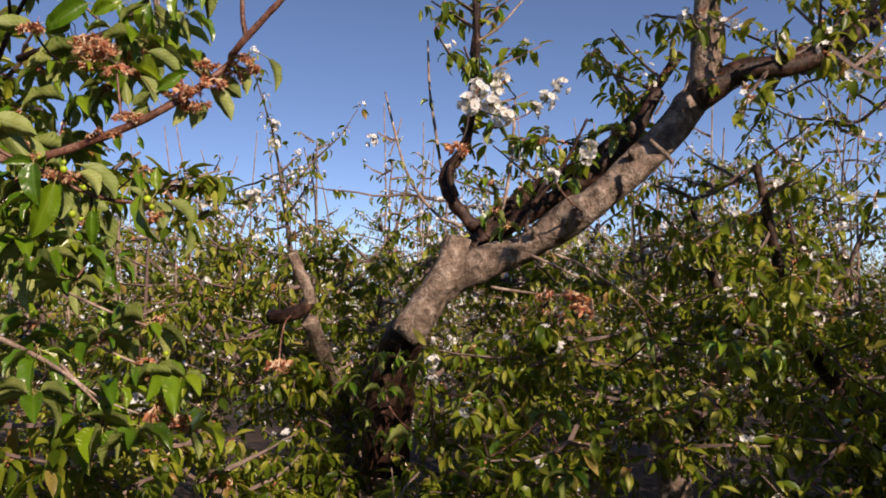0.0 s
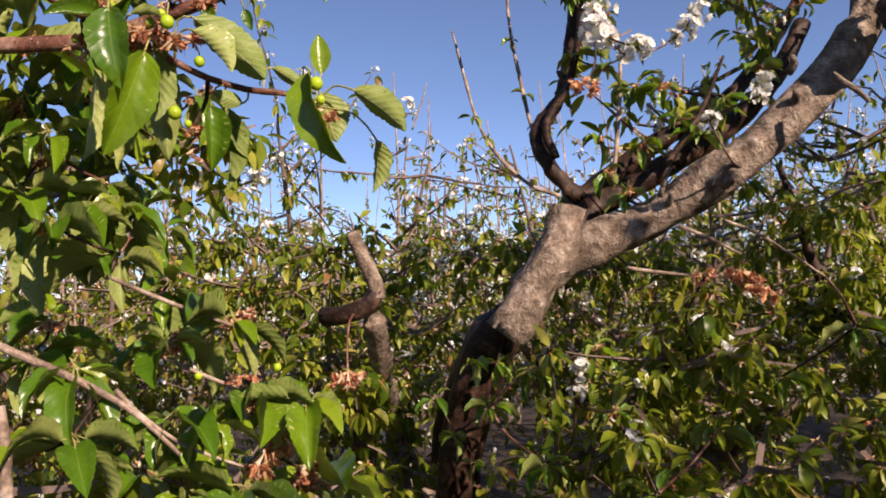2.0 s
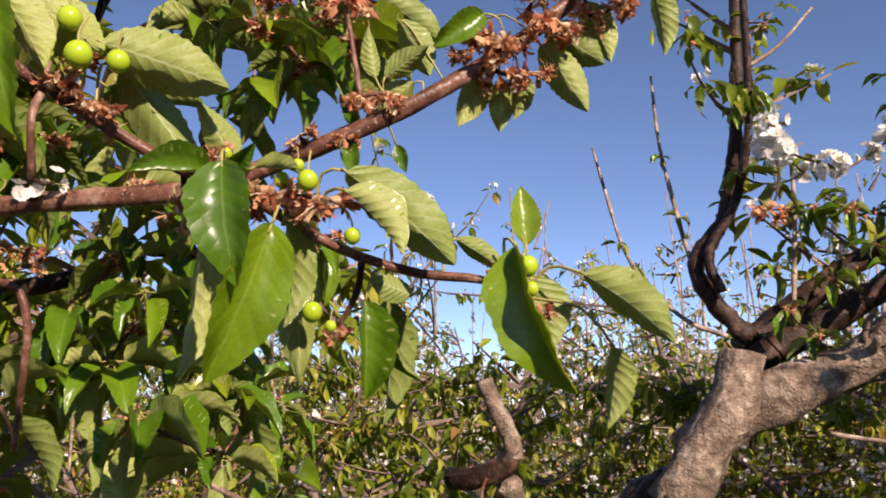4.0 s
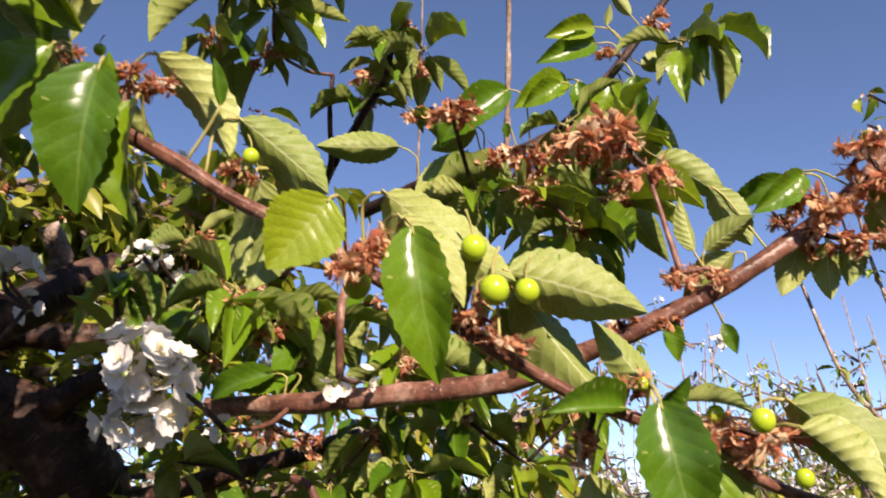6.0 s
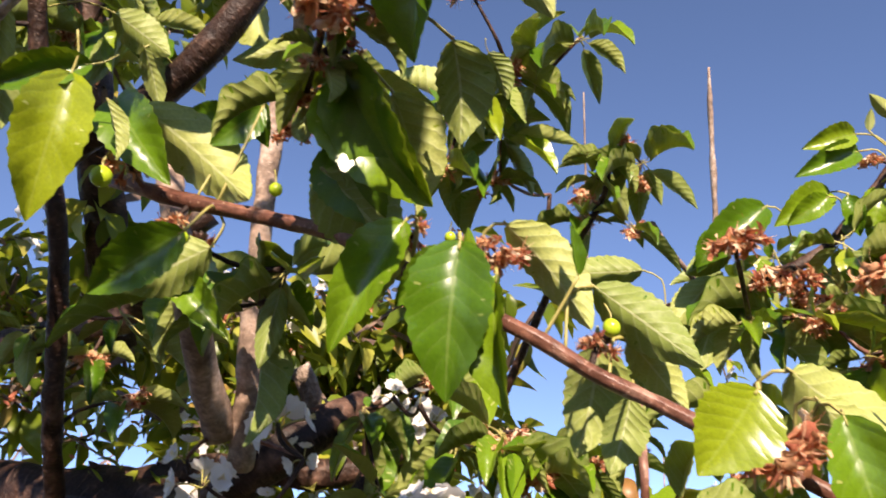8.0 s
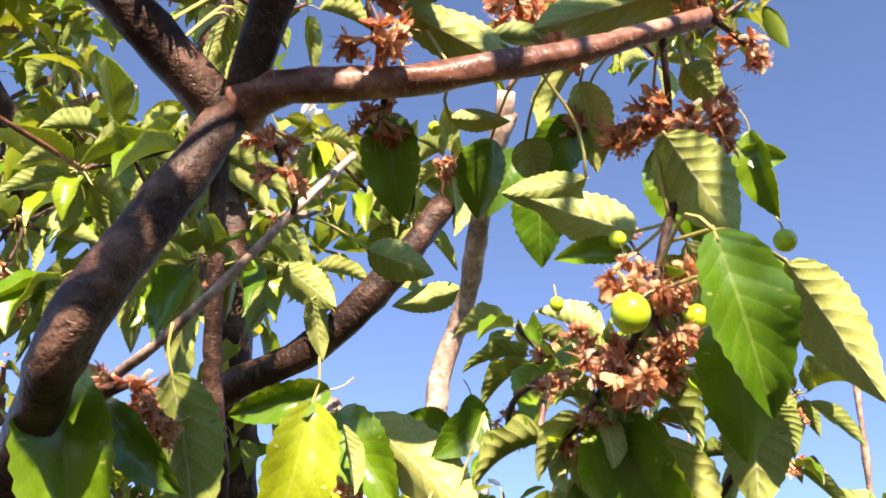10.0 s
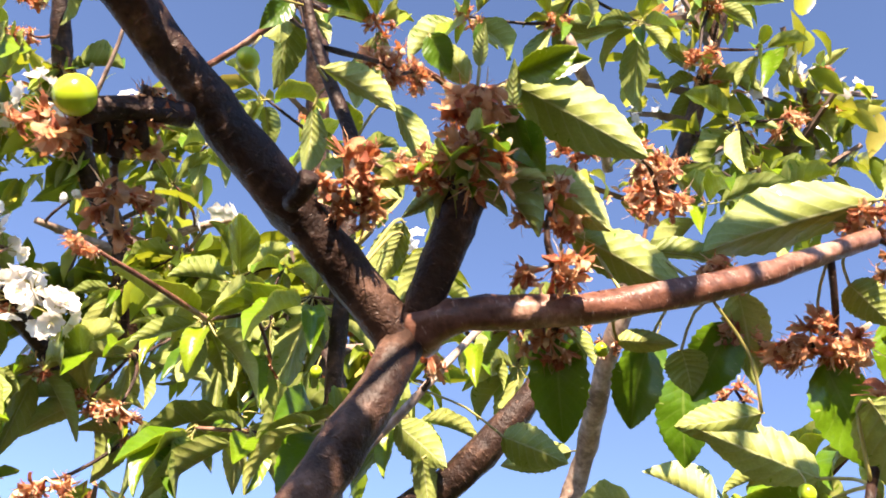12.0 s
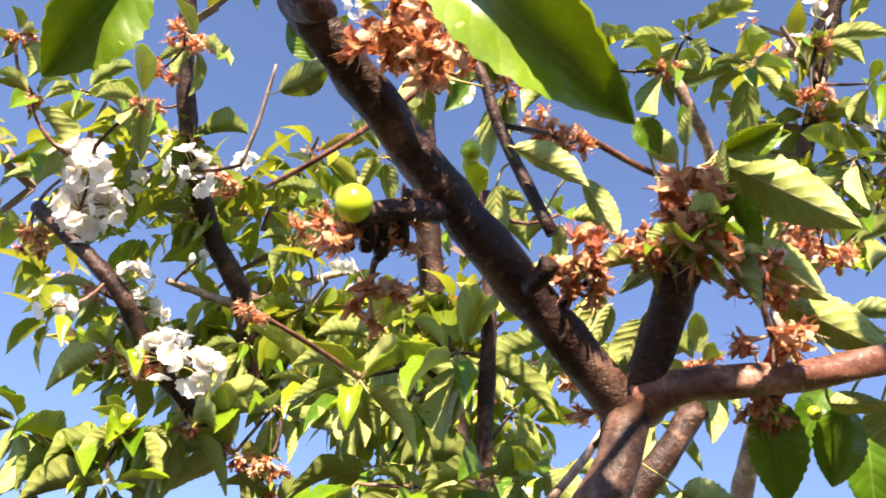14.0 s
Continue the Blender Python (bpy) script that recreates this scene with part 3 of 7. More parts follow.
def orchard_tree(seed, shoots, leaf_size, n, bloom, brown, label):
    rng = random.Random(40 + seed)
    t = thing("cherry_tree", label, "tree", group="orchard trees")
    branch(t, [(0, 0, 0), (0.03, 0.02, 0.45), (0, 0.05, 0.8)], 0.1, 0.085, BARK_OLD, "trunk")
    lines, shoots_up = [], []
    for j in range(7):
        a = j * 0.9 + rng.uniform(-0.2, 0.2)
        c, s = math.cos(a), math.sin(a)
        h = rng.uniform(0.85, 1.15)
        pts = [(0, 0.05, 0.72), (c * 0.4, s * 0.4, 1.1 * h), (c * 0.75, s * 0.75 + rng.uniform(-0.1, 0.1), 1.5 * h), (c * 0.98 + rng.uniform(-0.1, 0.1), s * 0.98, 2.05 * h)]
        branch(t, pts, 0.034, 0.005, BARK_TWIG, "limb")
        lines.append(pts)
        for u in range(2):
            q = (c * rng.uniform(0.4, 0.95), s * rng.uniform(0.4, 0.95), 1.5)
            branch(t, [q, (q[0] * 1.03 + rng.uniform(-0.05, 0.05), q[1] * 1.03, 2.1), (q[0] * 1.08 + rng.uniform(-0.12, 0.12), q[1] * 1.05, rng.uniform(2.3, 2.75))], 0.007, 0.003, BARK_GREY, "upright_shoot", sides=6)
            shoots_up.append([q, (q[0] * 1.03, q[1] * 1.03, 2.1), (q[0] * 1.08, q[1] * 1.05, 2.5)])
    clothe(t, lines, 50 + seed, shoots, 0.75, leaf_size, n, bloom, brown, spacing=0.08, from_=0.05, rise=0.15)
    clothe(t, shoots_up, 150 + seed, 5, 0.14, leaf_size * 0.62, 3, 0.45, 0.45, spacing=0.05, from_=0.1, rise=0.5)
    return t


LEAFY = "leafy orchard cherry tree with white blossom and bare upright shoots"
FLOWERY = "orchard cherry tree thick with white blossom, twigs and brown flowers"
FAR = [orchard_tree(0, 38, 0.072, 4, 0.2, 0.42, LEAFY), orchard_tree(1, 38, 0.072, 4, 0.24, 0.42, LEAFY), orchard_tree(2, 38, 0.07, 4, 0.2, 0.42, LEAFY), orchard_tree(3, 40, 0.058, 3, 0.5, 0.45, FLOWERY)]
for t, (x, y) in zip(FAR, ((-2.2, 5.2), (0.9, 5.6), (4.2, 5.0), (2.5, 4.4))):
    t.location = (x, y, 0)
rng = random.Random(9)
ROWS = [(a * 2.4 + (b % 2) * 1.1 - 7, 7.6 + b * 3.3) for b in range(4) for a in range(8)]
BESIDE = [(-4.2, 3.2), (-4.6, 5.6), (-4.4, 0.6), (5.6, 2.2), (4.0, -2.2), (-1.3, -2.6), (-4.3, -2.0)]
for i, (x, y) in enumerate(ROWS + BESIDE):
    s = rng.uniform(0.9, 1.12)
    copy_thing(FAR[i % 4], pose(x + rng.uniform(-0.3, 0.3), y + rng.uniform(-0.3, 0.3), 0, 0, 0, rng.uniform(0, 360)) @ Matrix.Scale(s, 4))
# the last five stand out of view, added to shade the lower foliage
for x, y, s, k in ((-0.7, 4.9, 1.0, 3), (3.3, 3.7, 1.12, 3), (1.2, 4.5, 1.0, 3), (1.95, 0.15, 1.04, 0), (3.5, 0.9, 1.15, 1), (1.05, -1.55, 1.2, 2), (2.3, -0.35, 1.15, 1), (1.75, -0.85, 1.15, 0)):
    copy_thing(FAR[k], pose(x, y, 0, 0, 0, x * 70) @ Matrix.Scale(s, 4))

# ---- the pale-limbed tree ----
pale = thing("cherry_tree", "old cherry tree with thick pale leaning limb and sawn stub", "tree", group="orchard trees")
branch(pale, [(-0.2, 2.95, -0.05), (-0.2, 2.93, 0.5), (-0.22, 2.85, 0.95)], 0.13, 0.1, BARK_OLD, "trunk", sides=18)
stump = branch(pale, [(-0.132, 2.532, 1.49), (-0.086, 2.525, 1.55), (-0.037, 2.527, 1.622), (0.012, 2.528, 1.707), (0.039, 2.531, 1.784)], 0.054, 0.038, BARK_OLD, "sawn_stub", "broad pale flaking sawn limb stump", lump=0.34, sides=24, knobs=((0.3, 0.12), (0.72, 0.1)))
limb = branch(pale, [(-0.063, 2.612, 1.584), (0.03, 2.56, 1.664), (0.139, 2.539, 1.713), (0.248, 2.524, 1.752), (0.35, 2.488, 1.817), (0.462, 2.445, 1.893), (0.555, 2.429, 1.966), (0.627, 2.425, 2.034), (0.688, 2.427, 2.096), (0.751, 2.427, 2.182), (0.785, 2.428, 2.278), (0.806, 2.429, 2.402)], 0.049, 0.037, BARK_OLD, "limb", "thick pale flaking limb", lump=0.3, sides=24, knobs=((0.16, 0.12), (0.33, 0.1), (0.42, 0.16), (0.56, 0.14), (0.68, 0.1), (0.78, 0.18), (0.9, 0.12)))
branch(pale, [(0.7, 2.25, 2.13), (0.83, 2.24, 2.2), (1.0, 2.24, 2.22), (1.3, 2.3, 2.4)], 0.04, 0.02, BARK_LIMB, "limb")
branch(pale, [(0.72, 2.25, 2.15), (0.73, 2.25, 2.3), (0.75, 2.2, 2.6), (0.85, 2.2, 3.0)], 0.045, 0.02, BARK_OLD, "limb")
# foot of the pale limb: its shade is put in as dark bark
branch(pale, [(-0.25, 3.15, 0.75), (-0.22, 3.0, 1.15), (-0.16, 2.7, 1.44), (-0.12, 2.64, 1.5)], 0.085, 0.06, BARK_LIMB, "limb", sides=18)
branch(pale, [(-0.3, 3.1, 0.8), (-0.4, 3.05, 1.2), (-0.425, 2.8, 1.4), (-0.44, 2.62, 1.54)], 0.04, 0.026, BARK_OLD, "limb")
branch(pale, [(-0.56, 2.62, 1.55), (-0.5, 2.58, 1.558), (-0.45, 2.567, 1.575), (-0.428, 2.566, 1.61)], 0.024, 0.021, BARK_LIMB, "branch")
branch(pale, [(-0.43, 2.566, 1.59), (-0.432, 2.567, 1.63), (-0.455, 2.57, 1.68), (-0.483, 2.575, 1.75)], 0.021, 0.017, BARK_OLD, "sawn_stub")
branch(pale, [(0.1, 2.66, 1.82), (0.03, 2.66, 1.9), (-0.004, 2.66, 1.99), (0.07, 2.66, 2.1), (0.1, 2.6, 2.3), (0.12, 2.58, 2.6)], 0.022, 0.012, BARK_LIMB, "branch", lump=0.4, knobs=((0.3, 0.2), (0.55, 0.2), (0.75, 0.25)))
# branch behind the pale limb, dark bark in place of shade
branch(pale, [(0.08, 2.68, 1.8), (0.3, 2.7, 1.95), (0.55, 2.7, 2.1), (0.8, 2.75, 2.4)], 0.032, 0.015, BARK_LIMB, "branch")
branch(pale, [(-0.2, 2.95, 0.7), (-0.32, 3.0, 0.9), (-0.3, 3.05, 1.0)], 0.1, 0.08, BARK_OLD, "limb")
for pts in ([(0.049, 2.658, 1.828), (-0.026, 2.691, 1.869), (-0.096, 2.74, 1.956), (-0.141, 2.767, 2.055), (-0.173, 2.76, 2.186), (-0.198, 2.754, 2.301)],
            [(0.004, 2.663, 1.956), (-0.013, 2.689, 2.032), (-0.031, 2.711, 2.167), (-0.046, 2.724, 2.294), (-0.049, 2.733, 2.469)],
            [(0.174, 2.609, 1.842), (0.204, 2.648, 1.978), (0.224, 2.658, 2.113), (0.236, 2.678, 2.255)]):
    branch(pale, pts, 0.0058, 0.0026, BARK_GREY, "upright_shoot", sides=8, knobs=((0.3, 0.3), (0.45, 0.4), (0.6, 0.3), (0.75, 0.45), (0.88, 0.4)))
branch(pale, [(-0.278, 3.854, 2.273), (-0.23, 3.832, 2.393), (-0.214, 3.82, 2.454)], 0.0040, 0.0020, BARK_GREY, "upright_shoot", sides=8)
branch(pale, [(0.034, 2.62, 1.92), (0.016, 2.621, 2.005), (0.075, 2.603, 2.108), (0.105, 2.554, 2.252), (0.109, 2.525, 2.39), (0.104, 2.488, 2.563)], 0.0120, 0.0080, BARK_LIMB, "side_twig", sides=8)
branch(pale, [(0.109, 2.525, 2.39), (0.179, 2.521, 2.434), (0.254, 2.511, 2.512)], 0.0050, 0.0030, BARK_GREY, "side_twig", sides=8)
branch(pale, [(0.243, 2.361, 1.715), (0.304, 2.359, 1.687), (0.377, 2.357, 1.646)], 0.0050, 0.0030, BARK_GREY, "dead_twig", sides=8)
branch(pale, [(0.127, 2.375, 1.627), (0.226, 2.37, 1.61), (0.349, 2.362, 1.597)], 0.0050, 0.0030, BARK_GREY, "dead_twig", sides=8)
branch(pale, [(0.259, 2.451, 1.868), (0.362, 2.486, 1.993), (0.443, 2.521, 2.139)], 0.0080, 0.0040, BARK_LIMB, "side_twig", sides=8)
# next two limbs: shade behind and below the pale wood given by dark bark
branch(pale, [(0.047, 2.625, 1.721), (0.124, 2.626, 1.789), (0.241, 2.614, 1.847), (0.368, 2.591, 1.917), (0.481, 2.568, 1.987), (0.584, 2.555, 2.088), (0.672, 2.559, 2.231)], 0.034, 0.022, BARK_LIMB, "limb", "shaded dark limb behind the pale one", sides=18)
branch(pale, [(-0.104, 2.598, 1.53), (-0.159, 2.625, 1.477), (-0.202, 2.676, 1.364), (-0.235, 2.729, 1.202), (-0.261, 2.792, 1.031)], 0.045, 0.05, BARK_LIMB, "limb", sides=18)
for pts in ([(0.388, 2.446, 1.809), (0.387, 2.405, 1.813), (0.389, 2.385, 1.823)], [(0.264, 2.487, 1.766), (0.262, 2.446, 1.788), (0.262, 2.435, 1.802)], [(0.55, 2.403, 1.986), (0.542, 2.373, 1.999), (0.535, 2.362, 2.009)], [(0.55, 2.418, 2.064), (0.555, 2.397, 2.081), (0.546, 2.386, 2.094)]):
    branch(pale, pts, 0.011, 0.007, BARK_OLD, "sawn_twig", sides=9)
blossom(limb, (0.079, 2.343, 2.152), 0.061, 0)
blossom(limb, (0.174, 2.34, 2.11), 0.054, 0)
blossom(limb, (0.3, 2.378, 2.164), 0.054, 1)
blossom(limb, (0.267, 2.382, 2.141), 0.04, 1)
blossom(limb, (0.397, 2.232, 1.991), 0.047, 1)
blossom(limb, (0.39, 2.234, 1.968), 0.034, 1)
blossom(limb, (0.302, 2.293, 1.931), 0.04, 1)
blossom(limb, (-0.039, 2.178, 1.429), 0.038, 1)
blossom(limb, (-0.045, 2.202, 1.378), 0.034, 1)
blossom(limb, (0.115, 2.479, 2.225), 0.047, 0)
blossom(limb, (0.146, 2.49, 2.185), 0.054, 0)
blossom(limb, (0.102, 2.484, 2.198), 0.04, 1)
blossom(limb, (0.202, 2.532, 2.153), 0.04, 1)
blossom(limb, (0.354, 2.421, 2.218), 0.047, 1)
blossom(limb, (0.105, 2.437, 2.231), 0.04, 1)
blossom(limb, (-0.31, 3.367, 2.257), 0.047, 1)
blossom(limb, (-0.876, 3.62, 2.055), 0.081, 1)
blossom(limb, (-1.083, 3.633, 2.065), 0.068, 1)
blossom(limb, (-0.623, 2.918, 2.231), 0.047, 1)
blossom(limb, (-0.61, 2.921, 2.167), 0.034, 1)
dry(limb, (0.353, 2.311, 1.607), 0.06)
dry(limb, (0.377, 2.311, 1.588), 0.06)
dry(limb, (0.269, 2.317, 1.605), 0.05)
dry(limb, (0.04, 2.304, 2.023), 0.06)
dry(limb, (-0.499, 2.448, 1.43), 0.08)
dry(limb, (0.375, 2.233, 1.567), 0.07)
tuft(limb, (0.116, 2.533, 2.355), 6, 0.07, 0)
tuft(limb, (0.078, 2.541, 2.305), 5, 0.07, 0)
tuft(limb, (0.083, 2.57, 2.172), 5, 0.07, 0)
tuft(limb, (0.164, 2.582, 2.146), 6, 0.07, 1)
tuft(limb, (0.254, 2.648, 2.109), 6, 0.07, 1)
tuft(limb, (-0.094, 2.4, 1.419), 7, 0.072, 0)
tuft(limb, (-0.187, 2.416, 1.339), 7, 0.072, 1)
tuft(limb, (-0.098, 2.26, 1.24), 8, 0.072, 0)
tuft(limb, (0.053, 2.287, 1.33), 8, 0.072, 1)
tuft(limb, (0.101, 2.189, 1.179), 8, 0.072, 0)
tuft(limb, (0.257, 2.265, 1.285), 8, 0.072, 1)
tuft(limb, (0.309, 2.166, 1.149), 8, 0.072, 0)
tuft(limb, (0.439, 2.338, 1.375), 8, 0.072, 0)
tuft(limb, (0.548, 2.218, 1.483), 8, 0.072, 0)
tuft(limb, (0.687, 2.101, 1.473), 8, 0.072, 0)
tuft(limb, (0.804, 2.087, 1.463), 8, 0.072, 0)
tuft(limb, (0.072, 2.478, 1.459), 7, 0.072, 1)
tuft(limb, (0.284, 2.453, 1.457), 7, 0.072, 1)
branch(pale, [(0.352, 2.431, 1.803), (0.378, 2.389, 1.848), (0.392, 2.359, 1.841)], 0.0090, 0.0060, BARK_OLD, "sawn_twig", sides=8)
branch(pale, [(0.237, 2.45, 1.791), (0.245, 2.427, 1.83), (0.252, 2.406, 1.85)], 0.0070, 0.0040, BARK_OLD, "sawn_twig", sides=8)
branch(pale, [(0.572, 2.272, 2.018), (0.61, 2.245, 1.973), (0.619, 2.227, 1.947)], 0.0080, 0.0050, BARK_OLD, "sawn_twig", sides=8)
branch(pale, [(0.294, 2.235, 1.711), (0.369, 2.239, 1.679), (0.504, 2.247, 1.587)], 0.0040, 0.0025, BARK_GREY, "dead_twig", sides=8)
tuft(limb, (0.148, 2.558, 1.877), 5, 0.07, 1)
tuft(limb, (0.24, 2.548, 1.935), 5, 0.07, 1)
tuft(limb, (0.319, 2.518, 1.995), 5, 0.07, 0)
tuft(limb, (0.185, 2.529, 1.823), 5, 0.07, 1)
tuft(limb, (0.418, 2.479, 2.031), 5, 0.07, 0)
tuft(limb, (0.36, 2.489, 1.946), 5, 0.07, 0)
tuft(limb, (0.509, 2.469, 2.093), 5, 0.07, 1)
tuft(limb, (0.306, 2.583, 2.09), 5, 0.07, 1)
tuft(limb, (0.144, 2.602, 1.971), 5, 0.07, 1)
tuft(limb, (0.14, 2.613, 2.404), 5, 0.05, 1)
tuft(limb, (0.1, 2.651, 2.216), 4, 0.05, 1)
tuft(limb, (0.179, 2.591, 2.521), 5, 0.05, 1)
tuft(limb, (0.187, 2.642, 2.295), 4, 0.05, 1)
tuft(limb, (0.07, 2.674, 2.099), 3, 0.05, 1)
blossom(limb, (0.171, 2.618, 2.256), 0.05, 1)
blossom(limb, (0.187, 2.61, 2.302), 0.05, 1)
tuft(limb, (-0.215, 2.511, 1.432), 5, 0.055, 0)
tuft(limb, (-0.184, 2.516, 1.332), 5, 0.055, 0)
tuft(limb, (-0.262, 2.526, 1.264), 5, 0.055, 0)
tuft(limb, (-0.156, 2.508, 1.429), 5, 0.055, 0)
tuft(limb, (-0.304, 2.522, 1.358), 5, 0.055, 0)
tuft(limb, (-0.219, 2.527, 1.196), 5, 0.055, 0)
tuft(limb, (-0.123, 2.718, 2.005), 3, 0.042, 0)
tuft(limb, (-0.157, 2.717, 2.059), 3, 0.042, 0)
tuft(limb, (-0.02, 2.704, 2.112), 3, 0.042, 0)
tuft(limb, (-0.048, 2.697, 2.254), 3, 0.042, 0)
tuft(limb, (0.001, 2.709, 2.021), 3, 0.042, 0)
UPPER = [[(0.1, 2.68, 1.8), (0.4, 2.72, 2.0), (0.8, 2.75, 2.4)],
         [(0.7, 2.25, 2.13), (1.0, 2.24, 2.25), (1.4, 2.35, 2.5)], [(0.72, 2.25, 2.15), (0.75, 2.2, 2.6), (0.85, 2.2, 3.0)]]
WISPS = [[(0.9, 2.35, 2.2), (1.3, 2.6, 2.3), (1.8, 3.0, 2.45)], [(0.8, 2.8, 1.9), (1.3, 3.0, 2.1), (1.8, 3.2, 2.35)], [(1.0, 2.3, 2.25), (1.5, 2.6, 2.6), (2.0, 3.0, 2.9)]]
clothe(pale, WISPS, 73, 26, 0.42, 0.05, 3, 0.42, 0.42, WAY, spacing=0.065, from_=0.0, rise=0.3, keep=0.8)
clothe(pale, [[(0, 2.66, 1.99), (0.1, 2.6, 2.3), (0.12, 2.58, 2.6)]], 74, 9, 0.3, 0.062, 4, 0.2, 0.35, WAY, spacing=0.06, from_=0.2, rise=0.35)
clothe(pale, UPPER, 71, 22, 0.38, 0.064, 4, 0.2, 0.35, WAY, spacing=0.06, from_=0.15, rise=0.35)
LOWER = [[(-0.3, 2.9, 0.9), (-0.4, 2.95, 1.2), (-0.6, 2.8, 1.5)], [(-0.2, 2.6, 0.8), (0.3, 2.45, 1.05), (0.8, 2.35, 1.3)], [(-0.2, 2.9, 0.8), (0.5, 3.2, 1.2), (1.2, 3.3, 1.5)],
         [(-0.2, 2.7, 0.7), (0.1, 2.35, 0.95), (0.35, 2.2, 1.25)], [(-0.2, 2.9, 0.8), (-0.6, 2.6, 0.95), (-0.9, 2.4, 1.2)], [(0.3, 2.6, 0.7), (0.8, 2.4, 0.95), (1.3, 2.3, 1.35)],
         [(0.1, 2.4, 0.6), (-0.1, 2.2, 0.8), (-0.25, 2.1, 1.0)], [(-0.1, 2.5, 1.0), (0.1, 2.45, 1.3), (0.4, 2.5, 1.5)]]
clothe(pale, LOWER, 72, 42, 0.38, 0.06, 6, 0.06, 0.25, WAY, spacing=0.055, from_=0.1, rise=0.0)

MIDDLE = [[(-1.183, 3.572, 1.573), (-0.725, 3.435, 1.658), (-0.258, 3.507, 1.607)],
          [(-1.188, 3.86, 1.769), (-0.66, 3.622, 1.795), (-0.114, 3.689, 1.742)],
          [(-0.91, 3.361, 1.45), (-0.537, 3.383, 1.495), (-0.193, 3.413, 1.447)],
          [(-0.071, 3.486, 1.738), (0.321, 3.365, 1.653), (0.65, 3.342, 1.656)]]
clothe(pale, MIDDLE, 76, 34, 0.3, 0.06, 5, 0.05, 0.22, WAY, spacing=0.055, from_=0.0, rise=0.1)
UNDERGROWTH = [[(0.3, 2.3, 0.5), (0.8, 2.2, 0.8), (1.3, 2.1, 1.05)], [(-0.9, 2.6, 0.5), (-0.5, 2.4, 0.7), (0.0, 2.2, 0.85)], [(0.9, 2.7, 0.5), (1.4, 2.5, 0.9), (1.9, 2.4, 1.15)],
               [(-0.6, 3.2, 0.3), (0.1, 3.0, 0.55), (0.7, 2.9, 0.8)], [(0.2, 3.5, 0.4), (0.9, 3.2, 0.7), (1.5, 3.0, 0.9)], [(-1.2, 3.0, 0.4), (-0.7, 2.9, 0.8), (-0.3, 2.8, 1.05)]]
clothe(pale, UNDERGROWTH, 77, 44, 0.4, 0.064, 7, 0.02, 0.2, WAY, spacing=0.055, from_=0.0, rise=0.0)

# ---- the tree on the right ----
right = thing("cherry_tree", "dense dark-leaved cherry tree beside the pale-limbed one", "tree", group="orchard trees")
branch(right, [(1.75, 3.0, -0.05), (1.72, 3.0, 0.5), (1.75, 3.0, 0.85)], 0.11, 0.09, BARK_OLD, "trunk")
R_LINES = []
for j in range(7):
    a = j * 0.9
    c, s = math.cos(a), math.sin(a)
    pts = [(1.75, 3.0, 0.8), (1.75 + c * 0.35, 3 + s * 0.35, 1.1), (1.75 + c * 0.7, 3 + s * 0.7, 1.5), (1.75 + c * 0.85, 3 + s * 0.85, 2.0)]
    branch(right, pts, 0.045, 0.012, BARK_LIMB, "limb")
    R_LINES.append(pts)
clothe(right, R_LINES, 83, 46, 0.55, 0.064, 6, 0.14, 0.3, WAY, spacing=0.055, from_=0.0, rise=-0.2)

# ---- an unseen tree behind the start of the walk, added to cast shade ----
back = thing("cherry_tree", "unseen leafy cherry tree added behind the path to cast shade", "tree", group="orchard trees")
branch(back, [(0.85, -0.9, -0.05), (0.83, -0.88, 0.5), (0.85, -0.9, 0.95)], 0.1, 0.085, BARK_OLD, "trunk")
B_LINES = []
for j in range(7):
    a = j * 0.9
    c, s = math.cos(a), math.sin(a)
    pts = [(0.85, -0.9, 0.9), (0.85 + c * 0.2, -0.9 + s * 0.2, 1.4), (0.8 + c * 0.4, -0.85 + s * 0.4, 1.85), (0.75 + c * 0.5, -0.75 + s * 0.5, 2.2)]
    branch(back, pts, 0.04, 0.012, BARK_LIMB, "limb")
    B_LINES.append(pts)
for pts in ([(0.85, -0.9, 1.2), (0.7, -0.65, 1.9), (0.6, -0.45, 2.25), (0.5, -0.25, 2.4)], [(0.85, -0.9, 1.2), (0.6, -0.65, 1.9), (0.4, -0.45, 2.25), (0.3, -0.25, 2.38)]):
    branch(back, pts, 0.035, 0.01, BARK_LIMB, "limb")
    B_LINES.append(pts)
# extra limbs reaching over the path, placed to block sun from the low foliage
B_OVER = [[(0.85, -0.9, 1.9), (0.95, -0.4, 2.2), (1.0, 0.0, 2.4)], [(0.85, -0.9, 1.9), (1.3, -0.35, 2.3), (1.5, 0.0, 2.45)], [(0.85, -0.9, 1.8), (0.6, -0.3, 2.1), (0.55, 0.0, 2.35)], [(0.85, -0.9, 1.8), (0.45, -0.5, 2.1), (0.1, -0.3, 2.4), (-0.1, -0.35, 2.4)]]
for pts in B_OVER:
    branch(back, pts, 0.03, 0.008, BARK_LIMB, "limb")
clothe(back, B_OVER, 88, 40, 0.3, 0.085, 6, 0.08, 0.25, WAY, spacing=0.055, from_=0.2, rise=-0.1)
clothe(back, B_LINES, 87, 38, 0.38, 0.085, 5, 0.08, 0.25, WAY, spacing=0.055, from_=0.35, rise=-0.1)

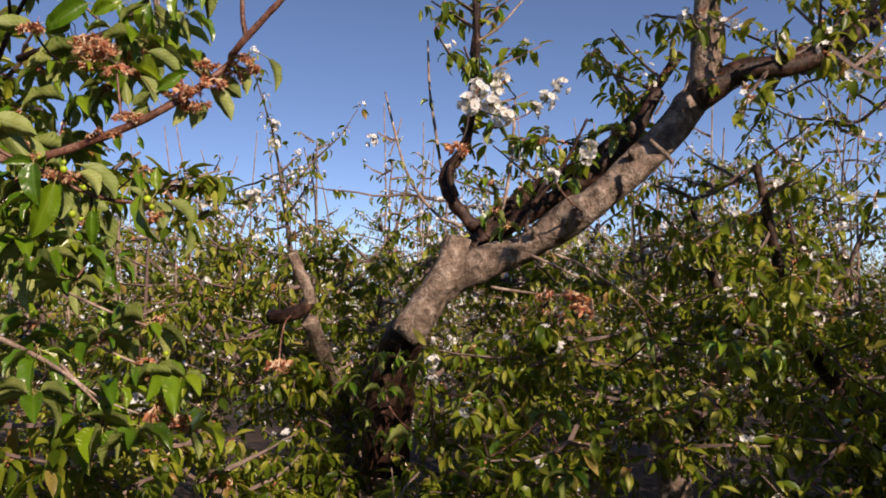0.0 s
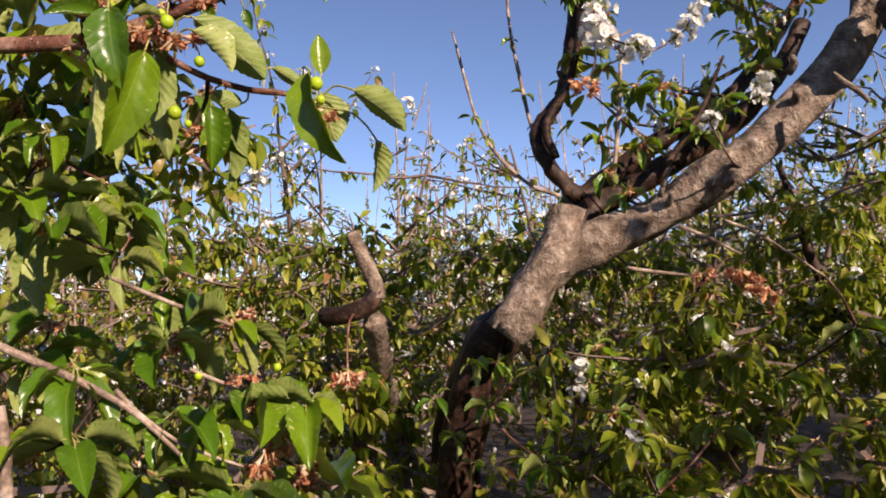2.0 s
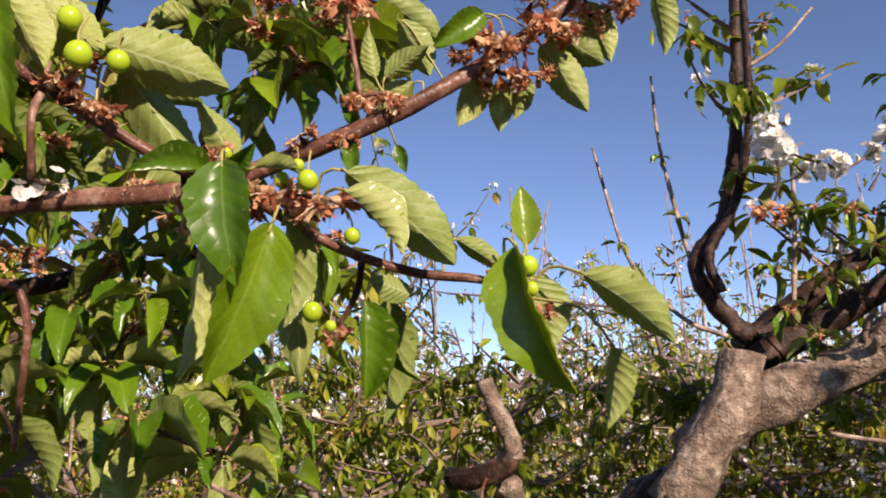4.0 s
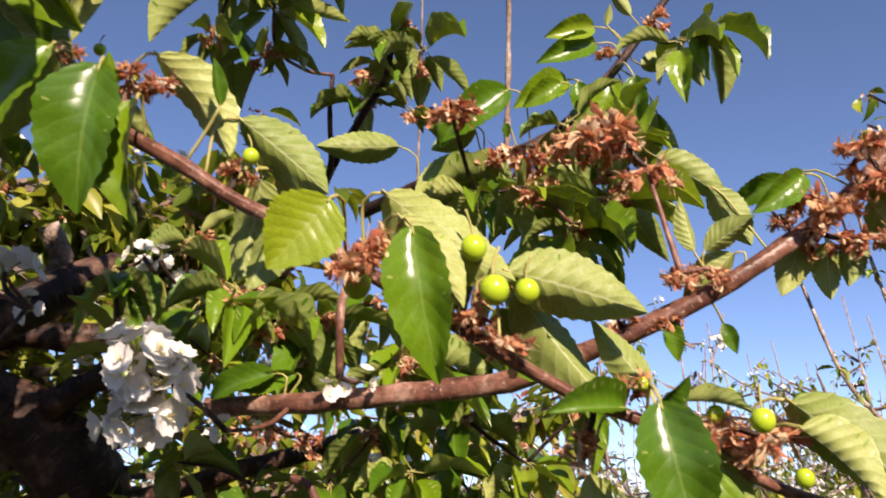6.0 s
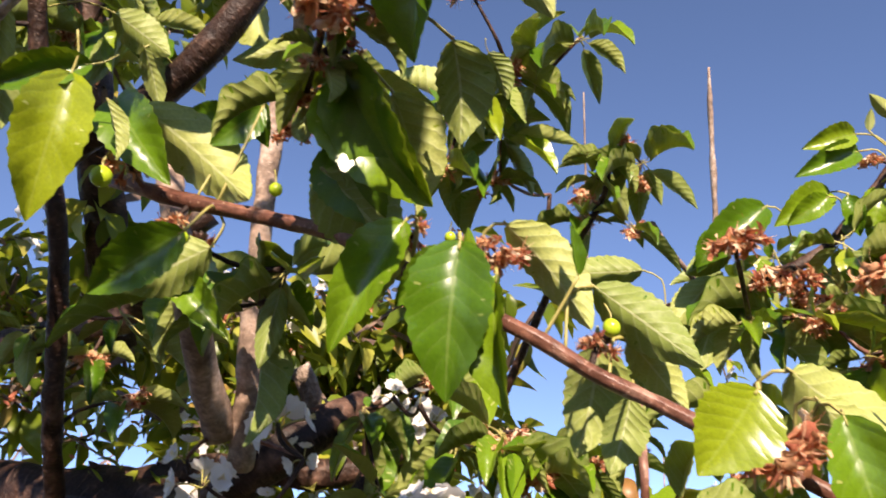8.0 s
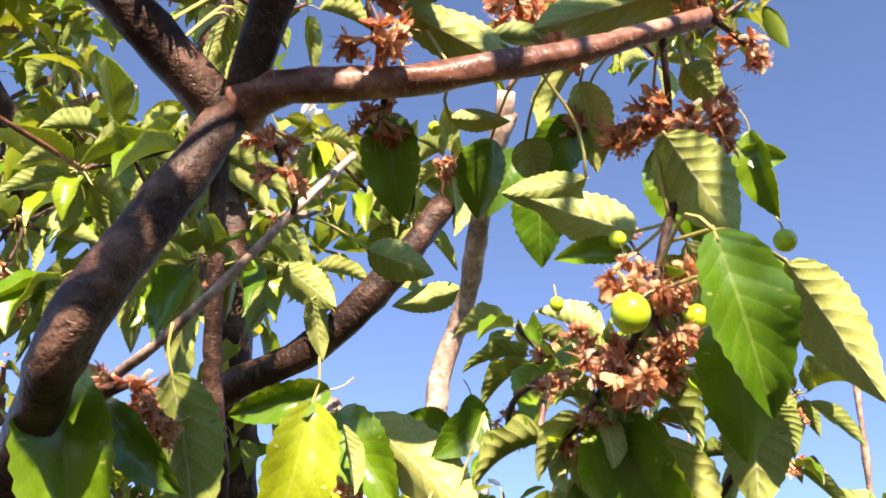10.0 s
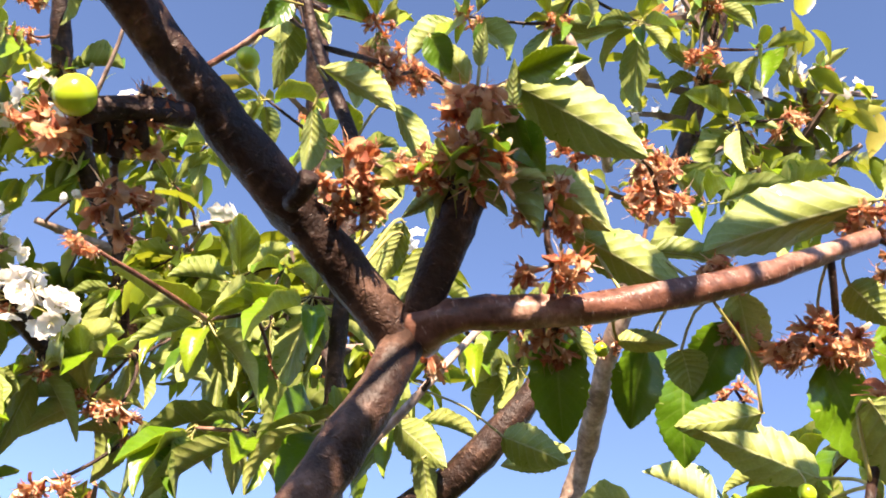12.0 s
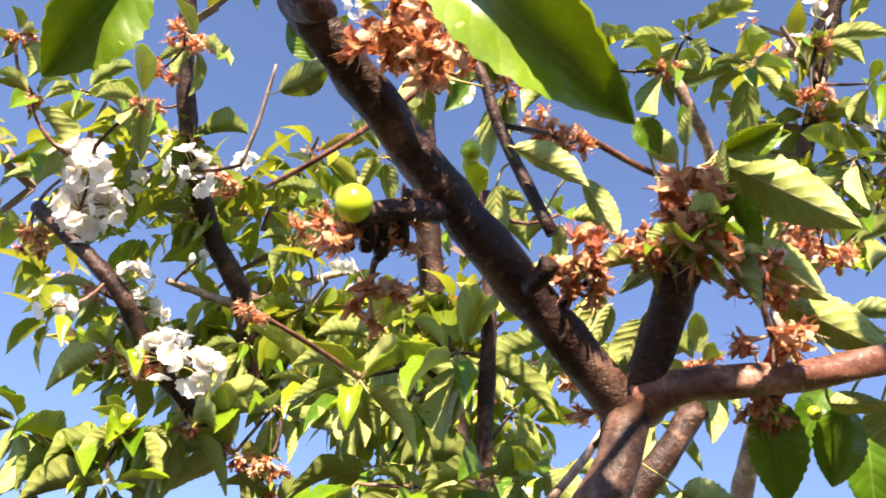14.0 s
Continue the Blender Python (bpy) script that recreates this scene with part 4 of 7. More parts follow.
# ---- the near tree ----
near = thing("cherry_tree", "young cherry tree with green fruit, glossy leaves, brown spent flowers", "tree", group="orchard trees")
branch(near, [(-1.45, 1.9, -0.05), (-1.43, 1.88, 0.5), (-1.4, 1.85, 0.9)], 0.1, 0.085, BARK_OLD, "trunk")
fruiting_branch = branch(near, [(-1.115, 1.202, 2.1), (-1.055, 1.211, 2.074), (-1.002, 1.226, 2.058), (-0.947, 1.223, 2.031), (-0.891, 1.226, 1.99), (-0.845, 1.233, 1.96), (-0.824, 1.242, 1.944), (-0.78, 1.253, 1.917), (-0.707, 1.257, 1.866), (-0.655, 1.285, 1.832), (-0.606, 1.292, 1.809), (-0.571, 1.3, 1.787), (-0.546, 1.314, 1.776), (-0.513, 1.319, 1.766), (-0.475, 1.323, 1.761), (-0.456, 1.326, 1.751)], 0.0052, 0.0024, BARK_RED, "fruiting_branch")
leaf(fruiting_branch, (-0.611, 1.259, 1.82), (-0.605, 1.259, 1.753), (0.02, -1.00, 0.02), 0.5, 1)
leaf(fruiting_branch, (-0.59, 1.282, 1.791), (-0.63, 1.287, 1.707), (0.52, -0.82, -0.25), 0.4, 1)
leaf(fruiting_branch, (-0.585, 1.287, 1.797), (-0.588, 1.299, 1.736), (0.41, 0.88, 0.23), 0.3, 2)
leaf(fruiting_branch, (-0.582, 1.308, 1.791), (-0.583, 1.326, 1.707), (-0.31, 0.93, 0.20), 0.34, 1)
leaf(fruiting_branch, (-0.648, 1.334, 1.794), (-0.66, 1.339, 1.712), (0.21, 0.98, 0.07), 0.32, 1)
leaf(fruiting_branch, (-0.627, 1.288, 1.822), (-0.664, 1.265, 1.82), (0.47, -0.85, 0.25), 0.42, 4)
leaf(fruiting_branch, (-0.717, 1.223, 1.906), (-0.712, 1.235, 1.831), (0.09, -0.98, -0.15), 0.4, 1)
leaf(fruiting_branch, (-0.725, 1.23, 1.915), (-0.695, 1.237, 1.868), (0.08, 0.98, 0.20), 0.42, 1)
leaf(fruiting_branch, (-0.733, 1.235, 1.93), (-0.675, 1.252, 1.879), (-0.17, 0.98, 0.14), 0.42, 2)
leaf(fruiting_branch, (-0.677, 1.255, 1.889), (-0.61, 1.27, 1.867), (-0.10, 0.93, 0.35), 0.48, 1)
leaf(fruiting_branch, (-0.675, 1.277, 1.884), (-0.633, 1.3, 1.826), (-0.38, 0.92, 0.08), 0.38, 1)
leaf(fruiting_branch, (-0.81, 1.275, 1.937), (-0.823, 1.274, 1.898), (-0.06, 1.00, -0.01), 0.6, 1)
leaf(fruiting_branch, (-0.69, 1.291, 1.879), (-0.655, 1.313, 1.84), (-0.00, -0.88, -0.48), 0.55, 0)
leaf(fruiting_branch, (-0.55, 1.284, 1.819), (-0.493, 1.28, 1.761), (0.26, 0.95, 0.19), 0.38, 2)
leaf(fruiting_branch, (-0.549, 1.277, 1.806), (-0.518, 1.277, 1.77), (0.55, 0.69, 0.46), 0.36, 4)
leaf(fruiting_branch, (-0.518, 1.316, 1.753), (-0.541, 1.307, 1.764), (-0.41, 0.91, -0.06), 0.6, 0)
leaf(fruiting_branch, (-0.544, 1.31, 1.75), (-0.547, 1.316, 1.695), (0.47, -0.87, -0.12), 0.4, 4)
leaf(fruiting_branch, (-0.535, 1.33, 1.753), (-0.538, 1.35, 1.681), (0.47, 0.85, 0.23), 0.28, 1)
leaf(fruiting_branch, (-0.53, 1.32, 1.754), (-0.516, 1.326, 1.706), (-0.77, -0.56, -0.29), 0.34, 2)
leaf(fruiting_branch, (-0.458, 1.31, 1.778), (-0.429, 1.299, 1.695), (-0.65, -0.75, -0.13), 0.36, 2)
leaf(fruiting_branch, (-0.421, 1.312, 1.761), (-0.376, 1.293, 1.72), (0.56, 0.79, 0.26), 0.42, 1)
leaf(fruiting_branch, (-0.451, 1.334, 1.765), (-0.441, 1.334, 1.719), (0.17, 0.98, 0.04), 0.85, 0)
leaf(fruiting_branch, (-0.403, 1.337, 1.721), (-0.407, 1.347, 1.674), (0.58, 0.81, 0.12), 0.42, 1)
leaf(fruiting_branch, (-0.45, 1.34, 1.784), (-0.453, 1.342, 1.822), (0.18, -0.98, 0.07), 0.5, 0)
leaf(fruiting_branch, (-0.492, 1.326, 1.787), (-0.463, 1.323, 1.766), (0.28, 0.93, 0.23), 0.36, 1)
leaf(fruiting_branch, (-0.614, 1.287, 1.83), (-0.638, 1.297, 1.871), (0.06, 0.98, -0.20), 0.4, 0)
leaf(fruiting_branch, (-0.6, 1.28, 1.822), (-0.57, 1.263, 1.813), (0.49, 0.49, 0.72), 0.3, 1)
leaf(fruiting_branch, (-0.612, 1.279, 1.821), (-0.595, 1.268, 1.832), (-0.06, -0.73, -0.68), 0.5, 4)
leaf(fruiting_branch, (-0.872, 1.192, 2.003), (-0.89, 1.205, 1.927), (0.25, -0.95, -0.21), 0.52, 1)
leaf(fruiting_branch, (-0.858, 1.205, 1.987), (-0.86, 1.213, 1.919), (-0.31, -0.94, -0.10), 0.4, 1)
leaf(fruiting_branch, (-0.886, 1.208, 2.008), (-0.913, 1.201, 1.979), (0.54, -0.78, -0.31), 0.5, 1)
leaf(fruiting_branch, (-0.88, 1.207, 1.99), (-0.868, 1.191, 2.009), (0.51, -0.45, -0.73), 0.4, 2)
leaf(fruiting_branch, (-0.854, 1.214, 2.019), (-0.822, 1.239, 1.963), (0.10, 0.88, 0.46), 0.4, 2)
leaf(fruiting_branch, (-0.822, 1.227, 1.989), (-0.822, 1.216, 2.013), (0.70, -0.64, -0.32), 0.32, 0)
leaf(fruiting_branch, (-0.817, 1.241, 1.988), (-0.769, 1.255, 1.944), (-0.05, 0.97, 0.26), 0.44, 1)
leaf(fruiting_branch, (-0.806, 1.267, 1.965), (-0.782, 1.292, 1.929), (-0.10, 0.85, 0.52), 0.46, 1)
leaf(fruiting_branch, (-0.826, 1.291, 1.974), (-0.844, 1.302, 1.913), (-0.01, 0.98, 0.18), 0.6, 1)
leaf(fruiting_branch, (-1.092, 1.17, 2.136), (-1.058, 1.188, 2.074), (0.30, -0.95, -0.10), 0.5, 1)
leaf(fruiting_branch, (-1.077, 1.177, 2.132), (-1.019, 1.216, 2.067), (-0.22, 0.91, 0.35), 0.42, 2)
leaf(fruiting_branch, (-1.016, 1.22, 2.143), (-1.047, 1.212, 2.113), (0.59, -0.69, -0.42), 0.62, 0)
leaf(fruiting_branch, (-1.031, 1.178, 2.034), (-1.081, 1.163, 2.001), (0.50, -0.75, -0.43), 0.5, 1)
leaf(fruiting_branch, (-0.902, 1.192, 2.02), (-0.943, 1.187, 1.954), (0.31, -0.94, -0.13), 0.36, 1)
leaf(fruiting_branch, (-1.077, 1.122, 2.118), (-1.105, 1.133, 2.035), (0.70, -0.63, -0.32), 0.44, 1)
leaf(fruiting_branch, (-1.072, 1.13, 2.128), (-1.122, 1.108, 2.11), (0.51, -0.73, -0.45), 0.36, 2)
leaf(fruiting_branch, (-1.068, 1.142, 2.11), (-1.063, 1.153, 2.074), (-0.09, 0.96, 0.27), 0.28, 1)
leaf(fruiting_branch, (-0.932, 1.16, 2.096), (-0.885, 1.194, 2.029), (0.04, -0.90, -0.43), 0.44, 2)
leaf(fruiting_branch, (-0.953, 1.194, 2.064), (-0.924, 1.231, 2.021), (-0.37, 0.81, 0.45), 0.8, 0)
leaf(fruiting_branch, (-0.916, 1.151, 2.098), (-0.892, 1.193, 2.033), (-0.08, -0.82, -0.57), 0.46, 2)
leaf(fruiting_branch, (-1.156, 1.023, 2.106), (-1.155, 1.062, 2.012), (0.70, -0.66, -0.27), 0.42, 1)
leaf(fruiting_branch, (-1.155, 1.053, 2.101), (-1.122, 1.084, 2.058), (0.36, -0.86, -0.36), 0.4, 1)
leaf(fruiting_branch, (-1.135, 1.072, 2.124), (-1.138, 1.124, 2.046), (-0.53, 0.69, 0.49), 0.42, 1)
leaf(fruiting_branch, (-1.164, 1.063, 2.099), (-1.199, 1.036, 2.134), (-0.49, 0.86, 0.17), 0.5, 0)
leaf(fruiting_branch, (-0.953, 1.226, 2.092), (-0.98, 1.236, 2.052), (-0.49, 0.72, 0.50), 0.6, 1)
leaf(fruiting_branch, (-0.956, 1.207, 2.083), (-0.93, 1.222, 2.07), (-0.26, 0.85, 0.45), 0.45, 1)
leaf(fruiting_branch, (-0.904, 1.197, 2.018), (-0.95, 1.195, 1.965), (-0.39, 0.87, 0.30), 0.32, 1)
leaf(fruiting_branch, (-0.953, 1.197, 2.082), (-0.933, 1.225, 2.036), (0.40, -0.85, -0.35), 0.7, 1)
leaf(fruiting_branch, (-1.043, 1.218, 2.044), (-1.08, 1.188, 2.008), (-0.77, 0.57, 0.31), 0.6, 1)
leaf(fruiting_branch, (-1.076, 1.233, 2.037), (-1.044, 1.242, 1.993), (0.23, -0.97, -0.02), 0.4, 1)
cherry(fruiting_branch, (-0.748, 1.233, 1.883), 0.007)
cherry(fruiting_branch, (-0.733, 1.263, 1.892), 0.0063)
cherry(fruiting_branch, (-0.692, 1.25, 1.901), 0.0066)
cherry(fruiting_branch, (-0.682, 1.242, 1.876), 0.0072)
cherry(fruiting_branch, (-0.668, 1.257, 1.878), 0.0062)
cherry(fruiting_branch, (-0.811, 1.243, 1.965), 0.0046)
cherry(fruiting_branch, (-0.919, 1.254, 2.058), 0.0038)
cherry(fruiting_branch, (-0.585, 1.282, 1.815), 0.0044)
cherry(fruiting_branch, (-0.577, 1.286, 1.824), 0.0038)
cherry(fruiting_branch, (-0.567, 1.265, 1.809), 0.0056)
cherry(fruiting_branch, (-0.548, 1.292, 1.784), 0.0046)
cherry(fruiting_branch, (-0.574, 1.308, 1.745), 0.0058)
cherry(fruiting_branch, (-0.452, 1.303, 1.765), 0.0058)
cherry(fruiting_branch, (-0.45, 1.316, 1.754), 0.0042)
cherry(fruiting_branch, (-0.617, 1.286, 1.833), 0.0034)
cherry(fruiting_branch, (-0.655, 1.308, 1.812), 0.0038)
cherry(fruiting_branch, (-0.566, 1.321, 1.738), 0.0034)
cherry(fruiting_branch, (-1.087, 1.166, 2.076), 0.0064)
cherry(fruiting_branch, (-1.01, 1.233, 2.085), 0.0044)
cherry(fruiting_branch, (-0.909, 1.277, 2.051), 0.0036)
cherry(fruiting_branch, (-1.059, 1.209, 2.05), 0.0042)
dry(fruiting_branch, (-0.623, 1.296, 1.835), 0.026)
dry(fruiting_branch, (-0.594, 1.293, 1.809), 0.036)
dry(fruiting_branch, (-0.565, 1.286, 1.804), 0.036)
dry(fruiting_branch, (-0.579, 1.293, 1.814), 0.03)
dry(fruiting_branch, (-0.652, 1.314, 1.809), 0.026)
dry(fruiting_branch, (-0.564, 1.331, 1.738), 0.02)
dry(fruiting_branch, (-0.466, 1.318, 1.764), 0.026)
dry(fruiting_branch, (-0.454, 1.338, 1.744), 0.036)
dry(fruiting_branch, (-0.696, 1.252, 1.869), 0.026)
dry(fruiting_branch, (-0.681, 1.266, 1.857), 0.03)
dry(fruiting_branch, (-0.743, 1.217, 1.896), 0.038)
dry(fruiting_branch, (-0.689, 1.256, 1.879), 0.02)
dry(fruiting_branch, (-0.867, 1.21, 2.006), 0.024)
dry(fruiting_branch, (-0.857, 1.214, 2.005), 0.024)
dry(fruiting_branch, (-0.819, 1.247, 1.961), 0.02)
dry(fruiting_branch, (-1.084, 1.181, 2.094), 0.028)
dry(fruiting_branch, (-0.907, 1.216, 2.026), 0.02)
dry(fruiting_branch, (-1.009, 1.243, 2.139), 0.03)
dry(fruiting_branch, (-0.965, 1.197, 2.147), 0.03)
dry(fruiting_branch, (-1.115, 1.286, 2.094), 0.03)
dry(fruiting_branch, (-1.061, 1.202, 2.06), 0.02)
leaf(fruiting_branch, (-0.748, 1.194, 1.913), (-0.774, 1.19, 1.879), (0.37, -0.91, -0.17), 0.85, 0)
dry(fruiting_branch, (-0.747, 1.264, 1.916), 0.016)
blunt_branch = branch(near, [(-0.981, 1.538, 1.88), (-0.915, 1.521, 1.875), (-0.834, 1.498, 1.871), (-0.741, 1.499, 1.873), (-0.694, 1.497, 1.878), (-0.639, 1.497, 1.896), (-0.575, 1.497, 1.919), (-0.51, 1.505, 1.952), (-0.437, 1.521, 2.001), (-0.385, 1.536, 2.047), (-0.371, 1.491, 2.045), (-0.348, 1.464, 2.058), (-0.299, 1.459, 2.108), (-0.262, 1.457, 2.146), (-0.208, 1.474, 2.226)], 0.0095, 0.0050, BARK_RED, "blunt_branch")
leaf(blunt_branch, (-0.559, 1.489, 1.962), (-0.563, 1.489, 2.008), (-0.37, 0.93, -0.03), 0.36, 0)
leaf(blunt_branch, (-0.551, 1.49, 1.962), (-0.512, 1.478, 1.981), (-0.04, 0.82, 0.57), 0.5, 0)
leaf(blunt_branch, (-0.539, 1.499, 2.017), (-0.512, 1.502, 1.967), (0.31, 0.93, 0.21), 0.5, 1)
leaf(blunt_branch, (-0.466, 1.504, 2.021), (-0.511, 1.497, 1.992), (0.31, -0.92, -0.24), 0.45, 1)
leaf(blunt_branch, (-0.469, 1.522, 1.982), (-0.491, 1.532, 1.93), (0.14, 0.98, 0.12), 0.5, 1)
leaf(blunt_branch, (-0.454, 1.526, 1.97), (-0.455, 1.535, 1.925), (0.09, 0.97, 0.21), 0.5, 1)
leaf(blunt_branch, (-0.438, 1.526, 1.977), (-0.443, 1.525, 1.932), (0.56, 0.82, -0.09), 0.5, 1)
leaf(blunt_branch, (-0.418, 1.523, 1.999), (-0.378, 1.528, 1.938), (0.25, 0.93, 0.25), 0.44, 1)
leaf(blunt_branch, (-0.412, 1.53, 2.017), (-0.361, 1.53, 1.983), (0.23, 0.90, 0.37), 0.6, 1)
leaf(blunt_branch, (-0.378, 1.537, 2.044), (-0.353, 1.54, 1.988), (0.46, 0.85, 0.25), 0.5, 1)
leaf(blunt_branch, (-0.313, 1.539, 2.056), (-0.302, 1.553, 1.996), (0.61, 0.74, 0.27), 0.4, 1)
leaf(blunt_branch, (-0.584, 1.498, 1.912), (-0.579, 1.505, 1.881), (0.08, -0.98, -0.21), 0.5, 0)
leaf(blunt_branch, (-0.544, 1.502, 1.907), (-0.536, 1.507, 1.884), (0.01, -0.97, -0.23), 0.5, 0)
leaf(blunt_branch, (-0.895, 1.527, 1.901), (-0.954, 1.525, 1.894), (0.09, -0.94, -0.33), 0.3, 1)
leaf(blunt_branch, (-0.909, 1.514, 1.9), (-0.972, 1.522, 1.882), (-0.15, -0.98, 0.11), 0.35, 2)
leaf(blunt_branch, (-0.528, 1.502, 1.961), (-0.571, 1.504, 1.933), (-0.14, 0.94, 0.30), 0.5, 0)
dry(blunt_branch, (-0.622, 1.489, 1.914), 0.03)
dry(blunt_branch, (-0.586, 1.492, 1.914), 0.03)
dry(blunt_branch, (-0.571, 1.486, 1.945), 0.036)
dry(blunt_branch, (-0.549, 1.488, 1.947), 0.034)
dry(blunt_branch, (-0.468, 1.508, 2.003), 0.034)
dry(blunt_branch, (-0.453, 1.511, 1.993), 0.04)
dry(blunt_branch, (-0.458, 1.515, 1.973), 0.04)
dry(blunt_branch, (-0.43, 1.508, 1.966), 0.034)
dry(blunt_branch, (-0.488, 1.509, 1.99), 0.026)
dry(blunt_branch, (-0.373, 1.53, 2.027), 0.034)
dry(blunt_branch, (-0.341, 1.54, 2.043), 0.034)
dry(blunt_branch, (-0.963, 1.632, 1.867), 0.03)
dry(blunt_branch, (-0.925, 1.637, 1.858), 0.034)
blossom(blunt_branch, (-0.854, 1.481, 1.872), 0.026, 3)
blossom(blunt_branch, (-0.838, 1.49, 1.874), 0.026, 3)
blossom(blunt_branch, (-0.821, 1.476, 1.881), 0.024, 3)
dry(blunt_branch, (-0.419, 1.501, 2.04), 0.046)
dry(blunt_branch, (-0.406, 1.503, 2.01), 0.046)
dry(blunt_branch, (-0.456, 1.503, 1.996), 0.044)
dry(blunt_branch, (-0.351, 1.502, 2.051), 0.04)
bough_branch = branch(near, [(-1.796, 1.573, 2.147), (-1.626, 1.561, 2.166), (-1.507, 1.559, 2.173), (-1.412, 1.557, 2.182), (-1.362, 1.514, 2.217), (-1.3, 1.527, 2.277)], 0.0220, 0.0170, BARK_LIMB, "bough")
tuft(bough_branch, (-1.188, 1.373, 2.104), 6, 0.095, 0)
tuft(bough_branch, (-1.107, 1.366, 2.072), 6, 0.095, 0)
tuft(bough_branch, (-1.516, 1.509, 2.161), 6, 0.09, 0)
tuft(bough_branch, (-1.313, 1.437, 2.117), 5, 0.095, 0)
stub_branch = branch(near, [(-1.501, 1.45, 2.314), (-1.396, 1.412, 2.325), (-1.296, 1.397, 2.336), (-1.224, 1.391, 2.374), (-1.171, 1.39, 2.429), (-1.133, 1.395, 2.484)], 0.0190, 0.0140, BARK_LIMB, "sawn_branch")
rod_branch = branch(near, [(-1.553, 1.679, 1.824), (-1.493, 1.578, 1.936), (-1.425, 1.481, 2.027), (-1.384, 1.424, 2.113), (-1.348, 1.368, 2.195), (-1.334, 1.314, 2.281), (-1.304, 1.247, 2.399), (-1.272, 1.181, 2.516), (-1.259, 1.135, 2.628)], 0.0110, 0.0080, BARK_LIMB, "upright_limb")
dry(rod_branch, (-1.135, 1.107, 2.337), 0.044)
dry(rod_branch, (-1.13, 1.126, 2.312), 0.04)
tuft(rod_branch, (-1.311, 1.195, 2.469), 6, 0.09, 0)
tuft(rod_branch, (-1.413, 1.165, 2.446), 7, 0.095, 0)
tuft(rod_branch, (-1.353, 1.206, 2.332), 6, 0.09, 0)
tuft(rod_branch, (-1.259, 1.193, 2.318), 5, 0.085, 0)
tuft(rod_branch, (-1.291, 1.364, 2.426), 6, 0.09, 0)
tuft(rod_branch, (-1.248, 1.3, 2.547), 6, 0.085, 0)
tuft(rod_branch, (-1.228, 1.387, 2.528), 6, 0.085, 0)
tuft(rod_branch, (-1.18, 1.393, 2.55), 6, 0.085, 1)
tuft(rod_branch, (-1.352, 1.392, 2.533), 5, 0.085, 0)
tuft(rod_branch, (-1.411, 1.186, 2.511), 6, 0.09, 0)
tuft(rod_branch, (-1.4, 1.184, 2.332), 5, 0.09, 0)
far_rod_branch = branch(near, [(-1.615, 1.743, 2.227), (-1.547, 1.575, 2.477), (-1.512, 1.477, 2.644), (-1.546, 1.512, 2.672), (-1.528, 1.422, 2.788), (-1.496, 1.309, 2.948), (-1.46, 1.221, 3.045), (-1.432, 1.114, 3.226)], 0.0300, 0.0150, BARK_LIMB, "upright_limb")
tuft(far_rod_branch, (-1.195, 1.431, 2.517), 5, 0.085, 0)
tuft(far_rod_branch, (-1.392, 1.236, 2.784), 5, 0.085, 0)
tuft(far_rod_branch, (-1.322, 1.21, 2.703), 5, 0.085, 0)
tuft(far_rod_branch, (-1.282, 1.021, 2.745), 5, 0.085, 1)
tuft(far_rod_branch, (-1.213, 1.079, 2.736), 5, 0.085, 1)
tuft(far_rod_branch, (-1.448, 1.156, 2.819), 4, 0.085, 0)
tuft(far_rod_branch, (-1.205, 1.202, 2.634), 4, 0.085, 0)
dry(far_rod_branch, (-1.133, 1.045, 2.551), 0.04)
dry(far_rod_branch, (-1.159, 1.057, 2.599), 0.04)
diag_branch = branch(near, [(-1.317, 1.188, 2.212), (-1.267, 1.176, 2.224), (-1.211, 1.168, 2.255), (-1.172, 1.171, 2.295), (-1.152, 1.181, 2.331), (-1.125, 1.204, 2.391)], 0.0045, 0.0030, BARK_GREY, "side_twig")
leaf(diag_branch, (-1.268, 1.313, 2.385), (-1.231, 1.359, 2.358), (-0.50, 0.69, 0.53), 0.62, 1)
leaf(diag_branch, (-1.253, 1.344, 2.361), (-1.258, 1.386, 2.315), (-0.47, 0.63, 0.62), 0.4, 1)
stem_branch = branch(near, [(-1.222, 1.523, 1.979), (-1.202, 1.496, 2.026), (-1.191, 1.479, 2.07), (-1.18, 1.462, 2.114), (-1.179, 1.46, 2.14), (-1.145, 1.42, 2.29), (-1.113, 1.405, 2.352), (-1.046, 1.303, 2.412), (-1.01, 1.267, 2.45), (-1.023, 1.28, 2.439), (-1.007, 1.259, 2.47)], 0.0130, 0.0080, BARK_GREY, "upright_stem")
leaf(stem_branch, (-0.986, 1.226, 2.361), (-1.021, 1.236, 2.315), (0.36, -0.82, -0.45), 0.55, 1)
leaf(stem_branch, (-1.132, 1.437, 2.399), (-1.201, 1.416, 2.38), (-0.38, 0.78, 0.50), 0.42, 1)
leaf(stem_branch, (-1.095, 1.192, 2.274), (-1.057, 1.227, 2.267), (-0.51, 0.67, 0.53), 0.6, 1)
dry(stem_branch, (-1.023, 1.275, 2.166), 0.024)
dry(stem_branch, (-1.045, 1.294, 2.412), 0.024)
tuft(stem_branch, (-1.118, 1.374, 2.525), 5, 0.085, 1)
tuft(stem_branch, (-1.029, 1.33, 2.272), 5, 0.085, 0)
tuft(stem_branch, (-1.004, 1.306, 2.228), 5, 0.085, 1)
tuft(stem_branch, (-1.057, 1.323, 2.075), 6, 0.09, 0)
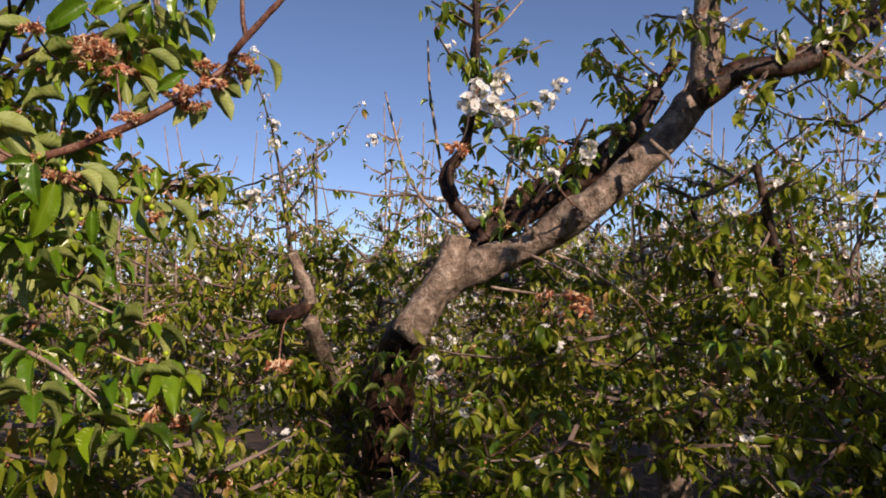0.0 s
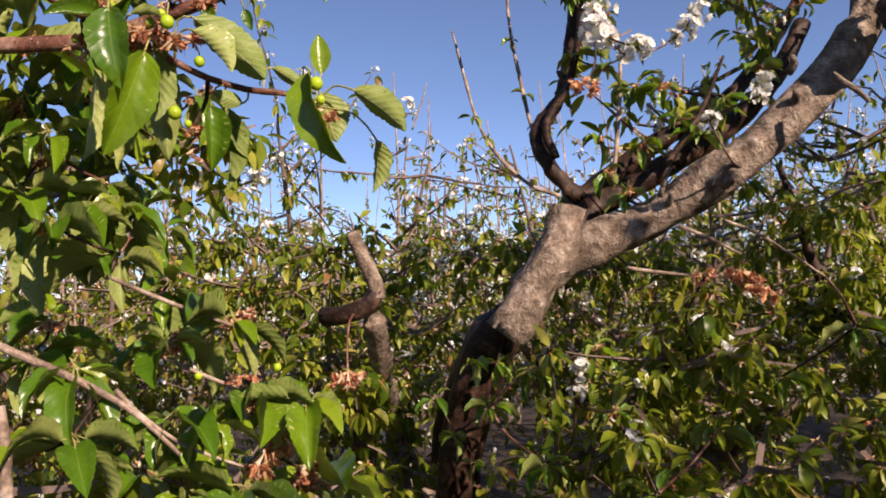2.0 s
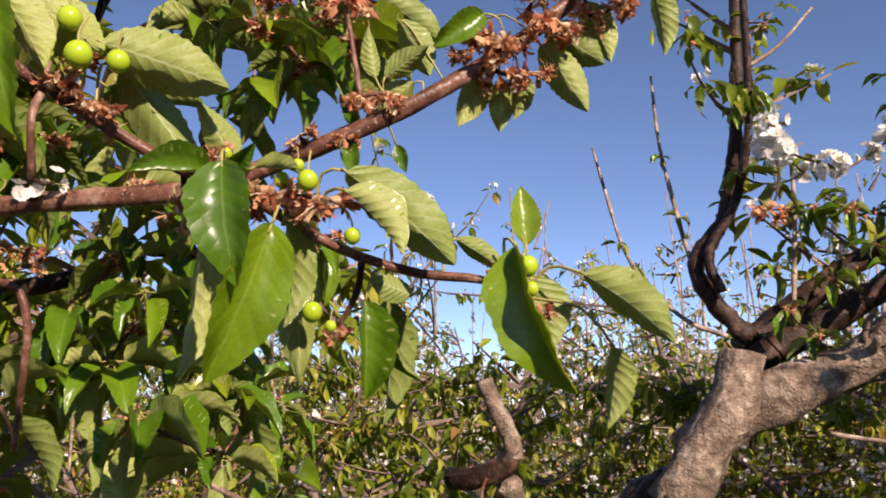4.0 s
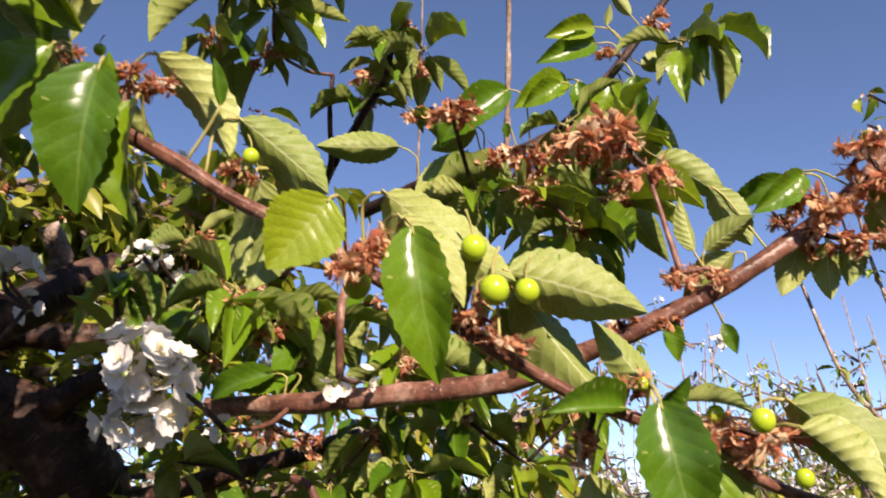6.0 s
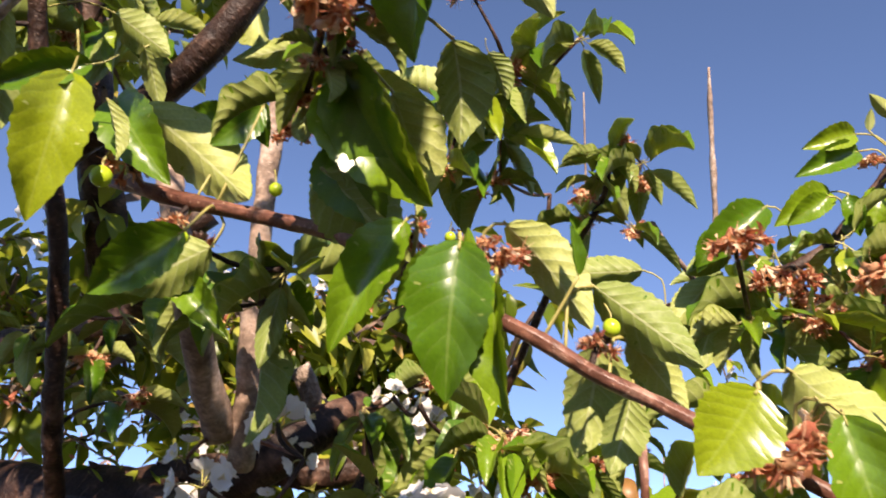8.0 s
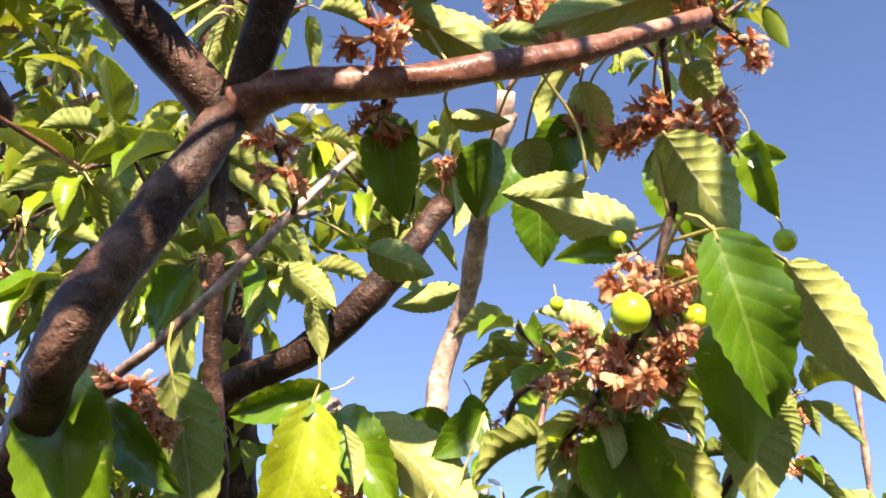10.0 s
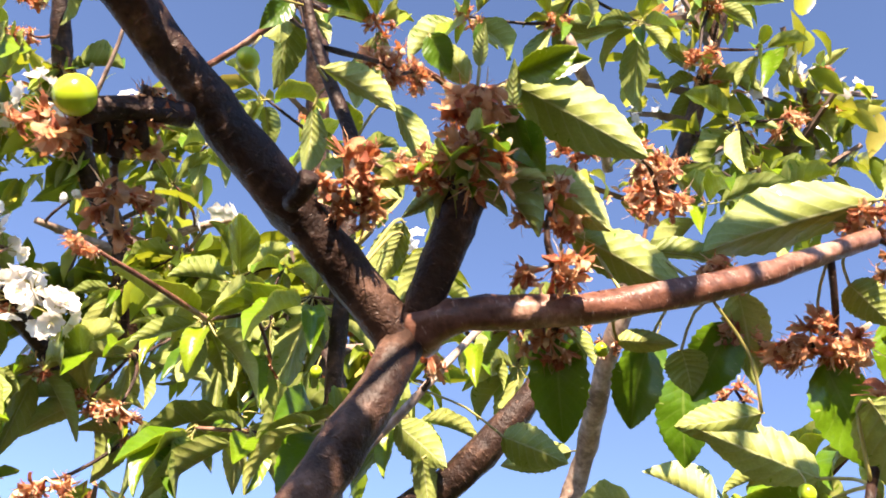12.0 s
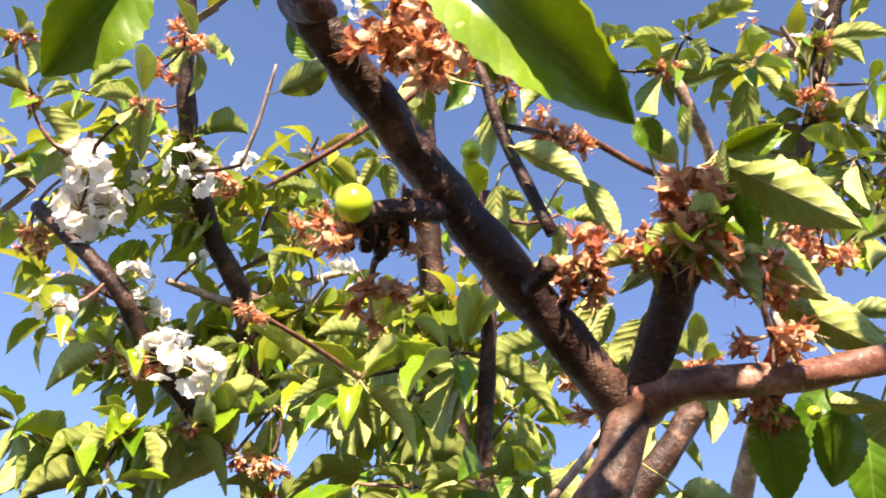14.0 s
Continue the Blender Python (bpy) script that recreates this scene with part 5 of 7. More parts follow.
stemj_branch = branch(near, [(-1.229, 1.496, 2.007), (-1.211, 1.439, 2.044), (-1.186, 1.386, 2.076), (-1.201, 1.379, 2.129), (-1.225, 1.381, 2.205), (-1.25, 1.39, 2.266)], 0.0160, 0.0120, BARK_GREY, "upright_stem")
cutlimb_branch = branch(near, [(-1.226, 1.623, 2.01), (-1.206, 1.607, 2.035), (-1.187, 1.59, 2.06), (-1.194, 1.573, 2.09)], 0.0130, 0.0110, BARK_OLD, "sawn_branch")
lowlimb_branch = branch(near, [(-1.427, 1.62, 1.92), (-1.327, 1.57, 1.945), (-1.232, 1.549, 1.975), (-1.179, 1.579, 2.018), (-1.151, 1.637, 2.056)], 0.0240, 0.0200, BARK_LIMB, "limb")
blossom(lowlimb_branch, (-1.144, 1.462, 1.999), 0.05, 2)
blossom(lowlimb_branch, (-1.14, 1.449, 1.925), 0.026, 3)
blossom(lowlimb_branch, (-1.115, 1.461, 1.966), 0.026, 3)
blossom(lowlimb_branch, (-0.92, 1.447, 1.846), 0.024, 3)
blossom(lowlimb_branch, (-1.043, 1.544, 2.025), 0.03, 3)
blossom(lowlimb_branch, (-1.191, 1.427, 1.947), 0.044, 2)
blossom(lowlimb_branch, (-1.244, 1.47, 1.979), 0.04, 3)
blossom(lowlimb_branch, (-1.24, 1.487, 1.945), 0.044, 3)
blossom(lowlimb_branch, (-1.154, 1.466, 1.928), 0.034, 3)
blossom(lowlimb_branch, (-1.144, 1.504, 1.978), 0.036, 3)
blossom(lowlimb_branch, (-1.097, 1.601, 2.052), 0.034, 2)
blossom(lowlimb_branch, (-1.103, 1.716, 2.049), 0.044, 1)
tuft(lowlimb_branch, (-1.126, 1.596, 2.042), 6, 0.085, 0)
tuft(lowlimb_branch, (-1.024, 1.595, 1.996), 6, 0.085, 0)
tuft(lowlimb_branch, (-0.969, 1.557, 1.993), 6, 0.085, 1)
tuft(lowlimb_branch, (-0.945, 1.579, 1.963), 7, 0.085, 1)
tuft(lowlimb_branch, (-1.104, 1.586, 1.957), 5, 0.085, 0)
tuft(lowlimb_branch, (-0.945, 1.649, 1.938), 6, 0.085, 1)
tuft(lowlimb_branch, (-0.833, 1.635, 1.927), 6, 0.085, 1)
tuft(lowlimb_branch, (-0.796, 1.695, 1.949), 6, 0.085, 1)
tuft(lowlimb_branch, (-1.088, 1.684, 2.102), 6, 0.085, 1)
tuft(lowlimb_branch, (-0.994, 1.662, 2.014), 6, 0.085, 0)
tuft(lowlimb_branch, (-0.916, 1.626, 1.977), 6, 0.085, 1)
tuft(lowlimb_branch, (-1.034, 1.752, 1.825), 6, 0.085, 0)
tuft(lowlimb_branch, (-0.979, 1.679, 1.715), 7, 0.095, 0)
tuft(lowlimb_branch, (-0.947, 1.76, 1.827), 6, 0.085, 0)
tuft(lowlimb_branch, (-0.874, 1.772, 1.806), 6, 0.085, 1)
tuft(lowlimb_branch, (-0.836, 1.871, 1.84), 6, 0.085, 0)
tuft(lowlimb_branch, (-0.958, 1.774, 1.761), 6, 0.09, 0)
tuft(lowlimb_branch, (-0.844, 1.846, 1.719), 6, 0.09, 0)
tuft(lowlimb_branch, (-1.119, 1.737, 1.854), 6, 0.085, 0)
tuft(lowlimb_branch, (-1.122, 1.809, 1.989), 6, 0.085, 1)
tuft(lowlimb_branch, (-0.797, 1.884, 1.798), 6, 0.085, 0)
tuft(lowlimb_branch, (-0.893, 1.753, 1.88), 6, 0.085, 1)
tuft(lowlimb_branch, (-0.806, 1.761, 1.882), 5, 0.08, 1)
tuft(lowlimb_branch, (-1.461, 1.552, 2.137), 5, 0.085, 1)
tuft(lowlimb_branch, (-1.401, 1.545, 2.074), 4, 0.085, 1)
oldlimb_branch = branch(near, [(-1.128, 1.646, 1.798), (-1.092, 1.636, 1.763), (-1.064, 1.628, 1.719), (-1.058, 1.643, 1.657), (-1.091, 1.705, 1.547)], 0.0220, 0.0200, BARK_OLD, "limb")
blossom(oldlimb_branch, (-0.974, 1.413, 1.898), 0.05, 1)
blossom(oldlimb_branch, (-0.959, 1.422, 1.884), 0.046, 0)
blossom(oldlimb_branch, (-0.977, 1.436, 1.865), 0.054, 0)
blossom(oldlimb_branch, (-0.996, 1.433, 1.862), 0.044, 1)
redtwig_branch = branch(near, [(-0.84, 1.478, 1.885), (-0.833, 1.459, 1.931), (-0.834, 1.478, 1.965), (-0.833, 1.479, 1.988)], 0.0034, 0.0026, BARK_RED, "side_twig")
redtwig2_branch = branch(near, [(-0.914, 1.565, 1.817), (-0.897, 1.568, 1.809), (-0.891, 1.574, 1.779), (-0.895, 1.581, 1.745), (-0.907, 1.598, 1.711), (-0.926, 1.626, 1.666)], 0.0040, 0.0030, BARK_RED, "side_twig")
fork_branch = branch(near, [(-1.5, 1.58, 1.88), (-1.43, 1.36, 1.92), (-1.33, 1.17, 1.98), (-1.234, 1.075, 2.05), (-1.123, 0.994, 2.088), (-1.105, 0.987, 2.111), (-1.088, 0.985, 2.134), (-1.074, 0.985, 2.157), (-1.064, 0.988, 2.182), (-1.059, 0.996, 2.212)], 0.0112, 0.0112, BARK_LIMB, "forked_branch", sides=18, knobs=((0.7, 0.12), (0.88, 0.1)))
dry(fork_branch, (-1.148, 1.06, 2.114), 0.04)
dry(fork_branch, (-1.137, 1.074, 2.101), 0.03)
armleft_branch = branch(near, [(-1.061, 1.003, 2.211), (-1.065, 0.986, 2.22), (-1.073, 0.961, 2.232), (-1.079, 0.94, 2.24), (-1.085, 0.92, 2.247), (-1.092, 0.89, 2.258), (-1.098, 0.862, 2.267), (-1.103, 0.839, 2.274), (-1.107, 0.816, 2.282), (-1.111, 0.793, 2.289), (-1.116, 0.749, 2.298), (-1.104, 0.753, 2.285), (-1.121, 0.718, 2.32)], 0.0122, 0.0092, BARK_LIMB, "fork_arm", sides=18, knobs=((0.35, 0.14), (0.62, 0.1)))
leaf(armleft_branch, (-1.071, 0.985, 2.312), (-1.111, 0.959, 2.3), (-0.52, 0.44, 0.73), 0.36, 1)
leaf(armleft_branch, (-1.072, 0.995, 2.301), (-1.099, 1.011, 2.268), (-0.49, 0.54, 0.68), 0.46, 1)
leaf(armleft_branch, (-1.037, 0.748, 2.269), (-0.991, 0.826, 2.217), (0.20, -0.70, -0.68), 0.4, 1)
leaf(armleft_branch, (-1.061, 0.98, 2.275), (-1.082, 0.992, 2.252), (-0.34, 0.67, 0.66), 0.4, 1)
leaf(armleft_branch, (-1.148, 0.791, 2.328), (-1.155, 0.771, 2.341), (0.48, -0.59, -0.65), 0.6, 0)
leaf(armleft_branch, (-1.213, 0.82, 2.38), (-1.17, 0.82, 2.376), (0.09, 0.37, 0.93), 0.5, 0)
dry(armleft_branch, (-1.059, 0.788, 2.268), 0.034)
leaf(armleft_branch, (-1.152, 0.698, 2.268), (-1.192, 0.701, 2.225), (0.71, -0.16, -0.68), 0.6, 1)
dry(armleft_branch, (-1.081, 0.776, 2.291), 0.044)
dry(armleft_branch, (-1.062, 0.789, 2.293), 0.044)
dry(armleft_branch, (-1.078, 0.794, 2.293), 0.036)
armright_branch = branch(near, [(-1.057, 0.998, 2.217), (-1.044, 0.996, 2.222), (-1.027, 1.0, 2.225), (-1.01, 1.01, 2.229), (-0.987, 1.023, 2.234), (-0.966, 1.035, 2.24), (-0.934, 1.053, 2.253), (-0.907, 1.07, 2.266), (-0.877, 1.088, 2.284), (-0.856, 1.102, 2.299), (-0.832, 1.118, 2.317)], 0.0098, 0.0058, BARK_RED, "fork_arm", sides=18, knobs=((0.02, 0.3), (0.55, 0.12)))
leaf(armright_branch, (-0.824, 1.106, 2.333), (-0.92, 1.066, 2.286), (-0.53, 0.45, 0.71), 0.34, 1)
leaf(armright_branch, (-0.971, 1.033, 2.29), (-0.929, 1.067, 2.265), (-0.14, 0.71, 0.69), 0.42, 1)
leaf(armright_branch, (-0.948, 1.067, 2.3), (-0.906, 1.084, 2.291), (0.01, 0.42, 0.91), 0.3, 1)
leaf(armright_branch, (-0.999, 1.049, 2.242), (-1.011, 1.086, 2.196), (0.31, -0.7, -0.65), 0.52, 1)
leaf(armright_branch, (-0.874, 1.158, 2.265), (-0.864, 1.199, 2.212), (0.02, -0.79, -0.62), 0.55, 1)
leaf(armright_branch, (-0.921, 1.146, 2.297), (-0.955, 1.163, 2.259), (0.21, -0.81, -0.55), 0.62, 1)
leaf(armright_branch, (-0.964, 1.203, 2.305), (-0.979, 1.231, 2.251), (0.2, -0.84, -0.5), 0.6, 1)
leaf(armright_branch, (-0.97, 1.066, 2.241), (-0.941, 1.081, 2.242), (-0.38, 0.66, 0.65), 0.4, 1)
leaf(armright_branch, (-0.85, 1.137, 2.301), (-0.832, 1.162, 2.285), (-0.11, 0.58, 0.81), 0.7, 1)
leaf(armright_branch, (-0.793, 1.109, 2.379), (-0.81, 1.124, 2.338), (-0.06, 0.93, 0.36), 0.6, 1)
leaf(armright_branch, (-0.977, 1.016, 2.279), (-0.931, 1.056, 2.258), (-0.25, 0.67, 0.70), 0.4, 1)
leaf(armright_branch, (-0.949, 1.128, 2.272), (-0.948, 1.15, 2.253), (-0.11, 0.64, 0.76), 0.9, 1)
leaf(armright_branch, (-0.967, 1.117, 2.27), (-0.99, 1.143, 2.234), (0.08, -0.78, -0.62), 0.6, 1)
leaf(armright_branch, (-0.91, 1.122, 2.3), (-0.913, 1.164, 2.262), (-0.00, 0.67, 0.74), 0.5, 1)
leaf(armright_branch, (-0.908, 1.101, 2.204), (-0.949, 1.085, 2.193), (-0.42, 0.81, 0.42), 0.45, 1)
cherry(armright_branch, (-0.979, 1.065, 2.236), 0.004)
dry(armright_branch, (-0.999, 1.041, 2.23), 0.028)
dry(armright_branch, (-0.911, 1.084, 2.289), 0.034)
dry(armright_branch, (-0.867, 1.152, 2.275), 0.044)
dry(armright_branch, (-0.894, 1.149, 2.277), 0.04)
dry(armright_branch, (-0.834, 1.115, 2.333), 0.034)
dry(armright_branch, (-0.814, 1.153, 2.321), 0.034)
dry(armright_branch, (-0.955, 1.147, 2.43), 0.044)
dry(armright_branch, (-0.916, 1.153, 2.292), 0.034)
dry(armright_branch, (-0.864, 1.144, 2.274), 0.04)
dry(armright_branch, (-0.877, 1.142, 2.268), 0.034)
armmid_branch = branch(near, [(-1.057, 0.998, 2.217), (-1.046, 0.99, 2.231), (-1.035, 0.98, 2.246), (-1.025, 0.972, 2.26), (-1.017, 0.966, 2.271), (-1.013, 0.963, 2.278)], 0.0098, 0.0112, BARK_LIMB, "fork_arm", "short dark stub among spent flowers", sides=16)
leaf(armmid_branch, (-0.986, 0.996, 2.304), (-0.956, 1.02, 2.281), (-0.27, 0.82, 0.51), 0.5, 1)
leaf(armmid_branch, (-0.985, 0.958, 2.313), (-0.982, 0.978, 2.286), (0.07, 0.80, 0.59), 0.42, 0)
leaf(armmid_branch, (-0.983, 0.943, 2.324), (-0.925, 0.988, 2.291), (-0.10, 0.67, 0.74), 0.42, 1)
leaf(armmid_branch, (-0.98, 0.947, 2.337), (-0.944, 0.96, 2.348), (0.40, -0.53, -0.75), 0.4, 0)
leaf(armmid_branch, (-0.98, 0.973, 2.286), (-0.951, 1.004, 2.262), (-0.17, 0.69, 0.70), 0.5, 1)
leaf(armmid_branch, (-1.002, 0.933, 2.321), (-1.013, 0.907, 2.337), (-0.23, 0.57, 0.79), 0.5, 0)
leaf(armmid_branch, (-0.995, 0.93, 2.328), (-0.986, 0.917, 2.345), (-0.56, 0.48, 0.68), 0.36, 0)
leaf(armmid_branch, (-0.983, 0.953, 2.301), (-0.975, 0.969, 2.277), (0.10, -0.83, -0.54), 0.66, 1)
leaf(armmid_branch, (-0.984, 0.948, 2.305), (-0.975, 0.931, 2.325), (-0.22, 0.69, 0.69), 0.3, 0)
leaf(armmid_branch, (-1.046, 0.986, 2.265), (-1.07, 1.002, 2.236), (-0.31, 0.69, 0.66), 0.5, 1)
dry(armmid_branch, (-1.058, 0.923, 2.26), 0.038)
dry(armmid_branch, (-1.056, 0.933, 2.253), 0.028)
dry(armmid_branch, (-1.024, 0.935, 2.27), 0.028)
dry(armmid_branch, (-0.996, 0.941, 2.267), 0.038)
dry(armmid_branch, (-1, 0.937, 2.305), 0.046)
dry(armmid_branch, (-0.978, 0.991, 2.278), 0.036)
dry(armmid_branch, (-0.983, 1.006, 2.248), 0.038)
tuft(armmid_branch, (-1.016, 0.95, 2.269), 6, 0.042, 0)
tuft(armmid_branch, (-1.007, 0.941, 2.282), 5, 0.045, 0)
dry(armmid_branch, (-1.007, 0.948, 2.298), 0.034)
dry(armmid_branch, (-1.031, 0.943, 2.283), 0.026)
leaf(armmid_branch, (-1.013, 0.906, 2.335), (-1.007, 0.924, 2.321), (0.28, -0.63, -0.72), 0.7, 0)
leaf(armmid_branch, (-0.991, 0.919, 2.35), (-0.996, 0.928, 2.338), (0.37, -0.64, -0.67), 0.4, 0)
leaf(armmid_branch, (-0.991, 0.962, 2.28), (-0.976, 0.97, 2.282), (0.36, -0.56, -0.74), 0.6, 0)
leaf(armmid_branch, (-0.978, 0.939, 2.324), (-0.946, 0.946, 2.336), (0.39, -0.34, -0.86), 0.5, 1)
leaf(armmid_branch, (-0.982, 0.943, 2.303), (-0.981, 0.968, 2.281), (-0.08, -0.67, -0.74), 0.45, 1)
darktwig_branch = branch(near, [(-1.097, 0.974, 2.345), (-1.109, 0.955, 2.383), (-1.117, 0.927, 2.417), (-1.12, 0.902, 2.451), (-1.139, 0.878, 2.489), (-1.154, 0.852, 2.532)], 0.0045, 0.0035, BARK_LIMB, "side_twig")
leaf(darktwig_branch, (-1.103, 0.926, 2.383), (-1.062, 0.954, 2.355), (0.16, 0.58, 0.80), 0.34, 1)
leaf(darktwig_branch, (-1.07, 0.961, 2.372), (-1.055, 0.984, 2.332), (-0.03, 0.87, 0.50), 0.34, 1)
leaf(darktwig_branch, (-1.128, 0.904, 2.445), (-1.146, 0.904, 2.42), (0.73, -0.44, -0.52), 0.55, 0)
leaf(darktwig_branch, (-1.14, 0.85, 2.397), (-1.118, 0.835, 2.424), (-0.56, 0.42, 0.71), 0.5, 0)
leaf(darktwig_branch, (-1.13, 0.953, 2.387), (-1.139, 0.974, 2.349), (-0.35, 0.78, 0.51), 0.4, 1)
cherry(darktwig_branch, (-1.093, 0.868, 2.308), 0.006)
dry(darktwig_branch, (-0.956, 1.108, 2.43), 0.036)
dry(darktwig_branch, (-0.993, 1.081, 2.431), 0.036)
dry(darktwig_branch, (-1.101, 0.977, 2.456), 0.034)
dry(darktwig_branch, (-1.086, 1.001, 2.473), 0.03)
crosstwig_branch = branch(near, [(-1.25, 0.993, 2.643), (-1.286, 0.993, 2.621), (-1.332, 0.99, 2.597), (-1.384, 0.989, 2.581), (-1.443, 0.995, 2.584)], 0.0036, 0.0026, BARK_RED, "side_twig")
knob_branch = branch(near, [(-1.078, 0.91, 2.238), (-1.069, 0.907, 2.238), (-1.061, 0.901, 2.242)], 0.0045, 0.0050, BARK_LIMB, "spur")
knob2_branch = branch(near, [(-1.099, 0.856, 2.25), (-1.104, 0.84, 2.239), (-1.112, 0.829, 2.23), (-1.118, 0.823, 2.223)], 0.0060, 0.0050, BARK_LIMB, "spur")
cherry(knob2_branch, (-1.115, 0.816, 2.225), 0.0086)
dry(knob2_branch, (-1.132, 0.821, 2.224), 0.032)
dry(knob2_branch, (-1.14, 0.866, 2.224), 0.036)
dry(knob2_branch, (-1.113, 0.843, 2.239), 0.03)
dry(knob2_branch, (-1.123, 0.838, 2.233), 0.022)
dry(knob2_branch, (-1.119, 0.847, 2.236), 0.02)
gone_branch = branch(near, [(-1.844, 1.401, 2.662), (-1.801, 1.313, 2.734), (-1.793, 1.262, 2.783), (-1.787, 1.164, 2.828), (-1.74, 1.044, 2.886), (-1.715, 0.972, 2.962), (-1.671, 0.885, 3.064)], 0.0200, 0.0120, BARK_LIMB, "upright_limb")
blossom(gone_branch, (-1.777, 1.164, 2.761), 0.034, 3)
blossom(gone_branch, (-1.749, 1.109, 2.608), 0.04, 2)
blossom(gone_branch, (-1.741, 1.087, 2.848), 0.044, 2)
tuft(gone_branch, (-1.588, 1.279, 2.558), 7, 0.095, 0)
tuft(gone_branch, (-1.548, 1.313, 2.552), 5, 0.09, 0)
tuft(gone_branch, (-1.485, 1.315, 2.443), 6, 0.1, 0)
tuft(gone_branch, (-1.517, 1.354, 2.608), 5, 0.085, 0)
tuft(gone_branch, (-1.418, 1.398, 2.484), 6, 0.095, 1)
tuft(gone_branch, (-1.499, 1.425, 2.558), 4, 0.085, 1)
tuft(gone_branch, (-1.754, 1.275, 2.679), 6, 0.085, 0)
tuft(gone_branch, (-1.785, 0.973, 2.92), 5, 0.085, 1)
tuft(gone_branch, (-1.734, 1.041, 2.892), 7, 0.085, 1)
tuft(gone_branch, (-1.785, 0.889, 2.848), 5, 0.085, 0)
tuft(gone_branch, (-1.655, 0.943, 2.951), 5, 0.07, 1)
tuft(gone_branch, (-1.569, 1.321, 2.678), 6, 0.085, 0)
tuft(gone_branch, (-1.51, 1.341, 2.695), 5, 0.085, 0)
tuft(gone_branch, (-1.679, 1.238, 2.828), 6, 0.085, 0)
tuft(gone_branch, (-1.617, 1.224, 2.877), 5, 0.085, 0)
tuft(gone_branch, (-1.795, 1.138, 2.844), 6, 0.085, 1)
tuft(gone_branch, (-1.661, 1.287, 2.724), 5, 0.085, 0)
tuft(gone_branch, (-1.779, 0.94, 2.735), 5, 0.085, 1)
tuft(gone_branch, (-1.798, 1.057, 2.623), 5, 0.085, 1)
dry(gone_branch, (-1.414, 1.013, 2.418), 0.034)
dry(gone_branch, (-1.581, 1.23, 2.417), 0.046)
dry(gone_branch, (-1.673, 1.245, 2.35), 0.06)
dry(gone_branch, (-1.419, 1.274, 2.47), 0.04)
dry(gone_branch, (-1.62, 0.908, 2.895), 0.05)
dry(gone_branch, (-1.659, 0.921, 2.859), 0.05)
dry(gone_branch, (-1.569, 1.024, 2.688), 0.046)
dry(gone_branch, (-1.832, 0.962, 2.644), 0.05)
dry(gone_branch, (-1.722, 1.112, 2.518), 0.05)
blossom(gone_branch, (-1.695, 1.043, 2.808), 0.04, 2)
gone2_branch = branch(near, [(-1.801, 1.279, 2.764), (-1.829, 1.217, 2.756), (-1.83, 1.159, 2.733)], 0.0080, 0.0050, BARK_GREY, "side_twig")
gone3_branch = branch(near, [(-1.793, 1.283, 2.765), (-1.75, 1.306, 2.799), (-1.689, 1.323, 2.822), (-1.63, 1.345, 2.838)], 0.0080, 0.0050, BARK_GREY, "side_twig")
gtwo_branch = branch(near, [(-1.736, 1.277, 2.471), (-1.717, 1.201, 2.504), (-1.726, 1.127, 2.534), (-1.713, 1.048, 2.566), (-1.732, 1, 2.596), (-1.799, 0.932, 2.658)], 0.0130, 0.0090, BARK_LIMB, "upright_limb")
cherry(gtwo_branch, (-1.691, 1.109, 2.425), 0.008)
cherry(gtwo_branch, (-1.439, 1.3, 2.483), 0.006)
cherry(gtwo_branch, (-1.398, 1.326, 2.485), 0.007)
blossom(gtwo_branch, (-1.709, 0.929, 2.685), 0.064, 0)
blossom(gtwo_branch, (-1.735, 0.955, 2.647), 0.06, 0)
blossom(gtwo_branch, (-1.701, 0.971, 2.653), 0.044, 1)
blossom(gtwo_branch, (-1.692, 1.116, 2.52), 0.056, 0)
blossom(gtwo_branch, (-1.657, 1.152, 2.51), 0.056, 0)
blossom(gtwo_branch, (-1.676, 1.125, 2.536), 0.04, 1)
blossom(gtwo_branch, (-1.703, 1.042, 2.592), 0.038, 2)
tuft(gtwo_branch, (-1.764, 1.094, 2.539), 6, 0.09, 1)
tuft(gtwo_branch, (-1.73, 1.142, 2.446), 6, 0.095, 0)
tuft(gtwo_branch, (-1.73, 1.142, 2.374), 6, 0.095, 0)
tuft(gtwo_branch, (-1.708, 1.197, 2.484), 6, 0.095, 1)
tuft(gtwo_branch, (-1.669, 1.253, 2.46), 6, 0.095, 1)
tuft(gtwo_branch, (-1.638, 1.303, 2.435), 4, 0.09, 1)
tuft(gtwo_branch, (-1.611, 1.241, 2.504), 5, 0.09, 0)
blossom(gtwo_branch, (-1.738, 0.966, 2.628), 0.04, 1)
blossom(gtwo_branch, (-1.697, 1.042, 2.592), 0.036, 2)
tuft(gtwo_branch, (-1.848, 1.074, 2.441), 6, 0.095, 0)
tuft(gtwo_branch, (-1.808, 1.124, 2.425), 6, 0.095, 1)
tuft(gtwo_branch, (-1.872, 1.118, 2.39), 5, 0.095, 0)
tuft(gtwo_branch, (-1.753, 1.149, 2.44), 6, 0.095, 0)
tuft(gtwo_branch, (-1.722, 0.832, 2.72), 4, 0.07, 1)
tuft(gtwo_branch, (-1.715, 0.776, 2.771), 4, 0.07, 1)
tuft(gtwo_branch, (-1.612, 0.905, 2.73), 4, 0.07, 1)
tuft(gtwo_branch, (-1.739, 1.149, 2.448), 4, 0.095, 1)
blossom(gtwo_branch, (-1.566, 0.976, 2.656), 0.05, 2)
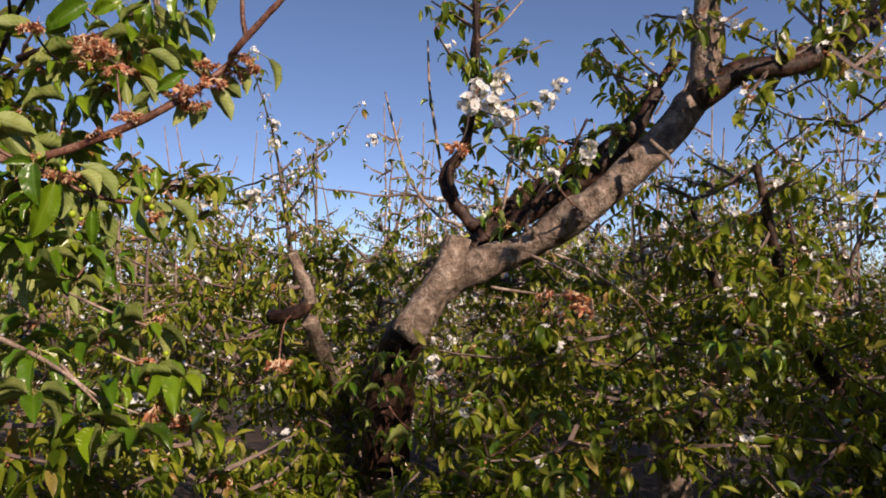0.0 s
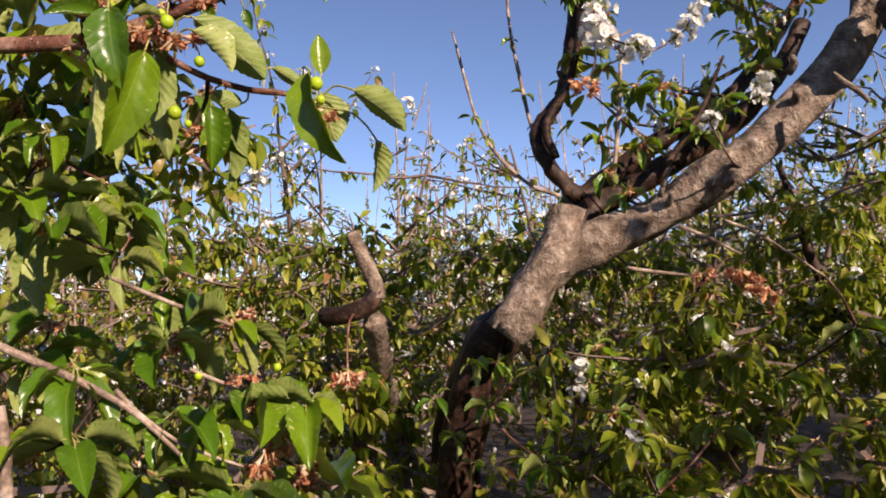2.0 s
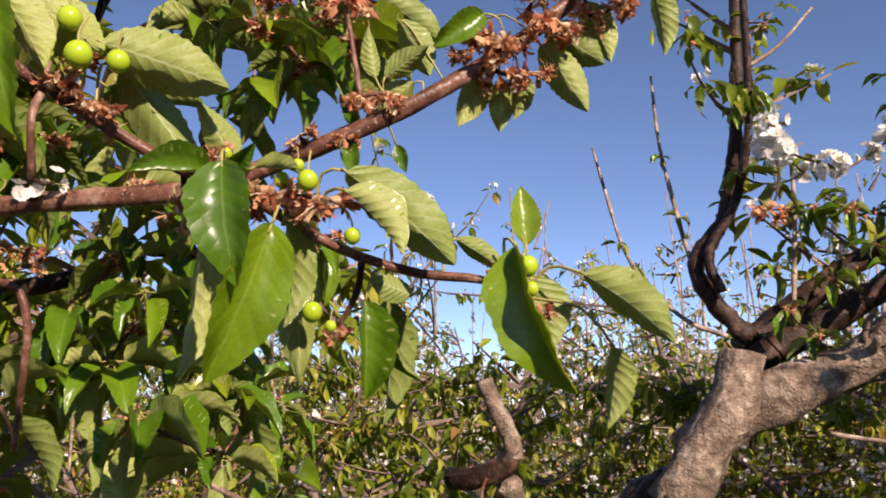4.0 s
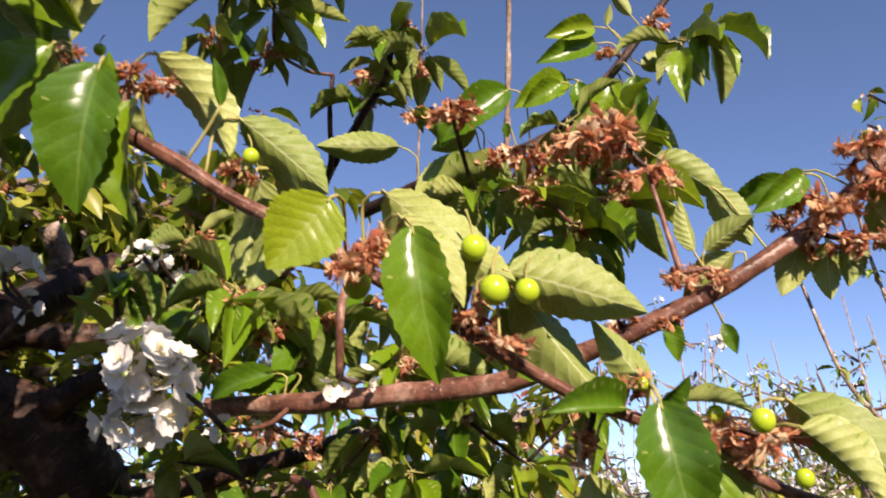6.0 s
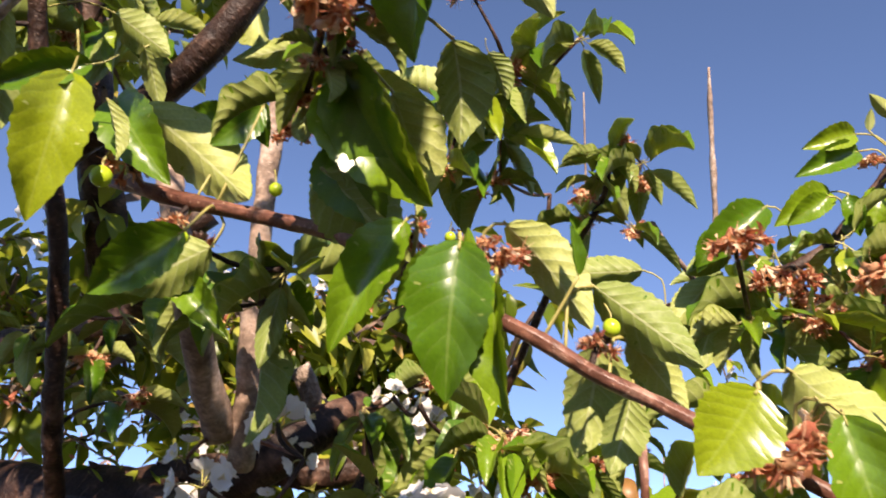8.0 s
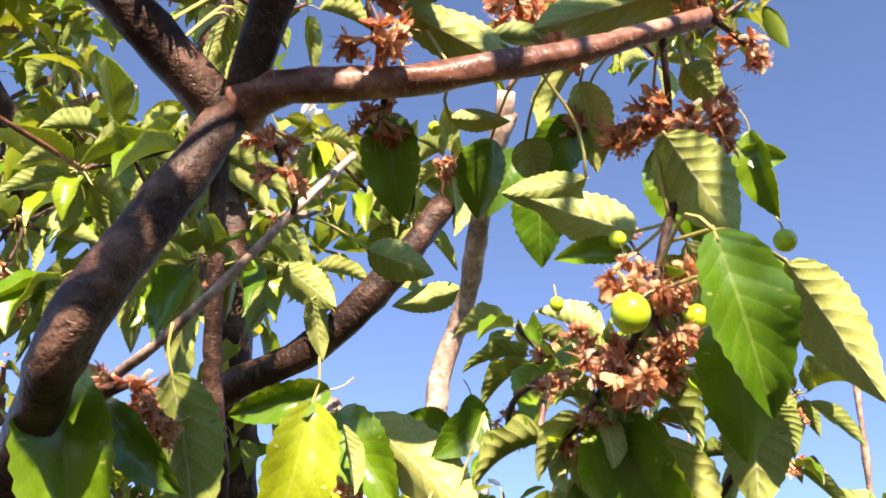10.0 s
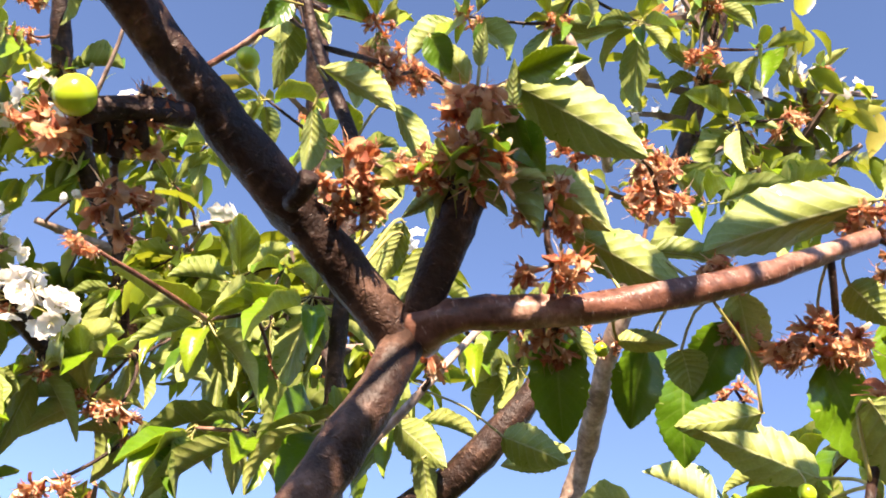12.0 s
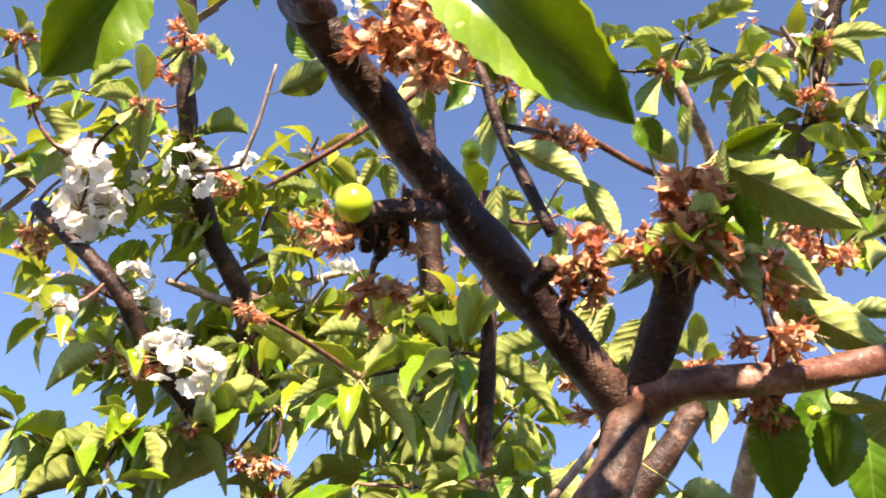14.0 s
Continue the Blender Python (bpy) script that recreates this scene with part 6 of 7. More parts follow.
blossom(gtwo_branch, (-1.732, 0.986, 2.514), 0.04, 2)
gfour_branch = branch(near, [(-1.034, 1.532, 2.815), (-0.986, 1.518, 2.899), (-0.946, 1.489, 2.976), (-0.914, 1.454, 3.026), (-0.86, 1.392, 3.111), (-0.826, 1.345, 3.172)], 0.0130, 0.0090, BARK_LIMB, "upright_limb")
blossom(gfour_branch, (-0.89, 1.388, 3.097), 0.044, 2)
tuft(gfour_branch, (-1.086, 1.268, 2.939), 5, 0.08, 1)
tuft(gfour_branch, (-0.987, 1.323, 2.95), 6, 0.085, 0)
tuft(gfour_branch, (-0.899, 1.379, 3.027), 6, 0.08, 1)
tuft(gfour_branch, (-0.854, 1.454, 2.988), 5, 0.085, 0)
tuft(gfour_branch, (-0.936, 1.475, 2.995), 6, 0.085, 1)
tuft(gfour_branch, (-0.904, 1.473, 2.871), 6, 0.085, 0)
tuft(gfour_branch, (-0.894, 1.527, 2.83), 6, 0.085, 0)
tuft(gfour_branch, (-0.815, 1.569, 2.986), 6, 0.08, 1)
tuft(gfour_branch, (-0.783, 1.547, 3.023), 5, 0.08, 1)
tuft(gfour_branch, (-0.989, 1.391, 2.746), 5, 0.085, 1)
tuft(gfour_branch, (-0.898, 1.491, 2.714), 4, 0.09, 0)
tuft(gfour_branch, (-0.951, 1.375, 2.638), 4, 0.09, 0)
tuft(gfour_branch, (-1.049, 1.258, 2.969), 5, 0.08, 0)
tuft(gfour_branch, (-1.185, 1.212, 2.927), 5, 0.085, 1)
dry(gfour_branch, (-0.926, 1.397, 2.936), 0.05)
dry(gfour_branch, (-0.977, 1.229, 2.545), 0.05)
dry(gfour_branch, (-0.982, 1.242, 2.529), 0.04)
dry(gfour_branch, (-0.973, 1.524, 2.495), 0.04)
dry(gfour_branch, (-0.846, 1.502, 2.885), 0.05)
gfive_branch = branch(near, [(-1.079, 1.29, 2.924), (-1.073, 1.323, 2.898), (-1.07, 1.388, 2.874), (-1.083, 1.466, 2.842)], 0.0090, 0.0070, BARK_GREY, "upright_limb")
gsix_branch = branch(near, [(-0.883, 1.683, 2.847), (-0.861, 1.643, 2.895), (-0.826, 1.576, 2.973), (-0.804, 1.542, 3.015)], 0.0070, 0.0040, BARK_GREY, "upright_limb")
gdead_branch = branch(near, [(-1.497, 0.99, 2.643), (-1.468, 0.971, 2.677), (-1.447, 0.953, 2.705), (-1.43, 0.938, 2.728)], 0.0026, 0.0016, BARK_GREY, "dead_twig")
shoot_branch = branch(near, [(-0.79, 2.243, 2.265), (-0.758, 2.158, 2.468), (-0.742, 2.109, 2.584), (-0.725, 2.061, 2.697)], 0.0034, 0.0020, BARK_GREY, "upright_shoot", sides=7, lump=0.3, knobs=tuple((k * 0.075 + 0.04, 0.25 + 0.3 * (k % 3)) for k in range(13)))
shoot2_branch = branch(near, [(-1.232, 3.459, 2.801), (-1.18, 3.335, 3.102), (-1.113, 3.164, 3.513)], 0.0055, 0.0030, BARK_GREY, "upright_shoot", sides=7, lump=0.3)
clus_branch = branch(near, [(-1.09, 1.95, 2.13), (-1, 1.889, 2.248), (-0.96, 1.86, 2.29), (-0.919, 1.834, 2.326), (-0.891, 1.826, 2.364), (-0.876, 1.811, 2.406)], 0.0060, 0.0040, BARK_LIMB, "side_twig")
dry(clus_branch, (-0.918, 1.807, 2.36), 0.038)
dry(clus_branch, (-0.84, 1.828, 2.372), 0.032)
dry(clus_branch, (-0.853, 1.799, 2.424), 0.028)
tuft(clus_branch, (-0.876, 1.811, 2.406), 8, 0.085, 0)
tuft(clus_branch, (-0.837, 1.827, 2.401), 7, 0.08, 0)
tuft(clus_branch, (-0.9, 1.822, 2.391), 6, 0.075, 0)
tuft(clus_branch, (-0.923, 1.837, 2.341), 5, 0.07, 1)
tuft(clus_branch, (-0.866, 1.862, 2.329), 4, 0.07, 1)
clus2_branch = branch(near, [(-1.0, 1.889, 2.248), (-0.984, 1.866, 2.262), (-0.978, 1.848, 2.279), (-0.972, 1.826, 2.329), (-0.962, 1.81, 2.371)], 0.0050, 0.0030, BARK_LIMB, "side_twig")
tuft(clus2_branch, (-0.951, 1.591, 2.425), 8, 0.095, 1)
tuft(clus2_branch, (-0.977, 1.643, 2.371), 8, 0.095, 0)
tuft(clus2_branch, (-1.008, 1.591, 2.385), 7, 0.095, 1)
tuft(clus2_branch, (-0.923, 1.61, 2.406), 6, 0.09, 0)
tuft(clus2_branch, (-1.004, 1.675, 2.332), 6, 0.085, 1)
tuft(clus2_branch, (-1.037, 1.609, 2.325), 5, 0.085, 1)
tuft(clus2_branch, (-0.865, 1.607, 2.453), 6, 0.095, 0)
clus3_branch = branch(near, [(-0.8, 1.947, 2.272), (-0.821, 1.893, 2.296), (-0.837, 1.871, 2.332)], 0.0040, 0.0025, BARK_GREY, "side_twig")
laden_branch = branch(near, [(-0.454, 1.699, 2.361), (-0.515, 1.682, 2.329), (-0.556, 1.679, 2.28), (-0.605, 1.678, 2.223), (-0.664, 1.672, 2.167), (-0.729, 1.662, 2.142), (-0.802, 1.695, 2.142), (-0.901, 1.745, 2.134)], 0.0032, 0.0078, BARK_LIMB, "laden_branch")
leaf(laden_branch, (-0.608, 1.659, 2.284), (-0.662, 1.637, 2.269), (0.44, -0.85, -0.28), 0.45, 1)
leaf(laden_branch, (-0.608, 1.667, 2.268), (-0.674, 1.644, 2.243), (0.39, -0.90, -0.21), 0.4, 1)
leaf(laden_branch, (-0.567, 1.667, 2.297), (-0.588, 1.649, 2.321), (0.06, 0.77, 0.64), 0.4, 1)
leaf(laden_branch, (-0.594, 1.663, 2.287), (-0.587, 1.655, 2.308), (0.08, 0.94, 0.32), 0.4, 0)
leaf(laden_branch, (-0.706, 1.647, 2.215), (-0.787, 1.634, 2.158), (0.23, -0.96, -0.12), 0.42, 1)
leaf(laden_branch, (-0.643, 1.663, 2.226), (-0.703, 1.646, 2.194), (0.33, -0.94, -0.11), 0.5, 1)
leaf(laden_branch, (-0.593, 1.679, 2.228), (-0.619, 1.683, 2.176), (0.05, -0.99, -0.10), 0.55, 1)
leaf(laden_branch, (-0.583, 1.685, 2.222), (-0.577, 1.715, 2.163), (0.31, 0.83, 0.46), 0.5, 1)
leaf(laden_branch, (-0.548, 1.72, 2.199), (-0.556, 1.74, 2.151), (-0.34, -0.89, -0.31), 0.5, 1)
leaf(laden_branch, (-0.561, 1.692, 2.248), (-0.512, 1.696, 2.252), (-0.10, 0.79, 0.60), 0.5, 1)
leaf(laden_branch, (-0.567, 1.706, 2.19), (-0.528, 1.733, 2.162), (-0.09, 0.78, 0.62), 0.5, 1)
leaf(laden_branch, (-0.711, 1.651, 2.178), (-0.711, 1.658, 2.163), (-0.18, -0.89, -0.42), 0.6, 0)
leaf(laden_branch, (-0.745, 1.651, 2.178), (-0.793, 1.646, 2.153), (-0.25, 0.91, 0.32), 0.5, 1)
leaf(laden_branch, (-0.67, 1.685, 2.135), (-0.609, 1.702, 2.144), (-0.29, 0.89, 0.34), 0.5, 2)
leaf(laden_branch, (-0.767, 1.675, 2.16), (-0.815, 1.661, 2.106), (-0.37, 0.93, 0.09), 0.5, 1)
leaf(laden_branch, (-0.763, 1.679, 2.155), (-0.799, 1.697, 2.065), (0.21, 0.97, 0.11), 0.5, 1)
leaf(laden_branch, (-0.747, 1.68, 2.14), (-0.749, 1.689, 2.093), (0.04, -0.98, -0.21), 0.5, 1)
leaf(laden_branch, (-0.646, 1.691, 2.115), (-0.619, 1.728, 2.057), (-0.00, 0.85, 0.53), 0.5, 1)
leaf(laden_branch, (-0.604, 1.706, 2.114), (-0.59, 1.733, 2.067), (0.08, 0.86, 0.51), 0.7, 1)
leaf(laden_branch, (-0.689, 1.686, 2.12), (-0.664, 1.715, 2.077), (-0.06, 0.85, 0.53), 0.5, 1)
leaf(laden_branch, (-0.61, 1.708, 2.056), (-0.609, 1.735, 2), (-0.45, -0.80, -0.39), 0.4, 1)
leaf(laden_branch, (-0.576, 1.714, 2.118), (-0.539, 1.744, 2.081), (-0.06, 0.81, 0.59), 0.5, 1)
leaf(laden_branch, (-0.839, 1.685, 2.184), (-0.928, 1.656, 2.181), (-0.30, 0.86, 0.41), 0.4, 1)
leaf(laden_branch, (-0.756, 1.629, 2.191), (-0.783, 1.636, 2.152), (0.14, -0.95, -0.28), 0.5, 1)
leaf(laden_branch, (-0.649, 1.638, 2.209), (-0.692, 1.638, 2.188), (0.15, -0.94, -0.32), 0.5, 1)
leaf(laden_branch, (-0.632, 1.64, 2.208), (-0.63, 1.652, 2.168), (0.01, -0.96, -0.29), 0.5, 1)
leaf(laden_branch, (-0.574, 1.638, 2.205), (-0.574, 1.658, 2.138), (-0.22, -0.94, -0.27), 0.4, 1)
leaf(laden_branch, (-0.567, 1.607, 2.098), (-0.508, 1.619, 2.047), (0.25, 0.84, 0.49), 0.4, 2)
leaf(laden_branch, (-0.468, 1.553, 2.04), (-0.515, 1.573, 2.025), (-0.29, -0.92, -0.26), 0.4, 1)
dry(laden_branch, (-0.718, 1.65, 2.151), 0.044)
dry(laden_branch, (-0.695, 1.651, 2.141), 0.05)
dry(laden_branch, (-0.682, 1.674, 2.126), 0.044)
dry(laden_branch, (-0.636, 1.672, 2.115), 0.04)
dry(laden_branch, (-0.609, 1.678, 2.122), 0.04)
dry(laden_branch, (-0.586, 1.68, 2.134), 0.036)
dry(laden_branch, (-0.598, 1.673, 2.263), 0.032)
dry(laden_branch, (-0.54, 1.678, 2.293), 0.034)
dry(laden_branch, (-0.734, 1.66, 2.142), 0.034)
tuft(laden_branch, (-0.692, 1.607, 2.083), 6, 0.085, 1)
tuft(laden_branch, (-0.65, 1.619, 2.043), 7, 0.09, 1)
tuft(laden_branch, (-0.607, 1.636, 2.072), 6, 0.09, 1)
tuft(laden_branch, (-0.669, 1.603, 2.015), 5, 0.095, 0)
tuft(laden_branch, (-0.742, 1.603, 2.085), 4, 0.08, 0)
tuft(laden_branch, (-0.646, 1.636, 2.161), 6, 0.085, 0)
tuft(laden_branch, (-0.587, 1.648, 2.139), 6, 0.085, 0)
tuft(laden_branch, (-0.52, 1.655, 2.25), 7, 0.085, 0)
tuft(laden_branch, (-0.49, 1.656, 2.266), 6, 0.085, 0)
tuft(laden_branch, (-0.828, 1.7, 2.107), 6, 0.09, 1)
tuft(laden_branch, (-0.703, 1.693, 2.12), 6, 0.09, 1)
tuft(laden_branch, (-0.621, 1.69, 2.095), 6, 0.09, 1)
tuft(laden_branch, (-0.76, 1.701, 2.03), 6, 0.09, 0)
dry(laden_branch, (-0.631, 1.495, 2.072), 0.06)
dry(laden_branch, (-0.605, 1.495, 2.082), 0.06)
dry(laden_branch, (-0.585, 1.498, 2.04), 0.05)
dry(laden_branch, (-0.744, 1.49, 2.122), 0.05)
tuft(laden_branch, (-0.743, 2.178, 2.343), 7, 0.1, 0)
tuft(laden_branch, (-0.681, 2.177, 2.387), 6, 0.1, 0)
tuft(laden_branch, (-0.714, 2.183, 2.266), 6, 0.1, 0)
deadtwig_branch = branch(near, [(-0.847, 1.541, 1.557), (-0.768, 1.538, 1.518), (-0.707, 1.537, 1.484), (-0.674, 1.546, 1.454), (-0.641, 1.557, 1.415)], 0.0052, 0.0026, BARK_GREY, "dead_twig")
deadtwig2_branch = branch(near, [(-0.704, 1.536, 1.494), (-0.68, 1.546, 1.463), (-0.634, 1.556, 1.425), (-0.577, 1.584, 1.393)], 0.0030, 0.0015, BARK_GREY, "dead_twig")
lowtwig_branch = branch(near, [(-0.759, 1.681, 1.627), (-0.688, 1.679, 1.593), (-0.628, 1.697, 1.565), (-0.582, 1.725, 1.543)], 0.0035, 0.0020, BARK_GREY, "side_twig")
cherry(lowtwig_branch, (-0.772, 1.564, 1.586), 0.0055)
dry(lowtwig_branch, (-0.809, 1.547, 1.431), 0.036)
tuft(lowtwig_branch, (-0.757, 1.557, 1.526), 6, 0.085, 0)
tuft(lowtwig_branch, (-0.745, 1.521, 1.449), 6, 0.09, 0)
tuft(lowtwig_branch, (-0.653, 1.585, 1.46), 5, 0.085, 0)
tuft(lowtwig_branch, (-0.614, 1.583, 1.451), 6, 0.085, 0)
tuft(lowtwig_branch, (-0.569, 1.629, 1.47), 6, 0.085, 1)
lowtwig2_branch = branch(near, [(-0.704, 1.633, 1.538), (-0.637, 1.631, 1.501), (-0.57, 1.679, 1.463)], 0.0035, 0.0020, BARK_GREY, "side_twig")
cherry(lowtwig2_branch, (-0.636, 1.631, 1.497), 0.005)
cherry(lowtwig2_branch, (-0.539, 1.625, 1.503), 0.005)
dry(lowtwig2_branch, (-0.578, 1.628, 1.495), 0.036)
dry(lowtwig2_branch, (-0.555, 1.612, 1.404), 0.06)
dry(lowtwig2_branch, (-0.515, 1.611, 1.381), 0.05)
tuft(lowtwig2_branch, (-0.507, 1.625, 1.467), 6, 0.095, 0)
tuft(lowtwig2_branch, (-0.669, 1.631, 1.544), 6, 0.085, 1)
tuft(lowtwig2_branch, (-0.743, 1.678, 1.655), 6, 0.085, 0)
tuft(lowtwig2_branch, (-0.814, 1.59, 1.54), 6, 0.085, 1)
tuft(lowtwig2_branch, (-0.497, 1.631, 1.369), 5, 0.09, 1)
tuft(lowtwig2_branch, (-0.644, 1.59, 1.374), 6, 0.09, 0)
tuft(lowtwig2_branch, (-0.813, 1.638, 1.579), 6, 0.085, 1)
tuft(lowtwig2_branch, (-0.734, 1.724, 1.718), 6, 0.085, 0)
tuft(lowtwig2_branch, (-0.827, 1.732, 1.685), 6, 0.085, 0)
tuft(lowtwig2_branch, (-0.884, 1.731, 1.756), 6, 0.085, 0)
tuft(lowtwig2_branch, (-0.795, 1.775, 1.767), 6, 0.085, 1)
tuft(lowtwig2_branch, (-0.724, 1.824, 1.705), 6, 0.085, 0)
tuft(lowtwig2_branch, (-0.695, 1.592, 1.396), 5, 0.09, 0)
tuft(lowtwig2_branch, (-0.578, 1.586, 1.371), 6, 0.09, 0)
tuft(lowtwig2_branch, (-0.693, 1.728, 1.617), 6, 0.085, 0)
tuft(lowtwig2_branch, (-0.611, 1.726, 1.568), 6, 0.085, 1)
tuft(lowtwig2_branch, (-0.844, 1.717, 1.827), 6, 0.085, 0)
tuft(lowtwig2_branch, (-0.797, 1.709, 1.929), 6, 0.085, 1)
tuft(lowtwig2_branch, (-0.875, 1.707, 2.016), 6, 0.085, 1)
tuft(lowtwig2_branch, (-0.734, 1.812, 1.835), 6, 0.085, 0)
tuft(lowtwig2_branch, (-0.664, 1.804, 1.897), 6, 0.085, 1)
tuft(lowtwig2_branch, (-0.756, 1.719, 1.729), 6, 0.085, 0)
tuft(lowtwig2_branch, (-0.805, 1.623, 1.695), 6, 0.085, 1)
lowtwig3_branch = branch(near, [(-0.786, 1.441, 1.492), (-0.781, 1.443, 1.453), (-0.781, 1.447, 1.392)], 0.0070, 0.0060, BARK_GREY, "side_twig")
spray_branch = branch(near, [(-0.868, 1.079, 2.148), (-0.886, 1.083, 2.103), (-0.919, 1.126, 2.094), (-0.967, 1.186, 2.089)], 0.0022, 0.0018, BARK_LIMB, "fruiting_spray")
leaf(spray_branch, (-0.849, 1.051, 2.116), (-0.847, 1.085, 2.051), (0.30, -0.86, -0.42), 0.44, 1)
leaf(spray_branch, (-0.845, 1.079, 2.097), (-0.861, 1.103, 2.044), (-0.08, -0.92, -0.37), 0.52, 1)
leaf(spray_branch, (-0.826, 1.087, 2.118), (-0.801, 1.13, 2.071), (-0.08, 0.75, 0.66), 0.44, 1)
leaf(spray_branch, (-0.856, 1.146, 2.088), (-0.861, 1.173, 2.045), (0.05, 0.84, 0.54), 0.62, 1)
leaf(spray_branch, (-0.86, 1.049, 2.17), (-0.84, 1.083, 2.133), (-0.10, 0.75, 0.65), 0.62, 1)
leaf(spray_branch, (-0.889, 1.112, 2.171), (-0.942, 1.096, 2.197), (-0.01, 0.86, 0.50), 0.46, 1)
leaf(spray_branch, (-0.891, 1.109, 2.156), (-0.929, 1.102, 2.16), (0.14, -0.93, -0.33), 0.36, 1)
leaf(spray_branch, (-0.846, 1.171, 2.096), (-0.841, 1.187, 2.076), (0.21, 0.73, 0.65), 0.5, 1)
leaf(spray_branch, (-0.902, 1.175, 2.09), (-0.898, 1.205, 2.03), (0.30, 0.85, 0.44), 0.5, 1)
leaf(spray_branch, (-0.82, 1.329, 2.41), (-0.817, 1.374, 2.347), (-0.33, -0.76, -0.56), 0.4, 1)
leaf(spray_branch, (-0.833, 1.334, 2.394), (-0.797, 1.354, 2.39), (0.25, -0.63, -0.73), 0.5, 1)
leaf(spray_branch, (-1.039, 1.223, 2.137), (-1.066, 1.207, 2.143), (0.39, -0.80, -0.45), 0.7, 0)
leaf(spray_branch, (-1.024, 1.217, 2.156), (-1.022, 1.24, 2.124), (0.06, -0.81, -0.58), 0.55, 0)
leaf(spray_branch, (-0.865, 1.105, 2.153), (-0.853, 1.121, 2.113), (0.04, 0.93, 0.37), 0.5, 1)
cherry(spray_branch, (-0.889, 1.071, 2.1), 0.0082)
cherry(spray_branch, (-0.867, 1.105, 2.112), 0.0056)
cherry(spray_branch, (-0.895, 1.095, 2.156), 0.0042)
cherry(spray_branch, (-0.823, 1.136, 2.162), 0.0056)
dry(spray_branch, (-0.884, 1.08, 2.118), 0.032)
dry(spray_branch, (-0.896, 1.096, 2.087), 0.034)
dry(spray_branch, (-0.873, 1.091, 2.128), 0.03)
dry(spray_branch, (-0.879, 1.106, 2.103), 0.032)
dry(spray_branch, (-0.908, 1.101, 2.099), 0.03)
dry(spray_branch, (-0.848, 1.076, 2.194), 0.04)
tuft(spray_branch, (-0.908, 1.123, 2.106), 6, 0.042, 1)
tuft(spray_branch, (-0.923, 1.136, 2.096), 6, 0.042, 1)
tuft(spray_branch, (-0.885, 1.106, 2.126), 5, 0.034, 1)
tuft(spray_branch, (-0.947, 1.164, 2.096), 5, 0.05, 1)
dry(spray_branch, (-0.891, 1.077, 2.127), 0.022)
dry(spray_branch, (-0.89, 1.113, 2.095), 0.024)
dry(spray_branch, (-0.916, 1.104, 2.11), 0.022)
cherry(spray_branch, (-0.93, 1.106, 2.135), 0.0036)
cherry(spray_branch, (-0.874, 1.099, 2.126), 0.0042)
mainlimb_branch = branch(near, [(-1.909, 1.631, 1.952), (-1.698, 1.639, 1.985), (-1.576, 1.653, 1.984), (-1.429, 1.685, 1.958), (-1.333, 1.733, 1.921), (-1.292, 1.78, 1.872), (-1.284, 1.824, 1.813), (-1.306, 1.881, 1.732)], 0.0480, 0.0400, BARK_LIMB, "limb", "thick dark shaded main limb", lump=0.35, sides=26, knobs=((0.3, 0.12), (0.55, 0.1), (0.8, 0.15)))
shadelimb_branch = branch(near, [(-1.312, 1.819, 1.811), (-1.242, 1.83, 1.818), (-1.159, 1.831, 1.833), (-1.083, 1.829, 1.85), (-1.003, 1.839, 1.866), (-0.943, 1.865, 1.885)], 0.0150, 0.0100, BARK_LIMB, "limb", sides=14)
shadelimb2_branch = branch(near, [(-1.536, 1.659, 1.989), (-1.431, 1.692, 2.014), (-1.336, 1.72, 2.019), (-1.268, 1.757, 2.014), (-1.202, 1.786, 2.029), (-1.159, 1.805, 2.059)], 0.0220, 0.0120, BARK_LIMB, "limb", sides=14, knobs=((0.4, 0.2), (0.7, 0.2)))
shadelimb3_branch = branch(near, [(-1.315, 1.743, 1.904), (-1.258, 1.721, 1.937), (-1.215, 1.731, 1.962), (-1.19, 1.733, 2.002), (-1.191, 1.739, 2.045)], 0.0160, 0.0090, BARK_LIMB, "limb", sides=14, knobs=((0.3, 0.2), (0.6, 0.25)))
thicket_branch = branch(near, [(-1.923, 1.689, 2.172), (-1.847, 1.732, 2.155), (-1.78, 1.771, 2.136), (-1.702, 1.79, 2.162)], 0.0030, 0.0015, BARK_GREY, "side_twig")
tuft(thicket_branch, (-1.839, 1.808, 2.136), 4, 0.06, 0)
tuft(thicket_branch, (-1.959, 1.816, 2.14), 4, 0.06, 1)
tuft(thicket_branch, (-1.779, 1.894, 2.137), 4, 0.06, 0)
blossom(thicket_branch, (-1.909, 1.903, 2.132), 0.04, 2)
blossom(thicket_branch, (-1.993, 1.876, 2.116), 0.04, 2)
thicket2_branch = branch(near, [(-1.965, 1.757, 2.13), (-1.88, 1.79, 2.136), (-1.793, 1.836, 2.121), (-1.697, 1.865, 2.142)], 0.0030, 0.0015, BARK_GREY, "side_twig")
thicket3_branch = branch(near, [(-1.809, 1.665, 2.192), (-1.757, 1.711, 2.15), (-1.704, 1.756, 2.113), (-1.651, 1.8, 2.075)], 0.0030, 0.0015, BARK_GREY, "side_twig")
thicket4_branch = branch(near, [(-1.902, 1.747, 2.088), (-1.852, 1.742, 2.133), (-1.8, 1.734, 2.186), (-1.776, 1.722, 2.224)], 0.0030, 0.0015, BARK_GREY, "side_twig")
thicket5_branch = branch(near, [(-1.807, 1.845, 2.096), (-1.765, 1.83, 2.151), (-1.742, 1.813, 2.198)], 0.0025, 0.0015, BARK_GREY, "side_twig")
